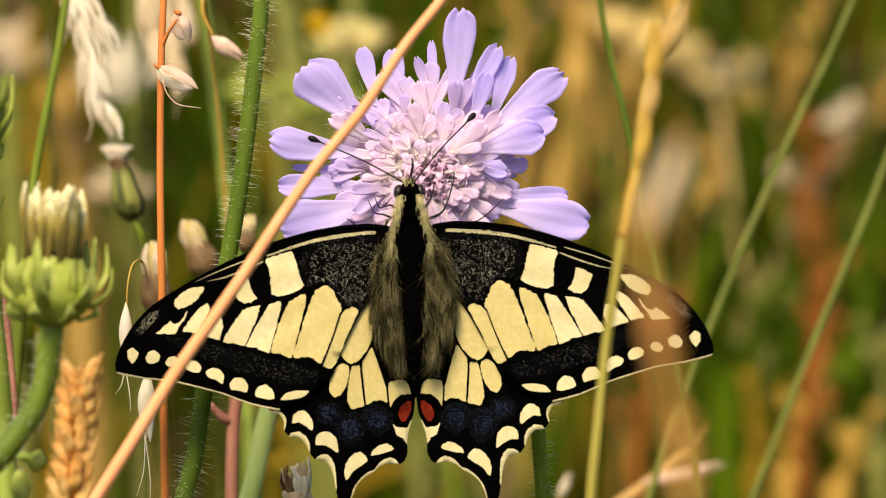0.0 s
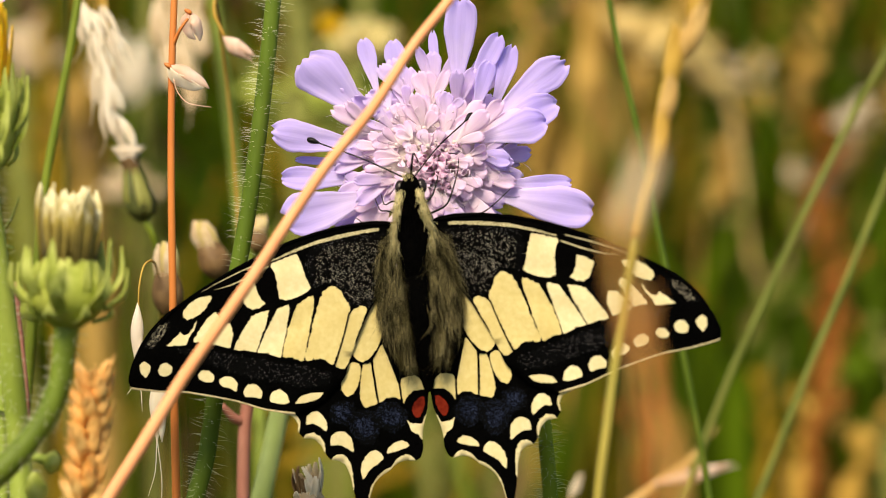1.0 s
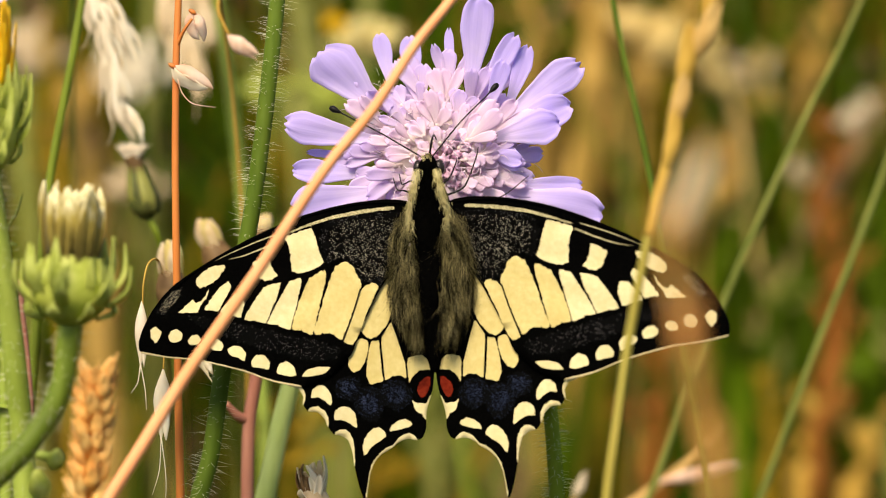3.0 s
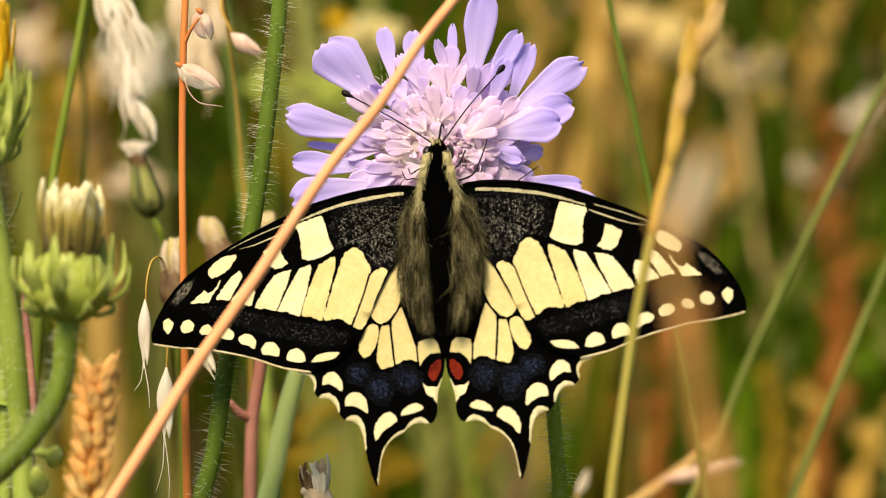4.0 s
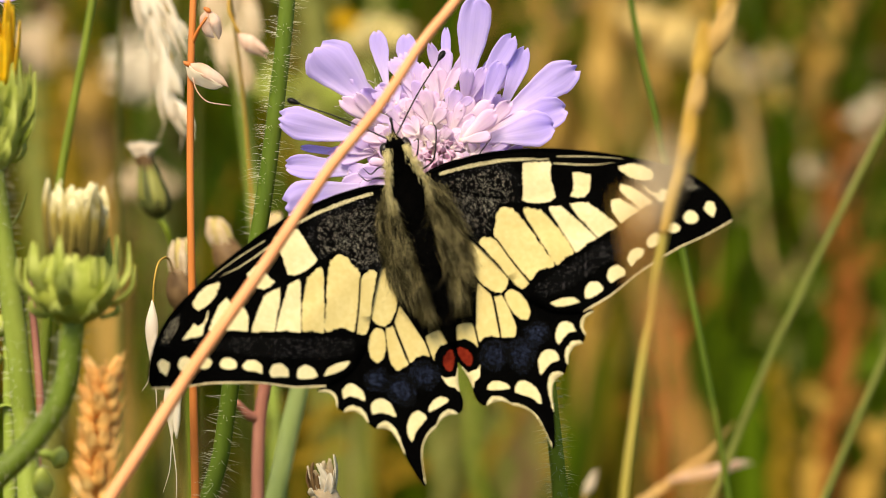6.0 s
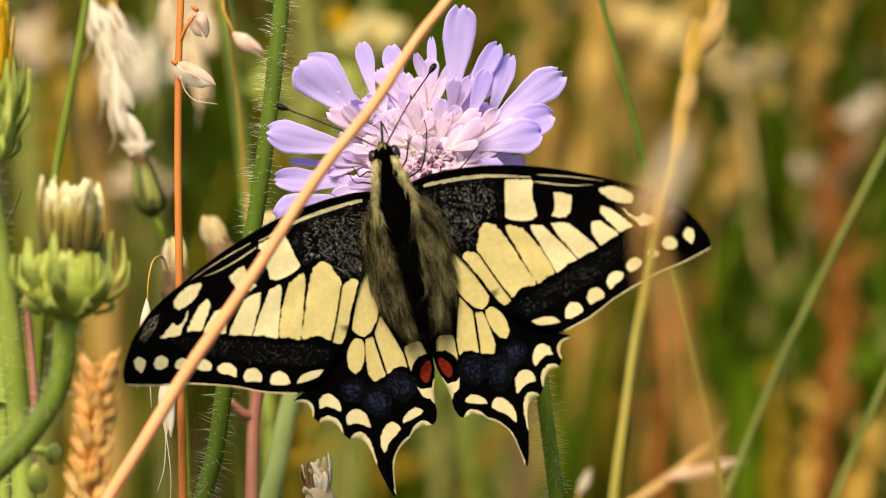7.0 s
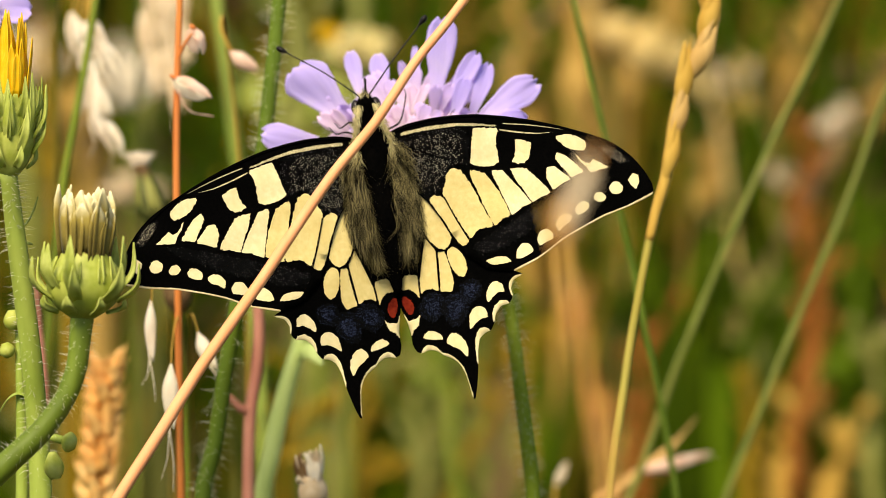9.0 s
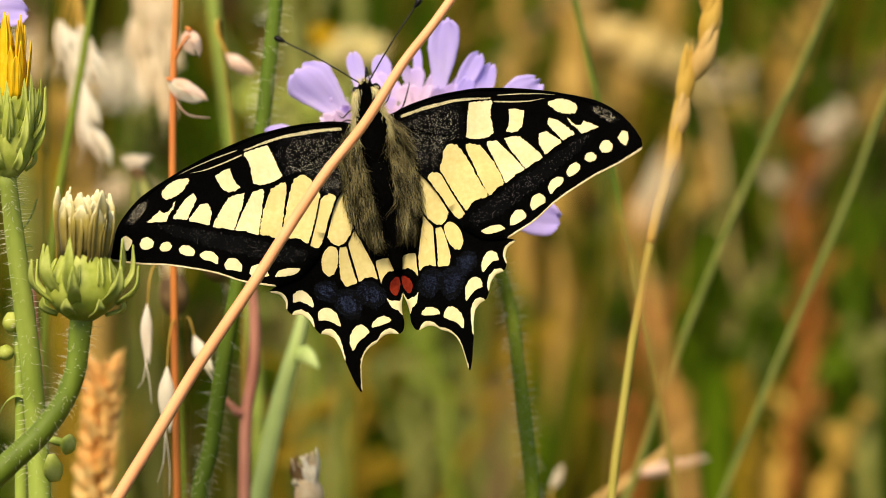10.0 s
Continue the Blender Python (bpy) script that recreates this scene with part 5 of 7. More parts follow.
def build_tan_buds():
    rnd = random.Random(43)
    for cap, foot, width, stem, label in (
            ([(-36.0, 18.0, 1.2)][0], [(-35.5, 18.0, -8.4)][0], 4.0, [(-35.5, 18.0, -7.5), (-38.2, 50.0, -13.0), (-41.5, 90.0, -23.3), (-43.2, 110.0, -43.1)], "tan withered bud with a brown cup"),
            ([(-32.1, 26.0, 4.0)][0], [(-29.1, 26.0, -3.5)][0], 4.2, [(-29.2, 26.0, -3.0), (-30.5, 60.0, -10.0), (-33.1, 100.0, -23.8), (-34.3, 120.0, -44.0)], "pale pinkish withered bud"),
            ([(-23.6, 24.0, 4.9)][0], [(-24.2, 24.0, 0.0)][0], 2.7, [(-24.2, 24.0, 0.4), (-26.8, 60.0, -6.6), (-30.1, 100.0, -23.8), (-31.8, 120.0, -44.0)], "small pale withered bud"),
            ([(-17.6, 20.0, -29.0)][0], [(-16.1, 20.0, -36.6)][0], 4.2, [(-16.3, 20.0, -35.7), (-15.9, 20.0, -41.4), (-15.6, 20.0, -48.7)], "pale withered bud with a frayed top")):
        s = thing("withered_bud", label, "flower bud", "withered buds")
        cap, foot = Vector(cap), Vector(foot)
        bm = bmesh.new()
        lathe_line(bm, foot, foot.lerp(cap, 0.62), [width * 0.2, width * 0.46, width * 0.52, width * 0.46, width * 0.34], 12, 1, (0, 0, 0), 0.12)
        part("cup", bm, TAN if "frayed" in label else BROWN, s, "dry bud cup")
        for k in range(24):
            a = k * 2.4
            o = Vector((math.cos(a), math.sin(a), 0)) * width * 0.32 * math.sqrt((k + 1) / 24)
            bm = bmesh.new()
            p0, p1 = foot.lerp(cap, 0.45) + o, foot.lerp(cap, 0.9 + 0.16 * rnd.random()) + o * rnd.uniform(0.6, 1.1) + (Vector((rnd.gauss(0, 0.7), rnd.gauss(0, 0.5), rnd.gauss(-0.3, 0.8))) if "frayed" in label else Vector())
            blade(bm, spline([p0, p0.lerp(p1, 0.6) + o * 0.25, p1], 4), [width * 0.24, width * 0.3, width * 0.26, width * 0.08], Vector((-math.sin(a), math.cos(a), 0)), 0.5, 0.12)
            part("scale", bm, (HUSK, TAN, BROWN, HUSK, GREY_HUSK)[k % 5] if "frayed" in label else (TAN if k % 3 else OLIVE_TOP), s)
        stalk(s, "stem", stem, [0.3, 0.32, 0.36, 0.4], OLIVE_STEM, (3, 3), sides=7)
        if "frayed" not in label:
            s.matrix_world = VIEW @ Matrix.Translation((0, -DIST / 1000, 0)) @ Matrix.Scale(1.08, 4) @ Matrix.Translation((0, DIST / 1000, 0))


def build_oats():
    for a, b, width, awns, neck in (
            ([(-39.2, 14.0, -6.6)][0], [(-39.3, 13.0, -15.9)][0], 1.7, [(-40.5, 13.0, -18.6), (-38.4, 12.0, -20.8)], [(-39.1, 14.0, -7.4), (-39.0, 14.0, -4.4), (-38.6, 16.0, -1.7), (-37.9, 20.0, -1.1), (-40.8, 60.0, -6.6), (-45.0, 110.0, -43.0)]),
            ([(-36.0, 10.0, -15.4)][0], [(-36.2, 9.0, -25.2)][0], 2.3, [(-37.3, 9.0, -31.6), (-35.5, 8.0, -33.2)], [(-36.0, 10.0, -15.7), (-35.9, 11.0, -12.5), (-35.7, 14.0, -9.6), (-35.3, 18.0, -8.9), (-39.0, 60.0, -18.3), (-43.9, 110.0, -43.0)]),
            ([(-33.1, 20.0, -11.3)][0], [(-30.7, 19.0, -17.1)][0], 2.2, [(-29.5, 19.0, -20.3)], [(-33.0, 20.0, -11.6), (-33.8, 21.0, -9.0), (-34.5, 24.0, -9.1), (-39.3, 80.0, -22.7), (-41.8, 110.0, -43.0)])):
        s = thing("oat_spikelet", "pale papery hanging oat spikelet with awns", "wild oat", "hanging oat spikelets")
        husk(s, "husk", a, b, width, HUSK, awns, 0.7)
        stalk(s, "stem", neck, [0.12, 0.13, 0.16, 0.2, 0.25], DRY, (2, 2), sides=6)
    rnd = random.Random(51)
    made = []
    near = [((-55.1, 58.0, 35.5), (-53.8, 58.0, 30.7)), ((-54.3, 58.0, 32.1), (-53.0, 58.0, 26.1)), ((-51.7, 58.0, 32.4), (-50.2, 58.0, 27.7)), ((-53.3, 58.0, 29.1), (-54.6, 58.0, 22.6)), ((-52.5, 58.0, 27.1), (-53.1, 58.0, 21.3)),
            ((-52.5, 58.0, 22.6), (-52.2, 58.0, 16.6)), ((-51.8, 58.0, 25.2), (-51.2, 58.0, 20.7)), ((-50.5, 58.0, 19.7), (-49.3, 58.0, 15.7)), ((-56.1, 58.0, 36.7), (-55.8, 58.0, 31.7)), ((-52.8, 58.0, 35.9), (-51.5, 58.0, 31.3))]
    far = [((x, 120.0, z + 8), (x + 0.6, 120.0, z)) for x, z in ((-50.0, 41.3), (-48.3, 35.3), (-46.8, 30.2), (-49.3, 28.2), (-45.4, 41.3), (-47.9, 39.3), (-51.0, 34.3), (-44.6, 34.0), (-46.0, 24.5))]
    for label, spikelets, top, w0 in (("nodding cream wild oat panicle", near, (-53.7, 62.0, 44.5), 2.3), ("far cream wild oat panicle", far, (-46.0, 125.0, 64.2), 3.0)):
        s = thing("wild_oat", label, "wild oat")
        top = further(top, 1.02)
        for a, tip in spikelets:
            a, tip = further(a, 1.02), further(tip, 1.02)
            for k in range(5):
                # slim glumes that gape a little, with shorter florets between them
                gape = (-0.6, 0.6, 0.0, -0.3, 0.3)[k] * rnd.uniform(0.7, 1.5)
                end = tip + Vector((gape * 1.3, rnd.uniform(-0.8, 0.8), rnd.uniform(-0.6, 1.8) + (1.0 if k == 2 else 0)))
                husk(s, "glume", a + Vector((gape * 0.5, 0, 1.2)), end + Vector((0.9, 0, rnd.uniform(-1.5, -0.1))), w0 * rnd.uniform(0.26, 0.4), HUSK if w0 < 2.5 and k % 3 else GREY_HUSK if w0 < 2.5 else TAN, [end + Vector((rnd.uniform(-1, 1.5), 0, -3))] if k == 0 else (), 0.6, (gape * 0.8, 0, 0))
            stalk(s, "twig", [a, a.lerp(top, 0.35) + Vector((0, 0, 1)), top], [0.14, 0.16, 0.22], DRY, root=False, sides=5)
        made.append(s)
        stalk(s, "stem", [top + Vector((0, 0, 3)), top + Vector((-9, 30, -4)), top + Vector((-14, 70, -60)), top + Vector((-16, 90, -130))], [0.35, 0.45, 0.55, 0.7], OLIVE_STEM, (4, 6), sides=7)
    return made


def build_side_stems():
    for name, label, cat, pts, radii, mat in (
            ("reddish_stem", "reddish brown plant stem with a short side twig", "plant stem", [(-26.4, 40.0, -1.8), (-25.6, 40.0, -9.5), (-25.8, 40.0, -17.1), (-26.9, 40.0, -24.8), (-27.1, 40.0, -38.4)], [0.8, 0.9, 0.95, 1.0], RED_STEM),
            ("reddish_stem", "thin reddish brown plant stem beside a hawkweed", "plant stem", [(-57.6, 30.0, -4.0), (-57.3, 30.0, -9.2), (-56.7, 30.0, -15.4), (-56.3, 30.0, -21.6), (-56.7, 30.0, -27.8), (-57.0, 30.0, -37.0)], [0.4, 0.55, 0.65, 0.75], RED_STEM),
            ("pale_stem", "pale green smooth plant stem", "plant stem", [(-18.3, 48.0, -7.9), (-19.7, 48.0, -13.5), (-22.1, 48.0, -21.8), (-24.0, 48.0, -30.4), (-25.5, 48.0, -39.1)], [0.9, 1.4, 1.45, 1.5], PALE_STEM),
            ("slender_grass", "slender green grass stem", "grass", [(-49.9, 50.0, 49.5), (-51.3, 50.0, 39.0), (-52.8, 50.0, 29.5), (-54.3, 50.0, 21.6), (-56.3, 50.0, 10.3), (-57.7, 50.0, -2.7), (-59.1, 50.0, -21.9), (-60.0, 50.0, -39.3)], [0.55, 0.6, 0.65, 0.7], MID_STEM),
            ("slender_grass", "bright green soft plant stem", "grass", [(-35.0, 75.0, 51.2), (-34.0, 75.0, 38.2), (-32.4, 75.0, 26.1), (-30.7, 75.0, 12.2), (-28.9, 75.0, -3.4), (-27.2, 75.0, -22.4), (-26.3, 75.0, -39.8)], [1.0, 1.1, 1.2, 1.3], LIGHT_STEM)):
        s = thing(name, label, cat)
        if "soft" in label:
            pts = [tuple(further(p, 1.16)) for p in pts]
        st = stalk(s, "stem", pts, radii, mat, (5, 5), sides=10)
        if "twig" in label:
            stalk(s, "twig", [(-27.1, 40.0, -23.8), (-28.4, 39.0, -23.2), (-30.0, 38.0, -21.3)], [0.75, 0.7, 0.4], RED_STEM, root=False, sides=8)
        if name == "pale_stem":
            bm = bmesh.new()
            blade(bm, spline([(-19.8, 47.0, -15.0), (-18.1, 44.0, -14.9), (-16.0, 42.0, -16.9)], 5), [2.2, 2.8, 2.0, 0.4], (0, 0.6, 1))
            part("leaf", bm, PALE_STEM, s)
    s = thing("loose_husk", "tan papery husk on a thin dry stalk", "dry grass")
    husk(s, "husk", *[(-30.1, 42.0, 30.6), (-25.8, 42.0, 27.0)], 2.4, PINK_HUSK, (), 0.7)
    stalk(s, "stem", [(-29.8, 42.0, 30.5), (-31.5, 44.0, 33.9), (-31.7, 50.0, 36.0), (-30.4, 60.0, 20.2), (-29.0, 64.0, -5.0), (-28.8, 66.0, -38.9)], [0.2, 0.25, 0.3, 0.4], DRY, (2, 2), sides=6)


def build_right_stalks():
    made = {}
    s = thing("thin_green_stalk", "thin dark green curved grass stalk", "grass")
    stalk(s, "stem", [(20.2, 62.0, 51.8), (22.7, 62.0, 40.1), (25.1, 62.0, 28.5), (27.3, 62.0, 19.1), (30.3, 62.0, 4.4), (33.6, 62.0, -11.8), (35.9, 62.0, -23.4), (37.8, 62.0, -34.1), (38.7, 62.0, -43.1)], [0.4, 0.45, 0.5, 0.5, 0.6], STEM_GREEN, (6, 4), sides=8)
    made["thin"] = s
    s = thing("leaning_stalk", "leaning green grass stalk behind the butterfly", "grass")
    stalk(s, "stem", [(74.8, 105.0, 49.9), (66.2, 105.0, 31.3), (62.6, 105.0, 24.4), (57.0, 105.0, 12.6), (51.7, 105.0, 0.8), (46.6, 105.0, -10.9), (43.2, 105.0, -18.8), (39.9, 105.0, -27.6), (35.6, 105.0, -39.4), (31.3, 105.0, -49.2)], [0.46, 0.56, 0.6, 0.65, 0.75], LEAN_GREEN, (-40, 6), sides=9)
    made["ra"] = s
    s = thing("leaning_stalk", "leaning olive grass stalk behind the butterfly", "grass")
    stalk(s, "stem", [(88.4, 105.0, 49.9), (78.4, 105.0, 26.4), (72.9, 105.0, 10.7), (66.5, 105.0, -5.0), (60.0, 105.0, -20.7), (55.0, 105.0, -33.5), (51.7, 105.0, -42.3), (48.9, 105.0, -52.2)], [0.46, 0.56, 0.6, 0.65, 0.75], LEAN_GREEN, (-30, 6), sides=9)
    made["rb"] = s
    rnd = random.Random(61)
    s = thing("dry_grass_ear", "dry tan grass with a loose ear of spikelets", "dry grass")
    stem = [(34.8, -45.0, 30.4), (33.5, -45.0, 27.2), (32.3, -45.0, 24.1), (30.8, -45.0, 20.4), (29.8, -45.0, 16.6), (29.2, -45.0, 12.9), (28.6, -45.0, 9.1), (27.5, -45.0, 5.4), (26.6, -45.0, 1.6), (25.4, -45.0, -4.6), (24.3, -45.0, -10.8), (23.2, -45.0, -18.3), (22.0, -45.0, -27.2), (21.3, -45.0, -37.4)]
    stalk(s, "stem", stem, [0.3, 0.5, 0.55, 0.5, 0.5, 0.52, 0.55, 0.6], YELLOW_STEM, (-12, 10), sides=8)
    stalk(s, "sheath", stem[2:9], [0.62, 0.75, 0.72, 0.7, 0.55], DRY, root=False, sides=9, label="dry tan leaf sheath round the stem")
    for a, b, w, m in (((32.6, -45.4, 24.5), (35.4, -46.0, 33.4), 2.5, DRY), ((31.2, -45.4, 20.4), (35.2, -46.0, 28.4), 2.6, NEAR_DRY), ((30.2, -45.4, 16.8), (31.6, -46.0, 26.0), 2.2, DRY), ((29.4, -45.4, 13.4), (31.4, -46.0, 20.6), 2.0, NEAR_DRY),
                       ((28.4, -45.4, 8.4), (30.4, -46.0, 16.4), 1.9, DRY), ((33.4, -45.4, 28.0), (33.6, -46.0, 36.4), 2.3, DRY), ((34.4, -45.0, 30.0), (37.2, -46.0, 38.0), 2.2, NEAR_DRY)):
        husk(s, "spikelet", a, b, w, m, (), 0.8)
    made["ear"] = s
    s = thing("dry_stalk", "withered brown stalk with a pale seed head close to the viewer", "dry stalk")
    stem = [(12.7, -172.0, 7.7), (11.3, -172.0, 4.4), (10.0, -172.0, 1.8), (9.7, -172.0, -0.8), (10.3, -172.0, -4.1), (11.0, -172.0, -7.4), (11.9, -172.0, -11.1), (12.7, -172.0, -14.7), (13.0, -172.0, -18.2), (13.4, -172.0, -24.1)]
    stalk(s, "stem", stem, [0.2, 0.32, 0.42, 0.46, 0.5, 0.52, 0.54], RUSSET, (6, 10), sides=10)
    for a, b, w in (((10.6, -172.0, 2.6), (12.5, -172.0, 7.3), 1.5), ((10.0, -172.0, 0.8), (11.2, -172.0, 5.0), 1.4)):
        husk(s, "husk", a, b, w, TAN, (), 0.8, (0, 0, 0), "pale papery seed husk")
    line = spline(stem[2:9], 8)
    for k in range(30):
        p = line[int((k + 0.5) / 30 * (len(line) - 1))]
        o = Vector((rnd.uniform(-1, 1), rnd.uniform(-1, 1), 0))
        husk(s, "chaff", p, p + o * rnd.uniform(0.5, 1.5) + Vector((0, 0, rnd.uniform(1.5, 3.6))), rnd.uniform(0.5, 0.9), (RUSSET, NEAR_DRY, DRY)[k % 3], (), 0.7)
    made["near"] = s
    s = thing("withered_leaf", "curled tan withered grass leaf with a pinkish husk", "dry grass")
    bm = bmesh.new()
    blade(bm, spline([tuple(further(p, 1.12)) for p in [(26.7, 72.0, -39.7), (31.3, 72.0, -36.8), (34.9, 72.0, -34.3), (38.6, 72.0, -31.3), (40.9, 72.0, -29.0), (43.2, 72.0, -26.3)]], 5), [1.2, 1.7, 1.8, 1.4, 0.5, 0.1], (0.3, 0.5, 1))
    part("leaf", bm, NEAR_DRY, s)
    husk(s, "husk", further((33.0, 71.0, -35.2), 1.12), further((46.1, 70.0, -32.3), 1.12), 2.3, PINK_HUSK, (), 0.8)
    stalk(s, "stem", [tuple(further(p, 1.12)) for p in ((27.5, 72.0, -39.4), (24.7, 72.0, -43.6), (24.0, 75.0, -58.1))], [0.5, 0.6, 0.7], DRY, (-4, 4), sides=7)
    s = thing("withered_husk", "small dull cream husk low in the grass", "dry grass")
    husk(s, "husk", (22.1, 110.0, -41.1), (24.6, 110.0, -36.4), 1.7, GREY_HUSK, (), 0.6)
    stalk(s, "stem", [(22.1, 110.0, -40.8), (22.1, 110.0, -46.1), (22.5, 112.0, -55.1)], [0.25, 0.3, 0.4], DRY, (2, 2), sides=6)
    return made


# ---- meadow behind ----
def build_backdrop_plants():
    rnd = random.Random(71)
    wide = 1.45

    def back(p):
        return further(p, wide)

    def back_stalk(label, cat, pts, radii, mat):
        line = spline(pts, 3)
        pts = [tuple(back((p[0] + rnd.gauss(0, 0.9), p[1], p[2]))) for p in line]
        grow = [radii[min(int(i / len(pts) * len(radii)), len(radii) - 1)] * wide * rnd.uniform(0.55, 1.3) for i in range(len(pts))]
        s = thing("meadow_stalk", label, cat, "stalks behind")
        stalk(s, "stem", pts, grow, mat, (rnd.uniform(-10, 10), 8), sides=9)
        radii = [r * wide for r in radii]
        for k in range(7):
            # side twigs that end in a seed
            p = Vector(pts[rnd.randrange(len(pts) - 1)])
            o = Vector((rnd.choice((-1, 1)) * rnd.uniform(0.5, 1.0), rnd.uniform(-0.5, 0.5), rnd.uniform(0.3, 1.2))) * rnd.uniform(5, 13)
            stalk(s, "twig", [p, p + o * 0.6, p + o], [0.8, 0.7, 0.6], mat, root=False, sides=6)
            husk(s, "spikelet", p + o * 0.9, p + o * 1.0 + Vector((o.x * 0.3, 0, rnd.uniform(-5, 8))), rnd.uniform(2.5, 5), mat, (), 0.7)
        top = Vector(pts[0])
        for k in range(5):
            o = Vector((rnd.uniform(-1, 1), rnd.uniform(-1, 1), 0))
            p = top.lerp(Vector(pts[1]), k / 5)
            husk(s, "spikelet", p, p + o * radii[1] * 1.6 + Vector((0, 0, 3 * radii[1])), radii[1] * 1.0, mat, (), 0.7)

    back_stalk("rusty red dock stalk behind grass", "dry stalk", [(87.4, 255.0, 3.0), (87.6, 255.0, -2.5), (87.5, 255.0, -9.1), (85.9, 255.0, -18.7), (84.8, 255.0, -29.3), (82.1, 255.0, -39.9), (80.0, 255.0, -60.0)], [0.7, 1.2, 1.7, 2.2, 2.2, 1.7, 1.1], RUST)
    back_stalk("rusty red dock stalk behind grass", "dry stalk", [(51.0, 265.0, -19.8), (49.7, 265.0, -31.5), (48.2, 265.0, -43.2), (47.1, 265.0, -62.8)], [0.8, 1.6, 1.6, 1.0], RUST)
    back_stalk("golden bent dry grass ear", "grass ear", [(37.5, 330.0, 60.7), (46.1, 330.0, 54.9), (56.2, 330.0, 50.6), (65.5, 330.0, 46.3), (72.0, 330.0, 36.3), (76.3, 330.0, 7.0), (77.7, 330.0, -64.8)], [2.8, 5.6, 6.4, 6.4, 3.6, 0.9, 0.8, 0.8, 0.8], PALE_GOLD)
    back_stalk("ochre dry grass stalk in the meadow", "dry grass", [(32.5, 420.0, 96.9), (33.8, 420.0, 62.9), (35.8, 420.0, 24.0), (37.4, 420.0, -24.5), (39.0, 420.0, -77.9)], [2.4, 3.2, 3.2, 2.4], OCHRE)
    back_stalk("golden seeding grass stalk in the meadow", "dry grass", [(43.9, 420.0, 49.9), (45.5, 420.0, 32.1), (42.2, 420.0, 7.9), (40.6, 420.0, -77.9)], [3.0, 6.5, 2.4, 1.4], GOLD)
    back_stalk("golden dry grass stalk in the meadow", "dry grass", [(40.2, 330.0, 69.2), (38.1, 330.0, 52.6), (35.4, 330.0, 30.5), (34.0, 330.0, 2.9), (32.6, 330.0, -67.6)], [3.0, 4.5, 4.2, 2.0, 1.5], GOLD)
    back_stalk("golden dry grass stalk in the meadow", "dry grass", [(22.2, 350.0, 71.3), (23.6, 350.0, 45.7), (25.0, 350.0, 20.1), (26.5, 350.0, -69.5)], [2.2, 3.4, 3.0, 1.6], GOLD)
    back_stalk("olive dry grass stalk in the meadow", "dry grass", [(-17.9, 260.0, 69.6), (-16.6, 260.0, 49.7), (-17.9, 260.0, 17.5), (-19.1, 260.0, -60.7)], [1.4, 1.8, 1.8, 1.4], OLIVE_STEM)
    back_stalk("olive dry grass stalk in the meadow", "dry grass", [(-33.8, 280.0, 71.9), (-32.5, 280.0, 43.7), (-30.6, 280.0, 18.1), (-28.7, 280.0, -62.6)], [1.6, 2.4, 2.4, 1.8], OLIVE_STEM)
    back_stalk("tan dry grass stalk in the meadow", "dry grass", [(-86.1, 260.0, 47.3), (-84.8, 260.0, 23.7), (-82.4, 260.0, 5.1), (-79.9, 260.0, -60.7)], [1.4, 1.9, 1.8, 1.4], OCHRE)
    back_stalk("tan dry grass stalk in the meadow", "dry grass", [(-83.8, 300.0, 31.8), (-81.8, 300.0, 13.3), (-79.8, 300.0, -7.8), (-78.5, 300.0, -64.6)], [2.2, 4.2, 3.4, 1.8], GOLD)
    back_stalk("olive green grass stalk in the meadow", "grass", [(-100.9, 300.0, 71.5), (-98.3, 300.0, 31.8), (-95.7, 300.0, -7.8), (-94.3, 300.0, -64.6)], [2.0, 3.4, 3.4, 2.6], OLIVE_STEM)
    back_stalk("olive green grass stalk in the meadow", "grass", [(-70.0, 320.0, 73.7), (-69.2, 320.0, 32.8), (-67.9, 320.0, -8.0), (-67.3, 320.0, -66.6)], [2.0, 3.0, 3.2, 2.6], OLIVE_STEM)
    back_stalk("olive green seed stalk in the meadow", "grass", [(77.2, 290.0, -11.7), (76.9, 290.0, -19.2), (77.9, 290.0, -27.3), (77.2, 290.0, -38.1), (75.9, 290.0, -59.8)], [1.4, 2.6, 2.6, 1.8, 1.4], OLIVE_STEM)
    back_stalk("orange brown dry stalk in the meadow", "dry stalk", [(84.7, 270.0, -38.5), (82.5, 270.0, -46.3), (81.6, 270.0, -58.4)], [2.0, 3.6, 3.4], DRY)
    back_stalk("ochre dry grass stalk in the meadow", "dry grass", [(-26.0, 220.0, -18.4), (-24.2, 220.0, -30.0), (-22.5, 220.0, -56.7)], [1.2, 1.4, 1.4], OLIVE_STEM)
    back_stalk("ochre dry grass stalk in the meadow", "dry grass", [(-11.2, 180.0, -12.6), (-12.3, 180.0, -28.5), (-13.5, 180.0, -54.5)], [1.0, 1.2, 1.2], OCHRE)
    back_stalk("green grass stalk in the meadow", "grass", [(0.1, 170.0, -12.4), (3.5, 170.0, -28.0), (6.2, 170.0, -53.6)], [1.0, 1.3, 1.4], MID_STEM)
    back_stalk("ochre dry grass stalk in the meadow", "dry grass", [(-26.9, 200.0, 70.2), (-25.1, 200.0, 45.6), (-23.3, 200.0, 17.4), (-21.0, 200.0, -56.5)], [0.6, 0.8, 0.8, 0.7], OLIVE_STEM)
    back_stalk("tan dry grass stalk in the meadow", "dry grass", [(71.9, 265.0, -31.5), (72.9, 265.0, -45.8), (73.2, 265.0, -62.8)], [1.2, 2.4, 2.0], OCHRE)
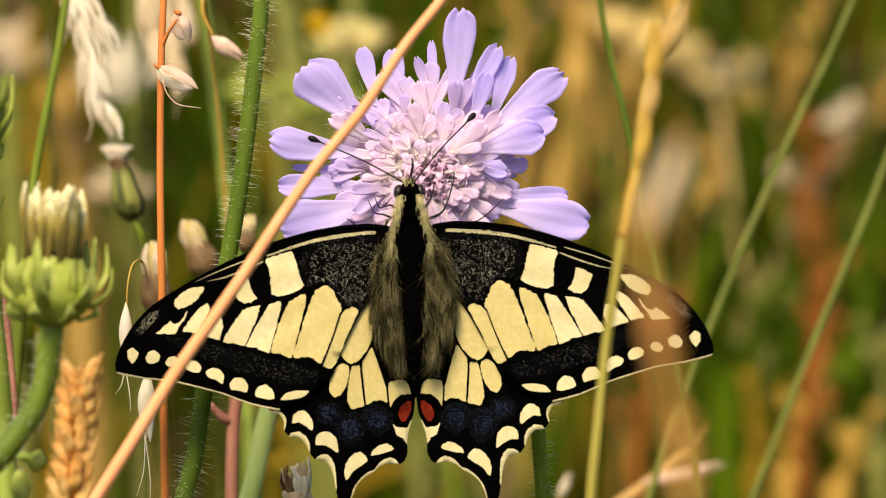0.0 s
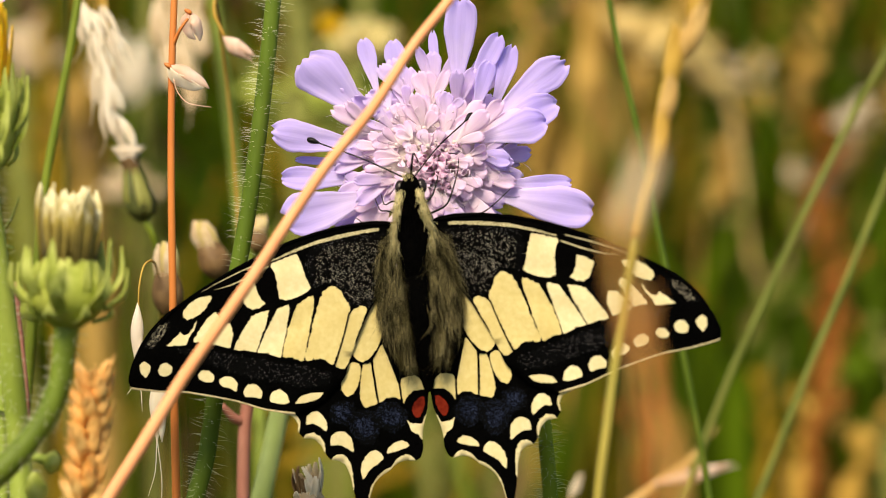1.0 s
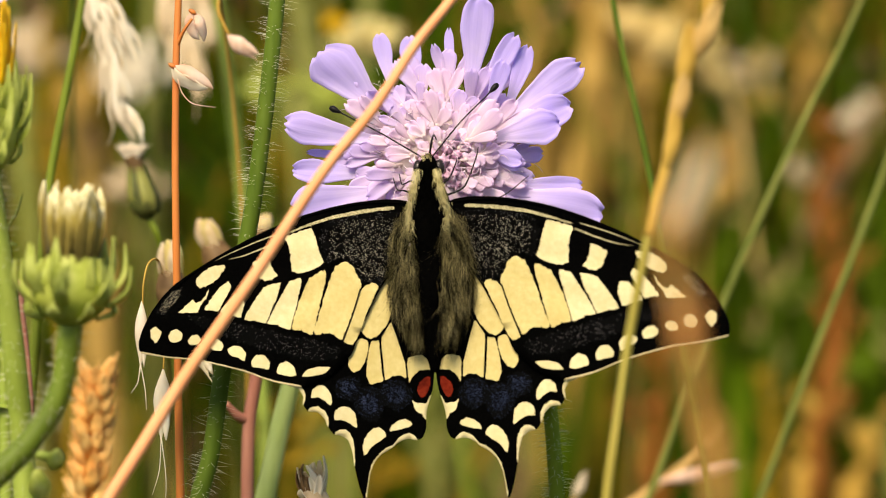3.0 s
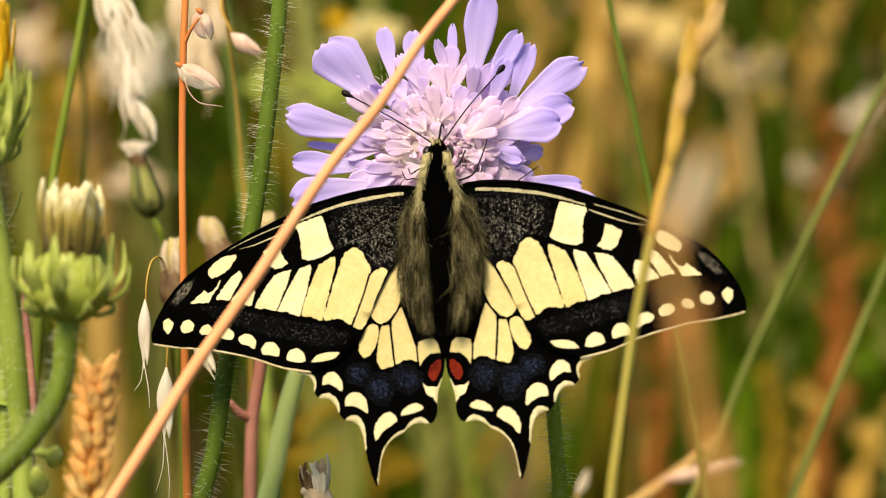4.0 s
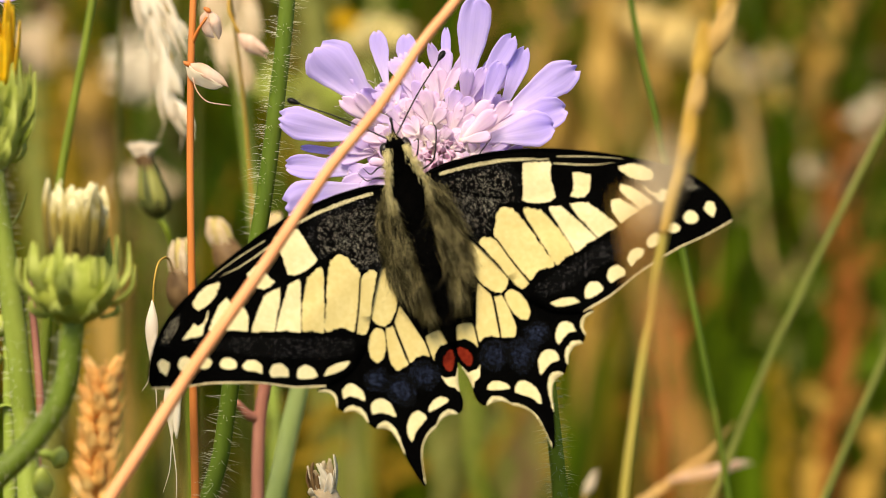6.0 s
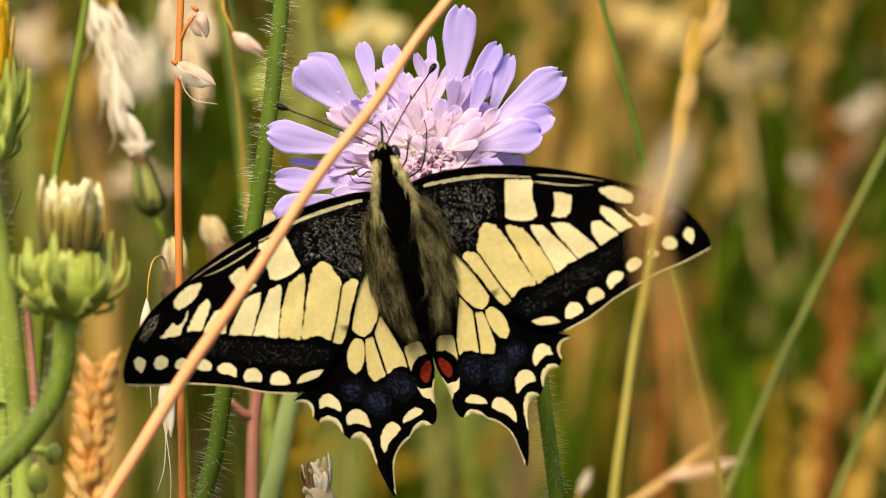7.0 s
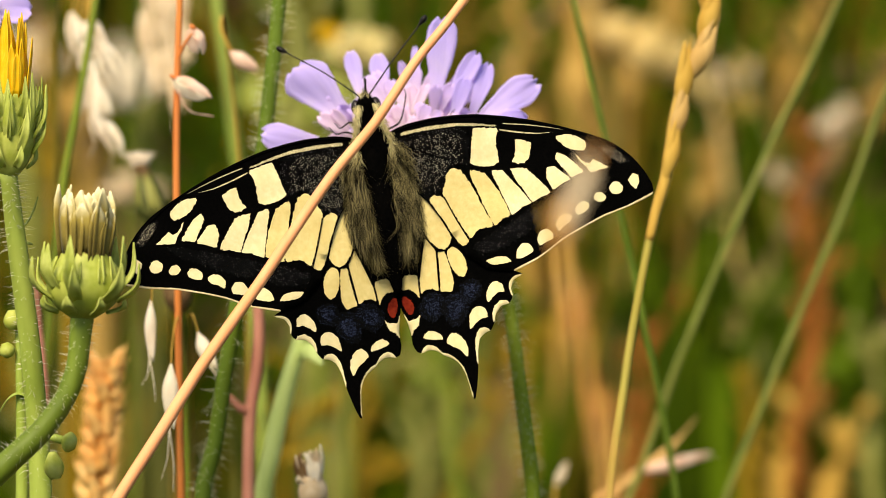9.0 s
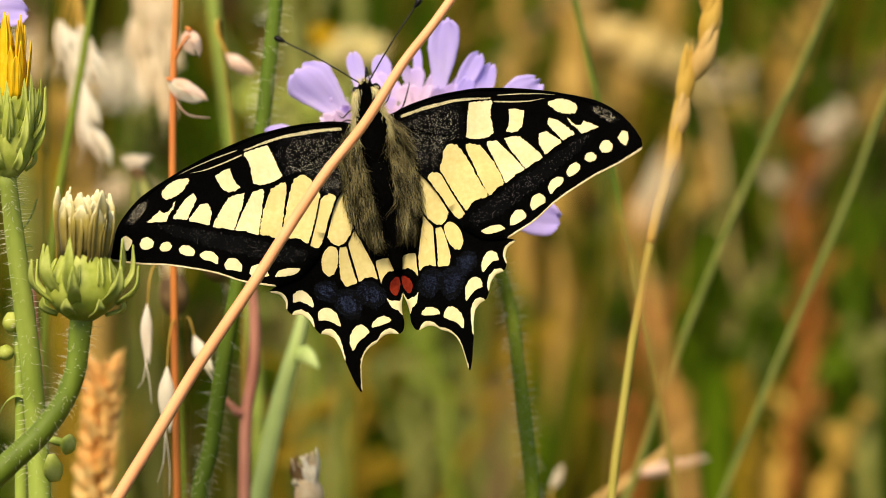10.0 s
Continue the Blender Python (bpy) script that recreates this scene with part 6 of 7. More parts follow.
    back_stalk("ochre dry grass stalk in the meadow", "dry grass", [(102.6, 265.0, -22.4), (101.9, 265.0, -40.6), (101.3, 265.0, -62.8)], [1.4, 2.4, 2.0], OLIVE_STEM)
    back_stalk("tan dry grass stalk in the meadow", "dry grass", [(18.0, 300.0, -34.6), (17.3, 300.0, -48.3), (16.7, 300.0, -66.2)], [1.2, 2.2, 1.8], BROWN)
    back_stalk("tan dry grass stalk in the meadow", "dry grass", [(-1.8, 265.0, -25.0), (-2.7, 265.0, -40.6), (-3.1, 265.0, -62.8)], [1.2, 2.2, 1.8], OLIVE_STEM)
    back_stalk("ochre dry grass stalk in the meadow", "dry grass", [(-24.7, 130.0, -19.7), (-25.7, 130.0, -32.1), (-26.1, 130.0, -49.7)], [0.5, 0.6, 0.6], OCHRE)
    back_stalk("brownish dock stem in the meadow", "dry stalk", [(87.4, 290.0, 28.6), (88.3, 290.0, 14.6), (88.8, 290.0, -0.2), (90.1, 290.0, -14.9), (89.9, 290.0, -60.4)], [0.9, 1.6, 1.6, 1.4, 1.2, 1.2], RUST)
    back_stalk("light green grass stalk in the meadow", "grass", [(105.9, 300.0, 8.1), (104.5, 300.0, -8.5), (101.8, 300.0, -25.0), (99.0, 300.0, -41.5), (97.4, 300.0, -58.2)], [1.6, 2.2, 2.6, 2.6, 2.2], BLADE)
    back_stalk("low golden grass ear in the meadow", "grass ear", [(94.8, 260.0, -44.9), (91.9, 260.0, -50.0), (89.9, 260.0, -55.1), (89.0, 260.0, -62.8)], [1.2, 2.5, 2.5, 1.2], DRY)
    back_stalk("tan leaning dry grass stalk", "dry grass", [(110.0, 300.0, 44.0), (98.0, 300.0, 26.0), (86.0, 300.0, 4.0), (78.0, 300.0, -20.0), (72.0, 300.0, -60.0)], [1.0, 1.8, 1.8, 1.4, 1.2], BROWN)
    back_stalk("tan leaning dry grass stalk", "dry grass", [(28.0, 260.0, -18.0), (20.0, 260.0, -30.0), (10.0, 260.0, -44.0), (2.0, 260.0, -62.0)], [0.8, 1.3, 1.3, 1.1], OCHRE)
    for px, top, lean, w, mat, label in ((40, 52, 12, 360, GOLD, "golden drooping grass ear in the meadow"), (56, 60, -10, 420, OCHRE, "ochre grass ear in the meadow"), (66, 44, 14, 340, GOLD, "golden drooping grass ear in the meadow"),
                                         (74, 66, 18, 460, GOLD, "golden drooping grass ear in the meadow"), (30, 62, -14, 450, DRY, "tan grass ear in the meadow"), (50, 70, 12, 330, GOLD, "golden drooping grass ear in the meadow"), (90, 72, 12, 350, GOLD, "golden drooping grass ear in the meadow"), (104, 66, -12, 400, DRY, "tan grass ear in the meadow"), (2, 76, 9, 400, GOLD, "golden drooping grass ear in the meadow"), (12, 66, -8, 430, OCHRE, "ochre grass ear in the meadow"), (20, 74, 10, 380, DRY, "tan grass ear in the meadow"), (82, 58, -9, 420, OCHRE, "ochre grass ear in the meadow"), (108, 50, 10, 360, DRY, "tan grass ear in the meadow"), (28, 44, 7, 400, GOLD, "golden drooping grass ear in the meadow"), (62, 78, 8, 480, OCHRE, "ochre drooping grass ear in the meadow")):
        s = thing("meadow_ear", label, "grass ear", "grass ears behind")
        tip = back((px + lean, w, top))
        neck = back((px, w, top - 34))
        stalk(s, "stem", [tip, tip.lerp(neck, 0.5) + Vector((lean * 0.2, 0, 3)), neck, neck + Vector((-lean * 0.2, 0, -80)), neck + Vector((-lean * 0.3, 0, -160))], [0.4, 0.6, 0.8, 0.9, 1.0], mat, (4, 4), sides=6)
        line = spline([neck, tip.lerp(neck, 0.5) + Vector((lean * 0.2, 0, 3)), tip], 8)
        for k in range(16):
            p = line[int(k / 16 * (len(line) - 1))]
            o = Vector((rnd.uniform(-1, 1), rnd.uniform(-1, 1), 0.2)) * 8
            husk(s, "spikelet", p, p + o + Vector((lean * 0.4, 0, 11)), 6.5, mat, (), 0.7)
    for x0, x1, y, count, mats, label in ((66, 74, 400, 6, (FAR_GREEN,), "clump of tall dark green grass blades"), (77, 87, 410, 7, (FAR_GREEN, FAR_GREEN, FAR_OLIVE), "clump of tall dark green grass blades"), (26, 76, 330, 12, (FAR_GREEN, BLADE, FAR_GREEN), "clump of broad dark green grass blades"), (44, 100, 400, 18, (FAR_GREEN, FAR_GREEN, BLADE), "clump of broad dark green grass blades"),
                                          (-80, -20, 430, 9, (BLADE, OLIVE_STEM), "clump of soft olive green grass blades"), (-10, 26, 400, 7, (FAR_GREEN, BLADE), "clump of deep green grass blades"), (72, 118, 370, 22, (FAR_GREEN, FAR_GREEN, FAR_GREEN, FAR_OLIVE), "clump of high dark green grass blades"), (70, 116, 310, 16, (FAR_GREEN, FAR_GREEN, FAR_GREEN, BLADE), "clump of high dark green grass blades"), (54, 76, 285, 9, (FAR_GREEN, FAR_GREEN, BLADE), "clump of broad dark green grass blades"), (8, 44, 330, 6, (OLIVE_STEM, LEAN_GREEN), "clump of olive green grass blades")):
        s = thing("grass_clump", label, "grass", "grass clumps behind")
        for k in range(count):
            x = wide * (x0 + (x1 - x0) * (k + rnd.uniform(0.2, 0.8)) / count)
            yy = (y + DIST) * wide - DIST + rnd.uniform(-30, 60)
            gz = (-HEIGHT + yy * SP) / CP
            top = rnd.uniform(-30, 110) if "tall" in label else rnd.uniform(-40, 50) if "high" in label else rnd.uniform(-70, 32)
            bend = rnd.gauss(0, 30)
            bm = bmesh.new()
            blade(bm, spline([(x * 1.05 + bend * 0.2, yy, gz), (x, yy, gz * 0.4), (x + bend * 0.3, yy - 4, top * 0.2 - 30), (x + bend, yy - 10, top)], 5), [6, 8, 10, 8, 5, 0.7], (1, rnd.uniform(-0.6, 0.6), 0), 0.3, 0.3)
            part("blade", bm, mats[k % len(mats)], s)
    for tip, w, size, label in (([(88.0, 330.0, 19.9)][0], TAN, 6, "pale tan seed head in the meadow"), ([(103.0, 330.0, 33.5)][0], GREY_HUSK, 8, "pale cream seed head in the meadow"), ([(106.5, 340.0, 34.8)][0], GREY_HUSK, 8, "pale cream seed head in the meadow"),
                                ([(78.8, 340.0, 44.9)][0], TAN, 8, "pale tan seed head in the meadow"), ([(67.0, 340.0, 46.0)][0], GREY_HUSK, 8, "pale cream seed head in the meadow"), ([(-13.4, 170.0, 40.3)][0], OLIVE_TOP, 9, "soft yellow flower head in the meadow"), ([(-19.4, 160.0, 42.3)][0], YELLOW, 4, "soft yellow flower head in the meadow"), ([(115.0, 330.0, -21.7)][0], PINK_HUSK, 10, "pinkish seed head in the meadow"),
                                ([(115.0, 330.0, -37.5)][0], PINK_HUSK, 9, "pinkish seed head in the meadow"), ([(-18.0, 130.0, 27.5)][0], BUD_GREEN, 9, "soft green bud in the meadow"), ([(-31.6, 160.0, 30.2)][0], BUD_GREEN, 7, "soft green bud in the meadow"),
                                ([(-65.9, 260.0, 15.4)][0], TAN, 9, "pale tan seed head in the meadow"), ([(-72.7, 300.0, 43.8)][0], HUSK, 14, "cream seed head in the meadow"), ([(-92.7, 280.0, 46.2)][0], TAN, 12, "pale tan seed head in the meadow")):
        s = thing("seed_head", label, "seed head", "seed heads behind")
        tip, size = back(tip), size * wide
        for k in range(24):
            o = Vector((rnd.gauss(0, 1), rnd.gauss(0, 1), rnd.gauss(0, 1))).normalized()
            reach = Vector((o.x * rnd.uniform(0.3, 1.0), o.y * 0.5, o.z * rnd.uniform(0.3, 0.8))) * size
            husk(s, "scale", tip + reach * 0.2 - Vector((0, 0, size * 0.3)), tip + reach, size * rnd.uniform(0.22, 0.4), w, (), 0.7)
        stalk(s, "stem", [tip - Vector((0, 0, size * 0.4)), tip - Vector((1, 0, 40)), tip - Vector((3, -4, 110))], [0.7, 0.8, 1.0], MID_STEM, (3, 3), sides=6)


def build_meadow(name, label, mats, count, near, far, height, width, seed, around=False, tilt=0.34):
    """Countless blades and stalks, one mesh; around: the whole field but for a clearing at the flower."""
    rnd = random.Random(seed)
    verts, faces, index = [], [], []
    for _ in range(count):
        if around:
            a, r = rnd.uniform(0, 6.2832), near + (far - near) * rnd.random() ** 0.75
            x, y = r * math.cos(a), r * math.sin(a) - DIST * 0.5
            if abs(x) < 60 + max(0, y + DIST) * 0.46 and -DIST - 250 < y < 1300:
                continue
        else:
            y = near + (far - near) * rnd.random() ** 1.7
            half = 90 + (y + DIST) * 0.30
            x = rnd.uniform(-half, half)
        gz = (-HEIGHT + y * SP) / CP
        h = height * rnd.uniform(0.65, 1.25)
        lean, back = rnd.gauss(0, tilt) * h, rnd.gauss(0, 0.08) * h
        if around:
            lean = min(abs(lean), 0.4 * h) * (1 if x > 0 else -1)
        w = width * rnd.uniform(0.6, 1.5)
        turn = rnd.uniform(-0.9, 0.9)
        c, d = math.cos(turn), math.sin(turn)
        idx = rnd.randrange(len(mats))
        k = len(verts)
        for i in range(6):
            s = i / 5
            px, py, pz = x + lean * s ** 1.8, y + back * s ** 1.5, gz + h * s
            ww = w * (1 - 0.75 * s ** 2.2)
            verts += [(px - c * ww, py - d * ww, pz), (px - d * ww * 0.5, py + c * ww * 0.5, pz), (px + c * ww, py + d * ww, pz)]
            if i:
                b = k + i * 3
                faces += [(b - 3, b - 2, b + 1, b), (b - 2, b - 1, b + 2, b + 1)]
                index += [idx, idx]
    me = bpy.data.meshes.new(name)
    me.from_pydata([(p[0] / 1000, p[1] / 1000, p[2] / 1000) for p in verts], [], faces)
    me.polygons.foreach_set("material_index", index)
    me.polygons.foreach_set("use_smooth", [True] * len(faces))
    for m in mats:
        me.materials.append(m)
    ob = new(name, me)
    ob.matrix_world = VIEW
    tagged(ob, label, "grass", kind="stuff")


# ---- build ----
build_ground()
butterfly, wings, feelers = build_butterfly()
flower, flower_stem = build_flower()
straw = build_straw()
hairy_stem = build_hairy_stem()
dock = build_orange_stalk()
bud_plant = build_bud_plant()
yellow_plant = build_yellow_plant()
ripe_ear = build_ripe_ear()
build_brown_bud()
build_tan_buds()
oats = build_oats()
build_side_stems()
right = build_right_stalks()
build_backdrop_plants()
second, _ = scabious("lilac scabious flower at the edge, mostly out of sight", 9, [(1.3, 6.0, -2.2), (2.9, 10.0, -11.0), (3.7, 12.0, -46.3), (4.0, 20.0, -164.0), (4.4, 40.0, -436.1), (4.4, 50.0, -517.0)],
                  [(Vector((math.cos(a) * 6, 0, math.sin(a) * 6)), Vector((math.cos(a) * 15, -1, math.sin(a) * 15)), 4.2) for a in [0.55 * k for k in range(11)]], 0.8)
second.matrix_world = VIEW @ Matrix.Translation(Vector([(-69.4, 4.0, 33.9)][0]) / 1000)
build_meadow("green_meadow_grass", "dense green meadow grass", [BLADE, FAR_GREEN, BLADE, FAR_OLIVE], 3200, 800, 3800, 600, 4.2, 81)
build_meadow("surrounding_meadow", "wide field of green and dry meadow grass", [BLADE, FAR_GREEN, BLADE, FAR_GREEN, BLADE, FAR_GREEN, FAR_OLIVE, OCHRE], 34000, 350, 6500, 520, 4.0, 84, True, 0.24)
build_meadow("low_meadow_grass", "short green grass under the taller plants", [BLADE, FAR_GREEN, BLADE, FAR_OLIVE], 3600, -330, 860, 170, 2.6, 86, False, 0.3)
build_meadow("deep_meadow_grass", "dense deep green grass further back", [FAR_GREEN, FAR_OLIVE, BLADE], 1300, 850, 2400, 640, 6, 83)
build_meadow("mingled_meadow_grass", "thin leaning green and dry grass stems", [BLADE, LEAN_GREEN, OCHRE, BLADE, FAR_GREEN, FAR_OLIVE, FAR_GREEN], 300, 620, 1000, 520, 2.8, 85, False, 0.36)
build_meadow("dry_meadow_grass", "dense dry ochre meadow grass", [FAR_OLIVE, FAR_GREEN, BROWN, OCHRE, BLADE, FAR_GREEN], 1700, 700, 3600, 640, 4.0, 82)


# ---- what moves ----
FLOWER_ROWS = [
    (0, -0.80, 11.69, -0.26),
    (0.5, -0.80, 15.61, 0.78),
    (1, -1.92, 13.03, -1.14),
    (1.5, 0.92, 13.14, -0.00),
    (2, -1.78, 12.81, -0.32),
    (2.5, -0.03, 12.38, -1.48),
    (2.7, -0.92, 13.27, 0.46),
    (3.8, -0.79, 12.84, 1.47),
    (4, -1.24, 13.54, 2.42),
    (4.5, -0.85, 14.69, 2.97),
    (5, -2.23, 12.77, 0.57),
    (5.5, -1.05, 14.61, 2.04),
    (5.7, -1.80, 13.59, 2.72),
    (6.8, -4.17, 12.59, 1.20),
    (7, -3.82, 11.67, 1.00),
    (7.5, 0.62, 13.29, 1.42),
    (8, -4.31, 14.99, 2.32),
    (8.5, -1.87, 13.64, 0.39),
    (9, -4.08, 13.09, 1.28),
    (9.5, -3.24, 14.22, 0.68),
    (10, -3.14, 13.41, 1.02),
]


def sway(ob, pivot, rows):
    """Shifts across and up and a turn in degrees about a pivot, as the wind does."""
    p = Matrix.Translation(Vector(pivot) / 1000)
    walk(ob, [(t, VIEW @ Matrix.Translation((dx / 1000, 0, dz / 1000)) @ p @ pose(0, 0, 0, 0, a, 0) @ p.inverted()) for t, dx, dz, a in rows])


def motions():
    walk(butterfly, [(t, VIEW @ pose(u / 1000, w / 1000, v / 1000, rx, ry, rz)) for t, u, w, v, rx, ry, rz, *_ in BUTTERFLY_ROWS])
    for ob, s, hind in wings:
        walk(ob, [(r[0], pose(s * HINGE / 1000, 0, 0, 0, -s * r[9 + hind], -s * r[7 + (s > 0)])) for r in BUTTERFLY_ROWS])
    for (ob, foot), rows in zip(feelers, ([(0, -14.8, -2.9), (0.5, 3.8, -3.4), (1, -7.4, -5.1), (1.5, -10.8, -2.0), (2, -7.9, -0.7), (2.5, -0.3, -2.8), (4, 3.8, 1.0), (4.5, -2.1, 3.4), (5, -27.0, 2.9), (5.5, 1.1, 8.4), (7, -4.3, 3.5), (7.5, 6.0, 5.3), (8, 0.7, 3.7), (8.5, 10.0, 2.8), (9, -9.3, 12.4), (9.5, 10.9, 7.4), (10, 9.7, 9.2)], [(0, -27.0, 0.0), (0.5, -30.8, -6.8), (1, -41.6, -6.8), (1.5, -26.5, -1.5), (2, -32.2, -4.9), (2.5, -30.0, -2.3), (4, -6.6, -0.2), (4.5, -6.9, 1.3), (5, -30.9, 6.1), (5.5, -3.5, 6.2), (7, -27.5, 0.1), (7.5, -4.9, 3.3), (8, -11.7, -0.6), (8.5, -9.6, -2.7), (9, 13.7, 8.3), (9.5, 11.5, 2.9), (10, 18.6, 5.3)])):
        hold = Matrix.Translation(foot)
        walk(ob, [(t, hold @ pose(0, 0, 0, rx, ry, 0) @ hold.inverted()) for t, rx, ry in rows])
    walk(flower, [(t, VIEW @ pose(u / 1000, 0.010, v / 1000, 0, a, 0)) for t, u, v, a in FLOWER_ROWS])
    foot = Matrix.Translation((0.0014, 0.006, -0.0022))
    walk(flower_stem, [(t, foot @ pose(0, 0, 0, 0, a, 0) @ foot.inverted()) for t, a in [(0, 1.4), (0.5, 0.9), (1, 1.7), (1.5, 3.1), (2, 0.8), (2.5, 3.5), (2.7, 0.8), (3.8, 0.1), (4, -1.5), (4.5, -1.5), (5, -0.4), (5.5, -0.1), (5.7, -2.3), (6.8, -3.1), (7, -2.6), (7.5, 1.1), (8, -4.1), (8.5, -0.0), (9, -2.9), (9.5, -1.4), (10, -2.1)]])
    sway(straw, (-18.2, -24, 0.1), [(0, -0.4, 0.0, -0.18), (0.5, -1.6, 0.0, -0.66), (1, -0.6, 0.0, -0.53), (1.5, -0.5, 0.0, -0.31), (2, 0.9, 0.0, 0.09), (2.5, 0.4, 0.0, 0.09), (2.7, -0.4, 0.0, -0.31), (3.8, -1.1, 0.0, -0.48), (4, -0.7, 0.0, -0.44), (4.5, 0.0, 0.0, -0.00), (5, -0.9, 0.0, -0.35), (5.5, -0.4, 0.0, -0.04), (5.7, -1.0, 0.0, 0.09), (6.8, -1.9, 0.0, -0.71), (7, -1.4, 0.0, -0.57), (7.5, -1.5, 0.0, -0.48), (8, -0.8, 0.0, -0.97), (8.5, -1.3, 0.0, -0.84), (9, 0.1, 0.0, -0.13), (9.5, -1.1, 0.0, -1.06), (10, -0.5, 0.0, -1.15)])
    for ob in oats:
        sway(ob, (-56.0, 91, 19.0), [(0, 3.5, 1.3, -0.00), (0.5, -0.0, 0.2, -0.00), (1, 3.8, -0.7, -0.00), (1.5, -1.7, -0.7, -0.00), (2, -4.3, 2.1, -0.00), (2.5, 1.0, 0.7, -0.00), (4, 5.7, 0.8, -0.00), (4.5, 4.9, 1.2, -0.00), (5, 7.9, 0.8, -0.00), (5.5, 12.6, 2.0, -0.00), (7, 3.8, -1.0, -0.00), (7.5, 4.9, 0.6, -0.00), (8, 1.4, 0.8, -0.00), (8.5, 2.3, 1.2, -0.00), (9, 0.0, 0.0, -0.00), (9.5, 1.6, -1.3, -0.00), (10, -1.2, -0.9, -0.00)])
    sway(right["thin"], (22.6, 62, 40.1), [(0, 2.81, 0.0, 0.08), (0.5, 1.93, 0.0, -0.01), (1, 2.53, 0.0, 0.01), (1.5, 3.14, 0.0, 0.53), (2, 0.61, 0.0, -0.52), (2.5, 2.81, 0.0, 0.32), (4, 1.39, 0.0, 0.22), (4.5, 2.82, 0.0, 0.33), (5, 5.0, 0.0, 0.84), (5.5, 5.01, 0.0, 1.1), (7, -0.06, 0.0, -2.24), (7.5, 5.57, 0.0, 0.97), (8, 0.99, 0.0, -0.16), (8.5, 3.06, 0.0, -0.3), (9, 0.21, 0.0, -0.39), (9.5, 1.35, 0.0, -0.28), (10, 1.2, 0.0, -0.4)])
    sway(right["ra"], (65.9, 105, 31.3), [(0, -0.21, 0.0, -1.26), (0.5, 0.01, 0.0, -0.38), (1, 7.06, 0.0, 1.31), (1.5, 3.53, 0.0, 0.57), (2, -0.04, 0.0, -0.64), (2.5, -4.96, 0.0, -1.13), (4, 8.5, 0.0, 1.66), (4.5, 5.42, 0.0, 0.68), (5, 8.57, 0.0, 2.12), (5.5, 9.59, 0.0, 2.2), (7, 14.36, 0.0, 2.38), (7.5, 6.16, 0.0, 1.63), (8, 2.88, 0.0, 0.66), (8.5, -0.42, 0.0, -1.06), (9, -0.7, 0.0, -0.85), (9.5, -3.77, 0.0, -2.38), (10, -1.62, 0.0, -1.45)])
    sway(right["rb"], (79.4, 105, 26.4), [(0, 1.39, 0.0, -0.19), (0.5, 3.5, 0.0, -0.31), (1, 0.74, 0.0, 0.12), (1.5, 11.45, 0.0, 1.01), (2, 11.3, 0.0, 0.89), (2.5, -2.72, 0.0, -1.31), (4, 5.33, 0.0, 0.08), (4.5, 7.6, 0.0, 0.9), (5, 10.29, 0.0, 0.84), (5.5, 10.09, 0.0, 1.11), (7, 15.45, 0.0, 2.69), (7.5, 6.39, 0.0, -0.28), (8, -0.49, 0.0, -0.25), (8.5, -0.69, 0.0, -0.22), (9, 0.52, 0.0, 0.34), (9.5, -2.29, 0.0, -0.58), (10, 1.3, 0.0, 1.01)])
    sway(right["ear"], (27.7, -45, 0.6), [(0, -4.72, 0.0, -2.25), (0.5, -4.36, 0.0, -1.28), (1, -4.41, 0.0, -0.67), (1.5, -3.32, 0.0, -0.77), (2, -3.39, 0.0, -0.37), (2.5, -3.61, 0.0, 0.01), (4, -3.61, 0.0, -0.24), (4.5, -3.5, 0.0, -0.01), (5, -3.43, 0.0, 0.07), (5.5, -2.83, 0.0, -0.45), (7, -3.39, 0.0, -0.21), (7.5, -2.85, 0.0, -0.92), (8, -2.16, 0.0, -1.11), (8.5, -2.3, 0.0, -1.18), (9, -0.13, 0.0, -0.13), (9.5, 0.32, 0.0, -0.17), (10, 0.51, 0.0, -0.15)])
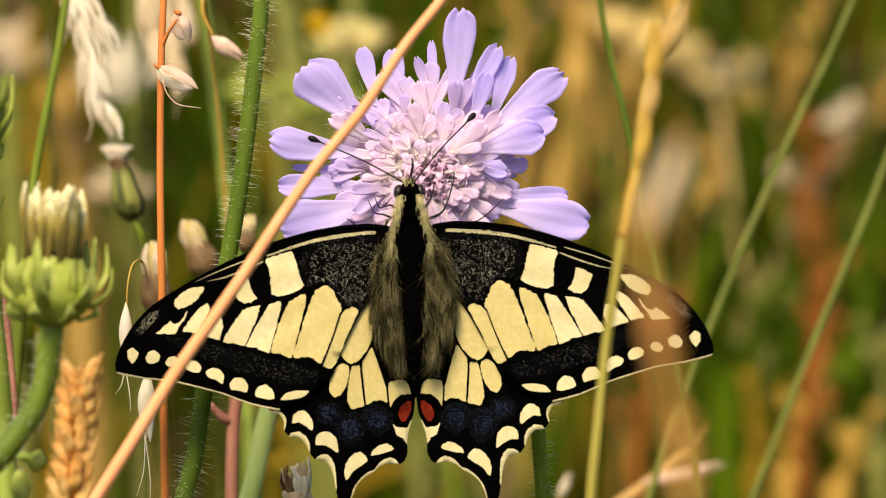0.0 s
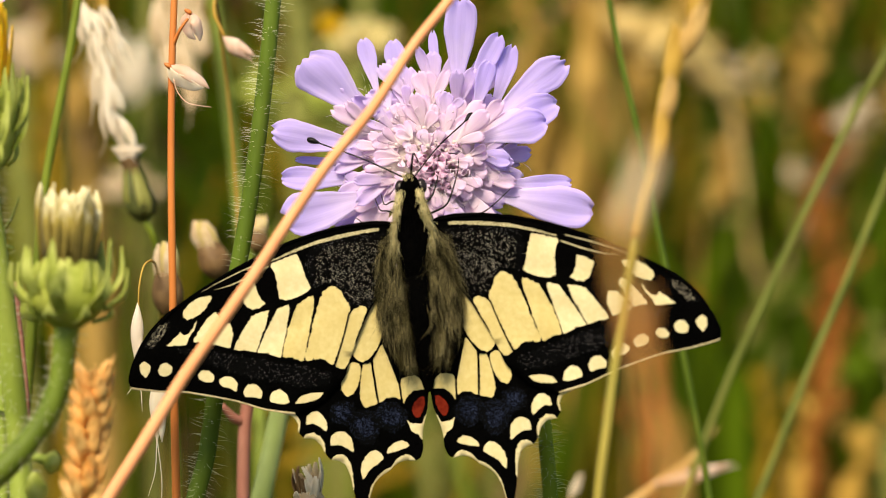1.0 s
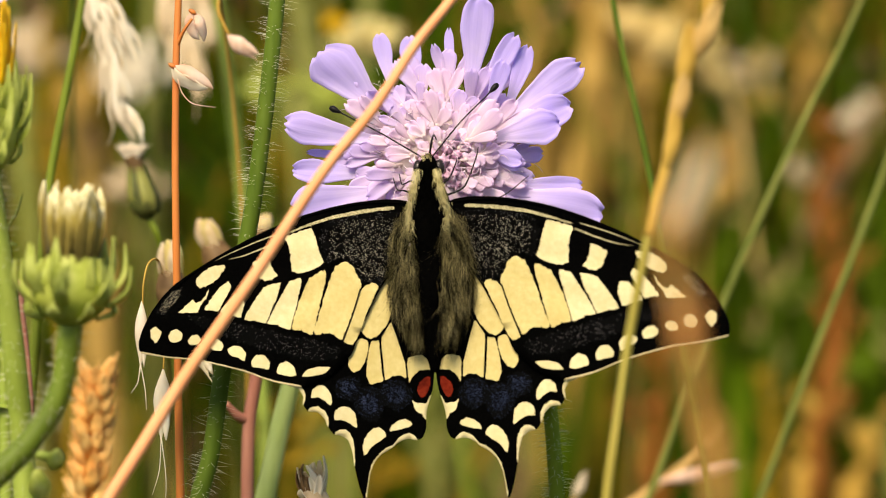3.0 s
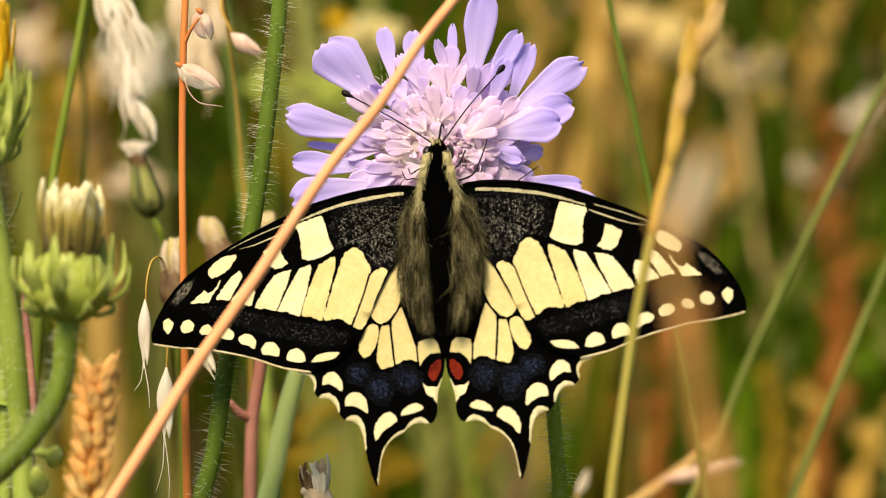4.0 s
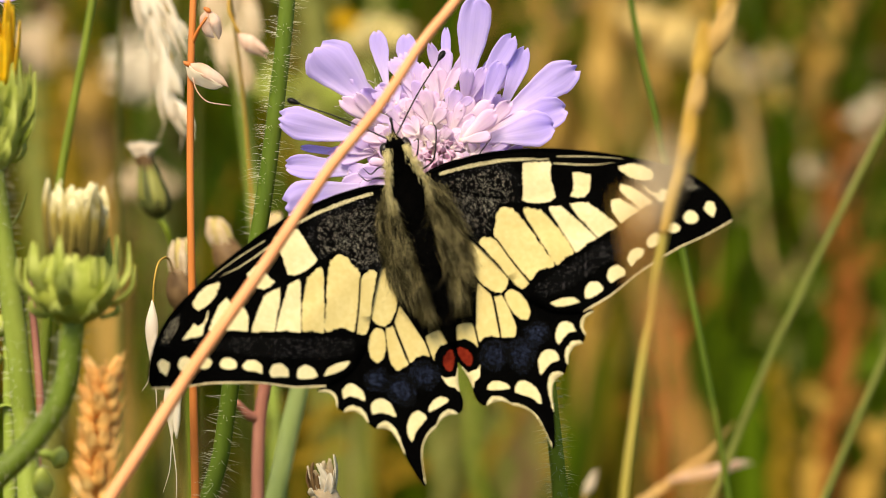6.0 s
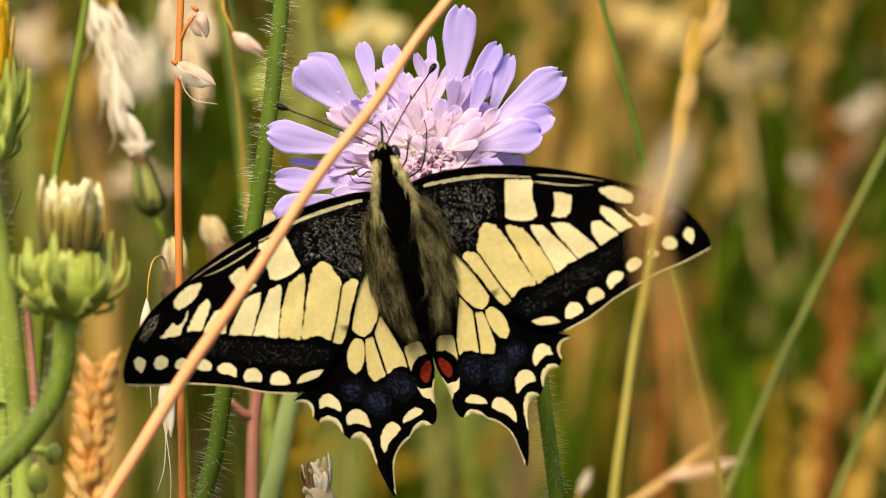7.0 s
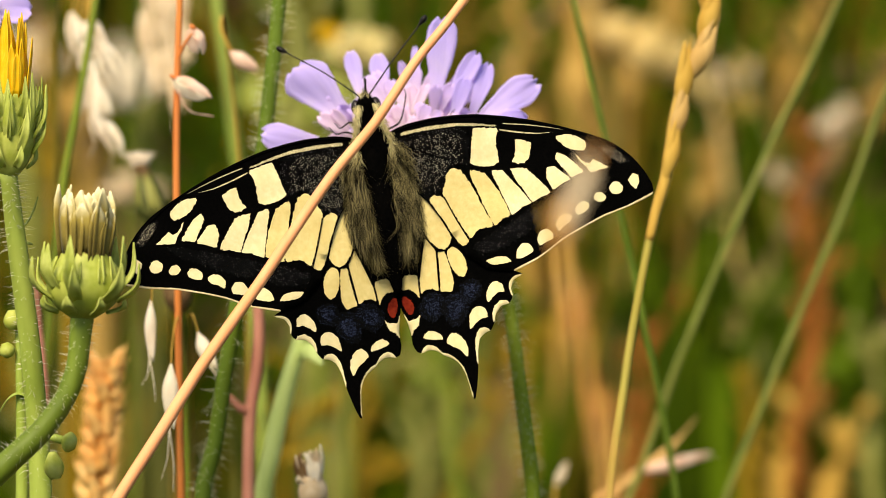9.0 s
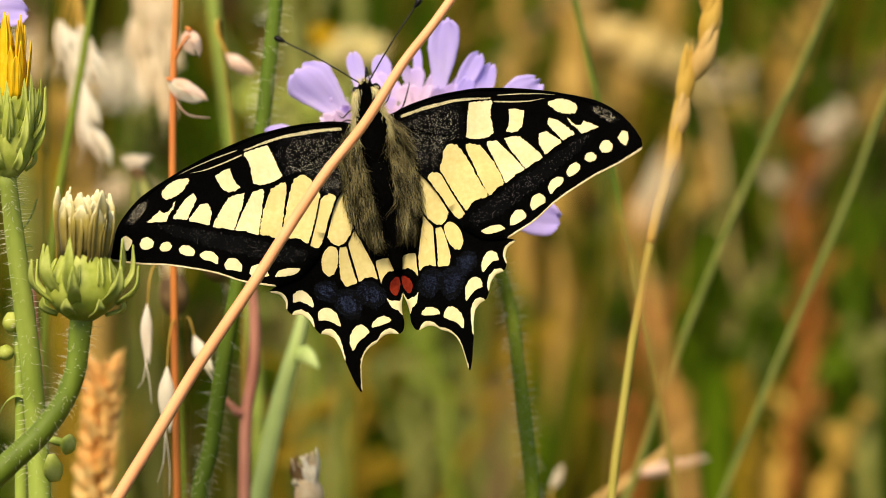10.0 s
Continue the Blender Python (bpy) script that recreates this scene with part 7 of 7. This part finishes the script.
    sway(right["near"], (9.5, -172, -0.1), [(0, 4.54, 0.29, 1.32), (0.5, 0.12, 0.36, -0.49), (1, 2.19, 0.02, -1.73), (1.5, 3.47, -0.19, 0.46), (2, 6.85, 0.02, 0.54), (2.5, 5.63, 0.08, 0.83), (4, 5.13, -0.5, 0.16), (4.5, 4.94, -0.49, 0.1), (5, 4.55, -0.49, -0.6), (5.5, 2.28, -0.02, -2.0), (7, 3.67, 0.63, -2.0), (7.5, -0.32, 0.57, 0.2), (8, 0.43, -0.07, -0.86), (8.5, 1.3, 0.41, -1.2), (9, 0.12, 0.32, -0.81), (9.5, 3.54, 0.34, -0.67), (10, 6.19, 0.83, -0.75)])
    for ob in (bud_plant, yellow_plant):
        sway(ob, (0, 0, 0), [(0, 0.1, -0.0, 0), (0.5, -0.9, 0.4, 0), (1, 0.5, -0.1, 0), (1.5, 0.0, 0.1, 0), (2, 0.5, -0.2, 0), (2.5, 0.6, -0.1, 0), (4, -0.1, 0.1, 0), (4.5, 0.0, 0.0, 0), (5, -0.3, 0.1, 0), (5.5, -0.4, -0.0, 0), (7, -0.4, 0.3, 0), (7.5, -1.1, 0.7, 0), (8, 0.1, 0.4, 0), (8.5, -0.5, 0.7, 0), (9, -0.1, 0.5, 0), (9.5, 0.0, 0.6, 0), (10, 0.3, 0.6, 0)])
    sway(ripe_ear, (0, 0, 0), [(0, 0.1, 0.1, 0), (0.5, -0.7, 0.4, 0), (1, 0.3, -0.1, 0), (1.5, 0.0, 0.1, 0), (2, 0.5, -0.2, 0), (2.5, 0.4, -0.1, 0), (4, -0.1, 0.1, 0), (4.5, 0.0, 0.0, 0), (5, -0.2, 0.1, 0), (5.5, -0.4, -0.0, 0), (7, -0.3, 0.3, 0), (7.5, -1.0, 0.6, 0), (8, 0.4, 0.5, 0), (8.5, -0.2, 0.8, 0), (9, 0.2, 0.7, 0), (9.5, 0.2, 0.6, 0), (10, 0.5, 0.6, 0)])
    sway(dock, (0, 0, 0), [(0, 0.1, 0.1, 0), (0.5, 0.2, 0.2, 0), (1, 0.0, 0.3, 0), (1.5, 0.0, -0.6, 0), (2, -0.4, -0.1, 0), (2.5, -0.3, 0.1, 0), (4, 0.5, -0.1, 0), (4.5, 0.0, 0.0, 0), (5, 0.2, 0.1, 0), (5.5, 0.7, 0.1, 0), (7, -0.3, 0.1, 0), (7.5, -0.8, 0.3, 0), (8, -0.6, 0.7, 0), (8.5, -1.0, 0.4, 0), (9, -0.8, 0.5, 0), (9.5, -0.7, 0.4, 0), (10, -0.8, 0.6, 0)])


motions()
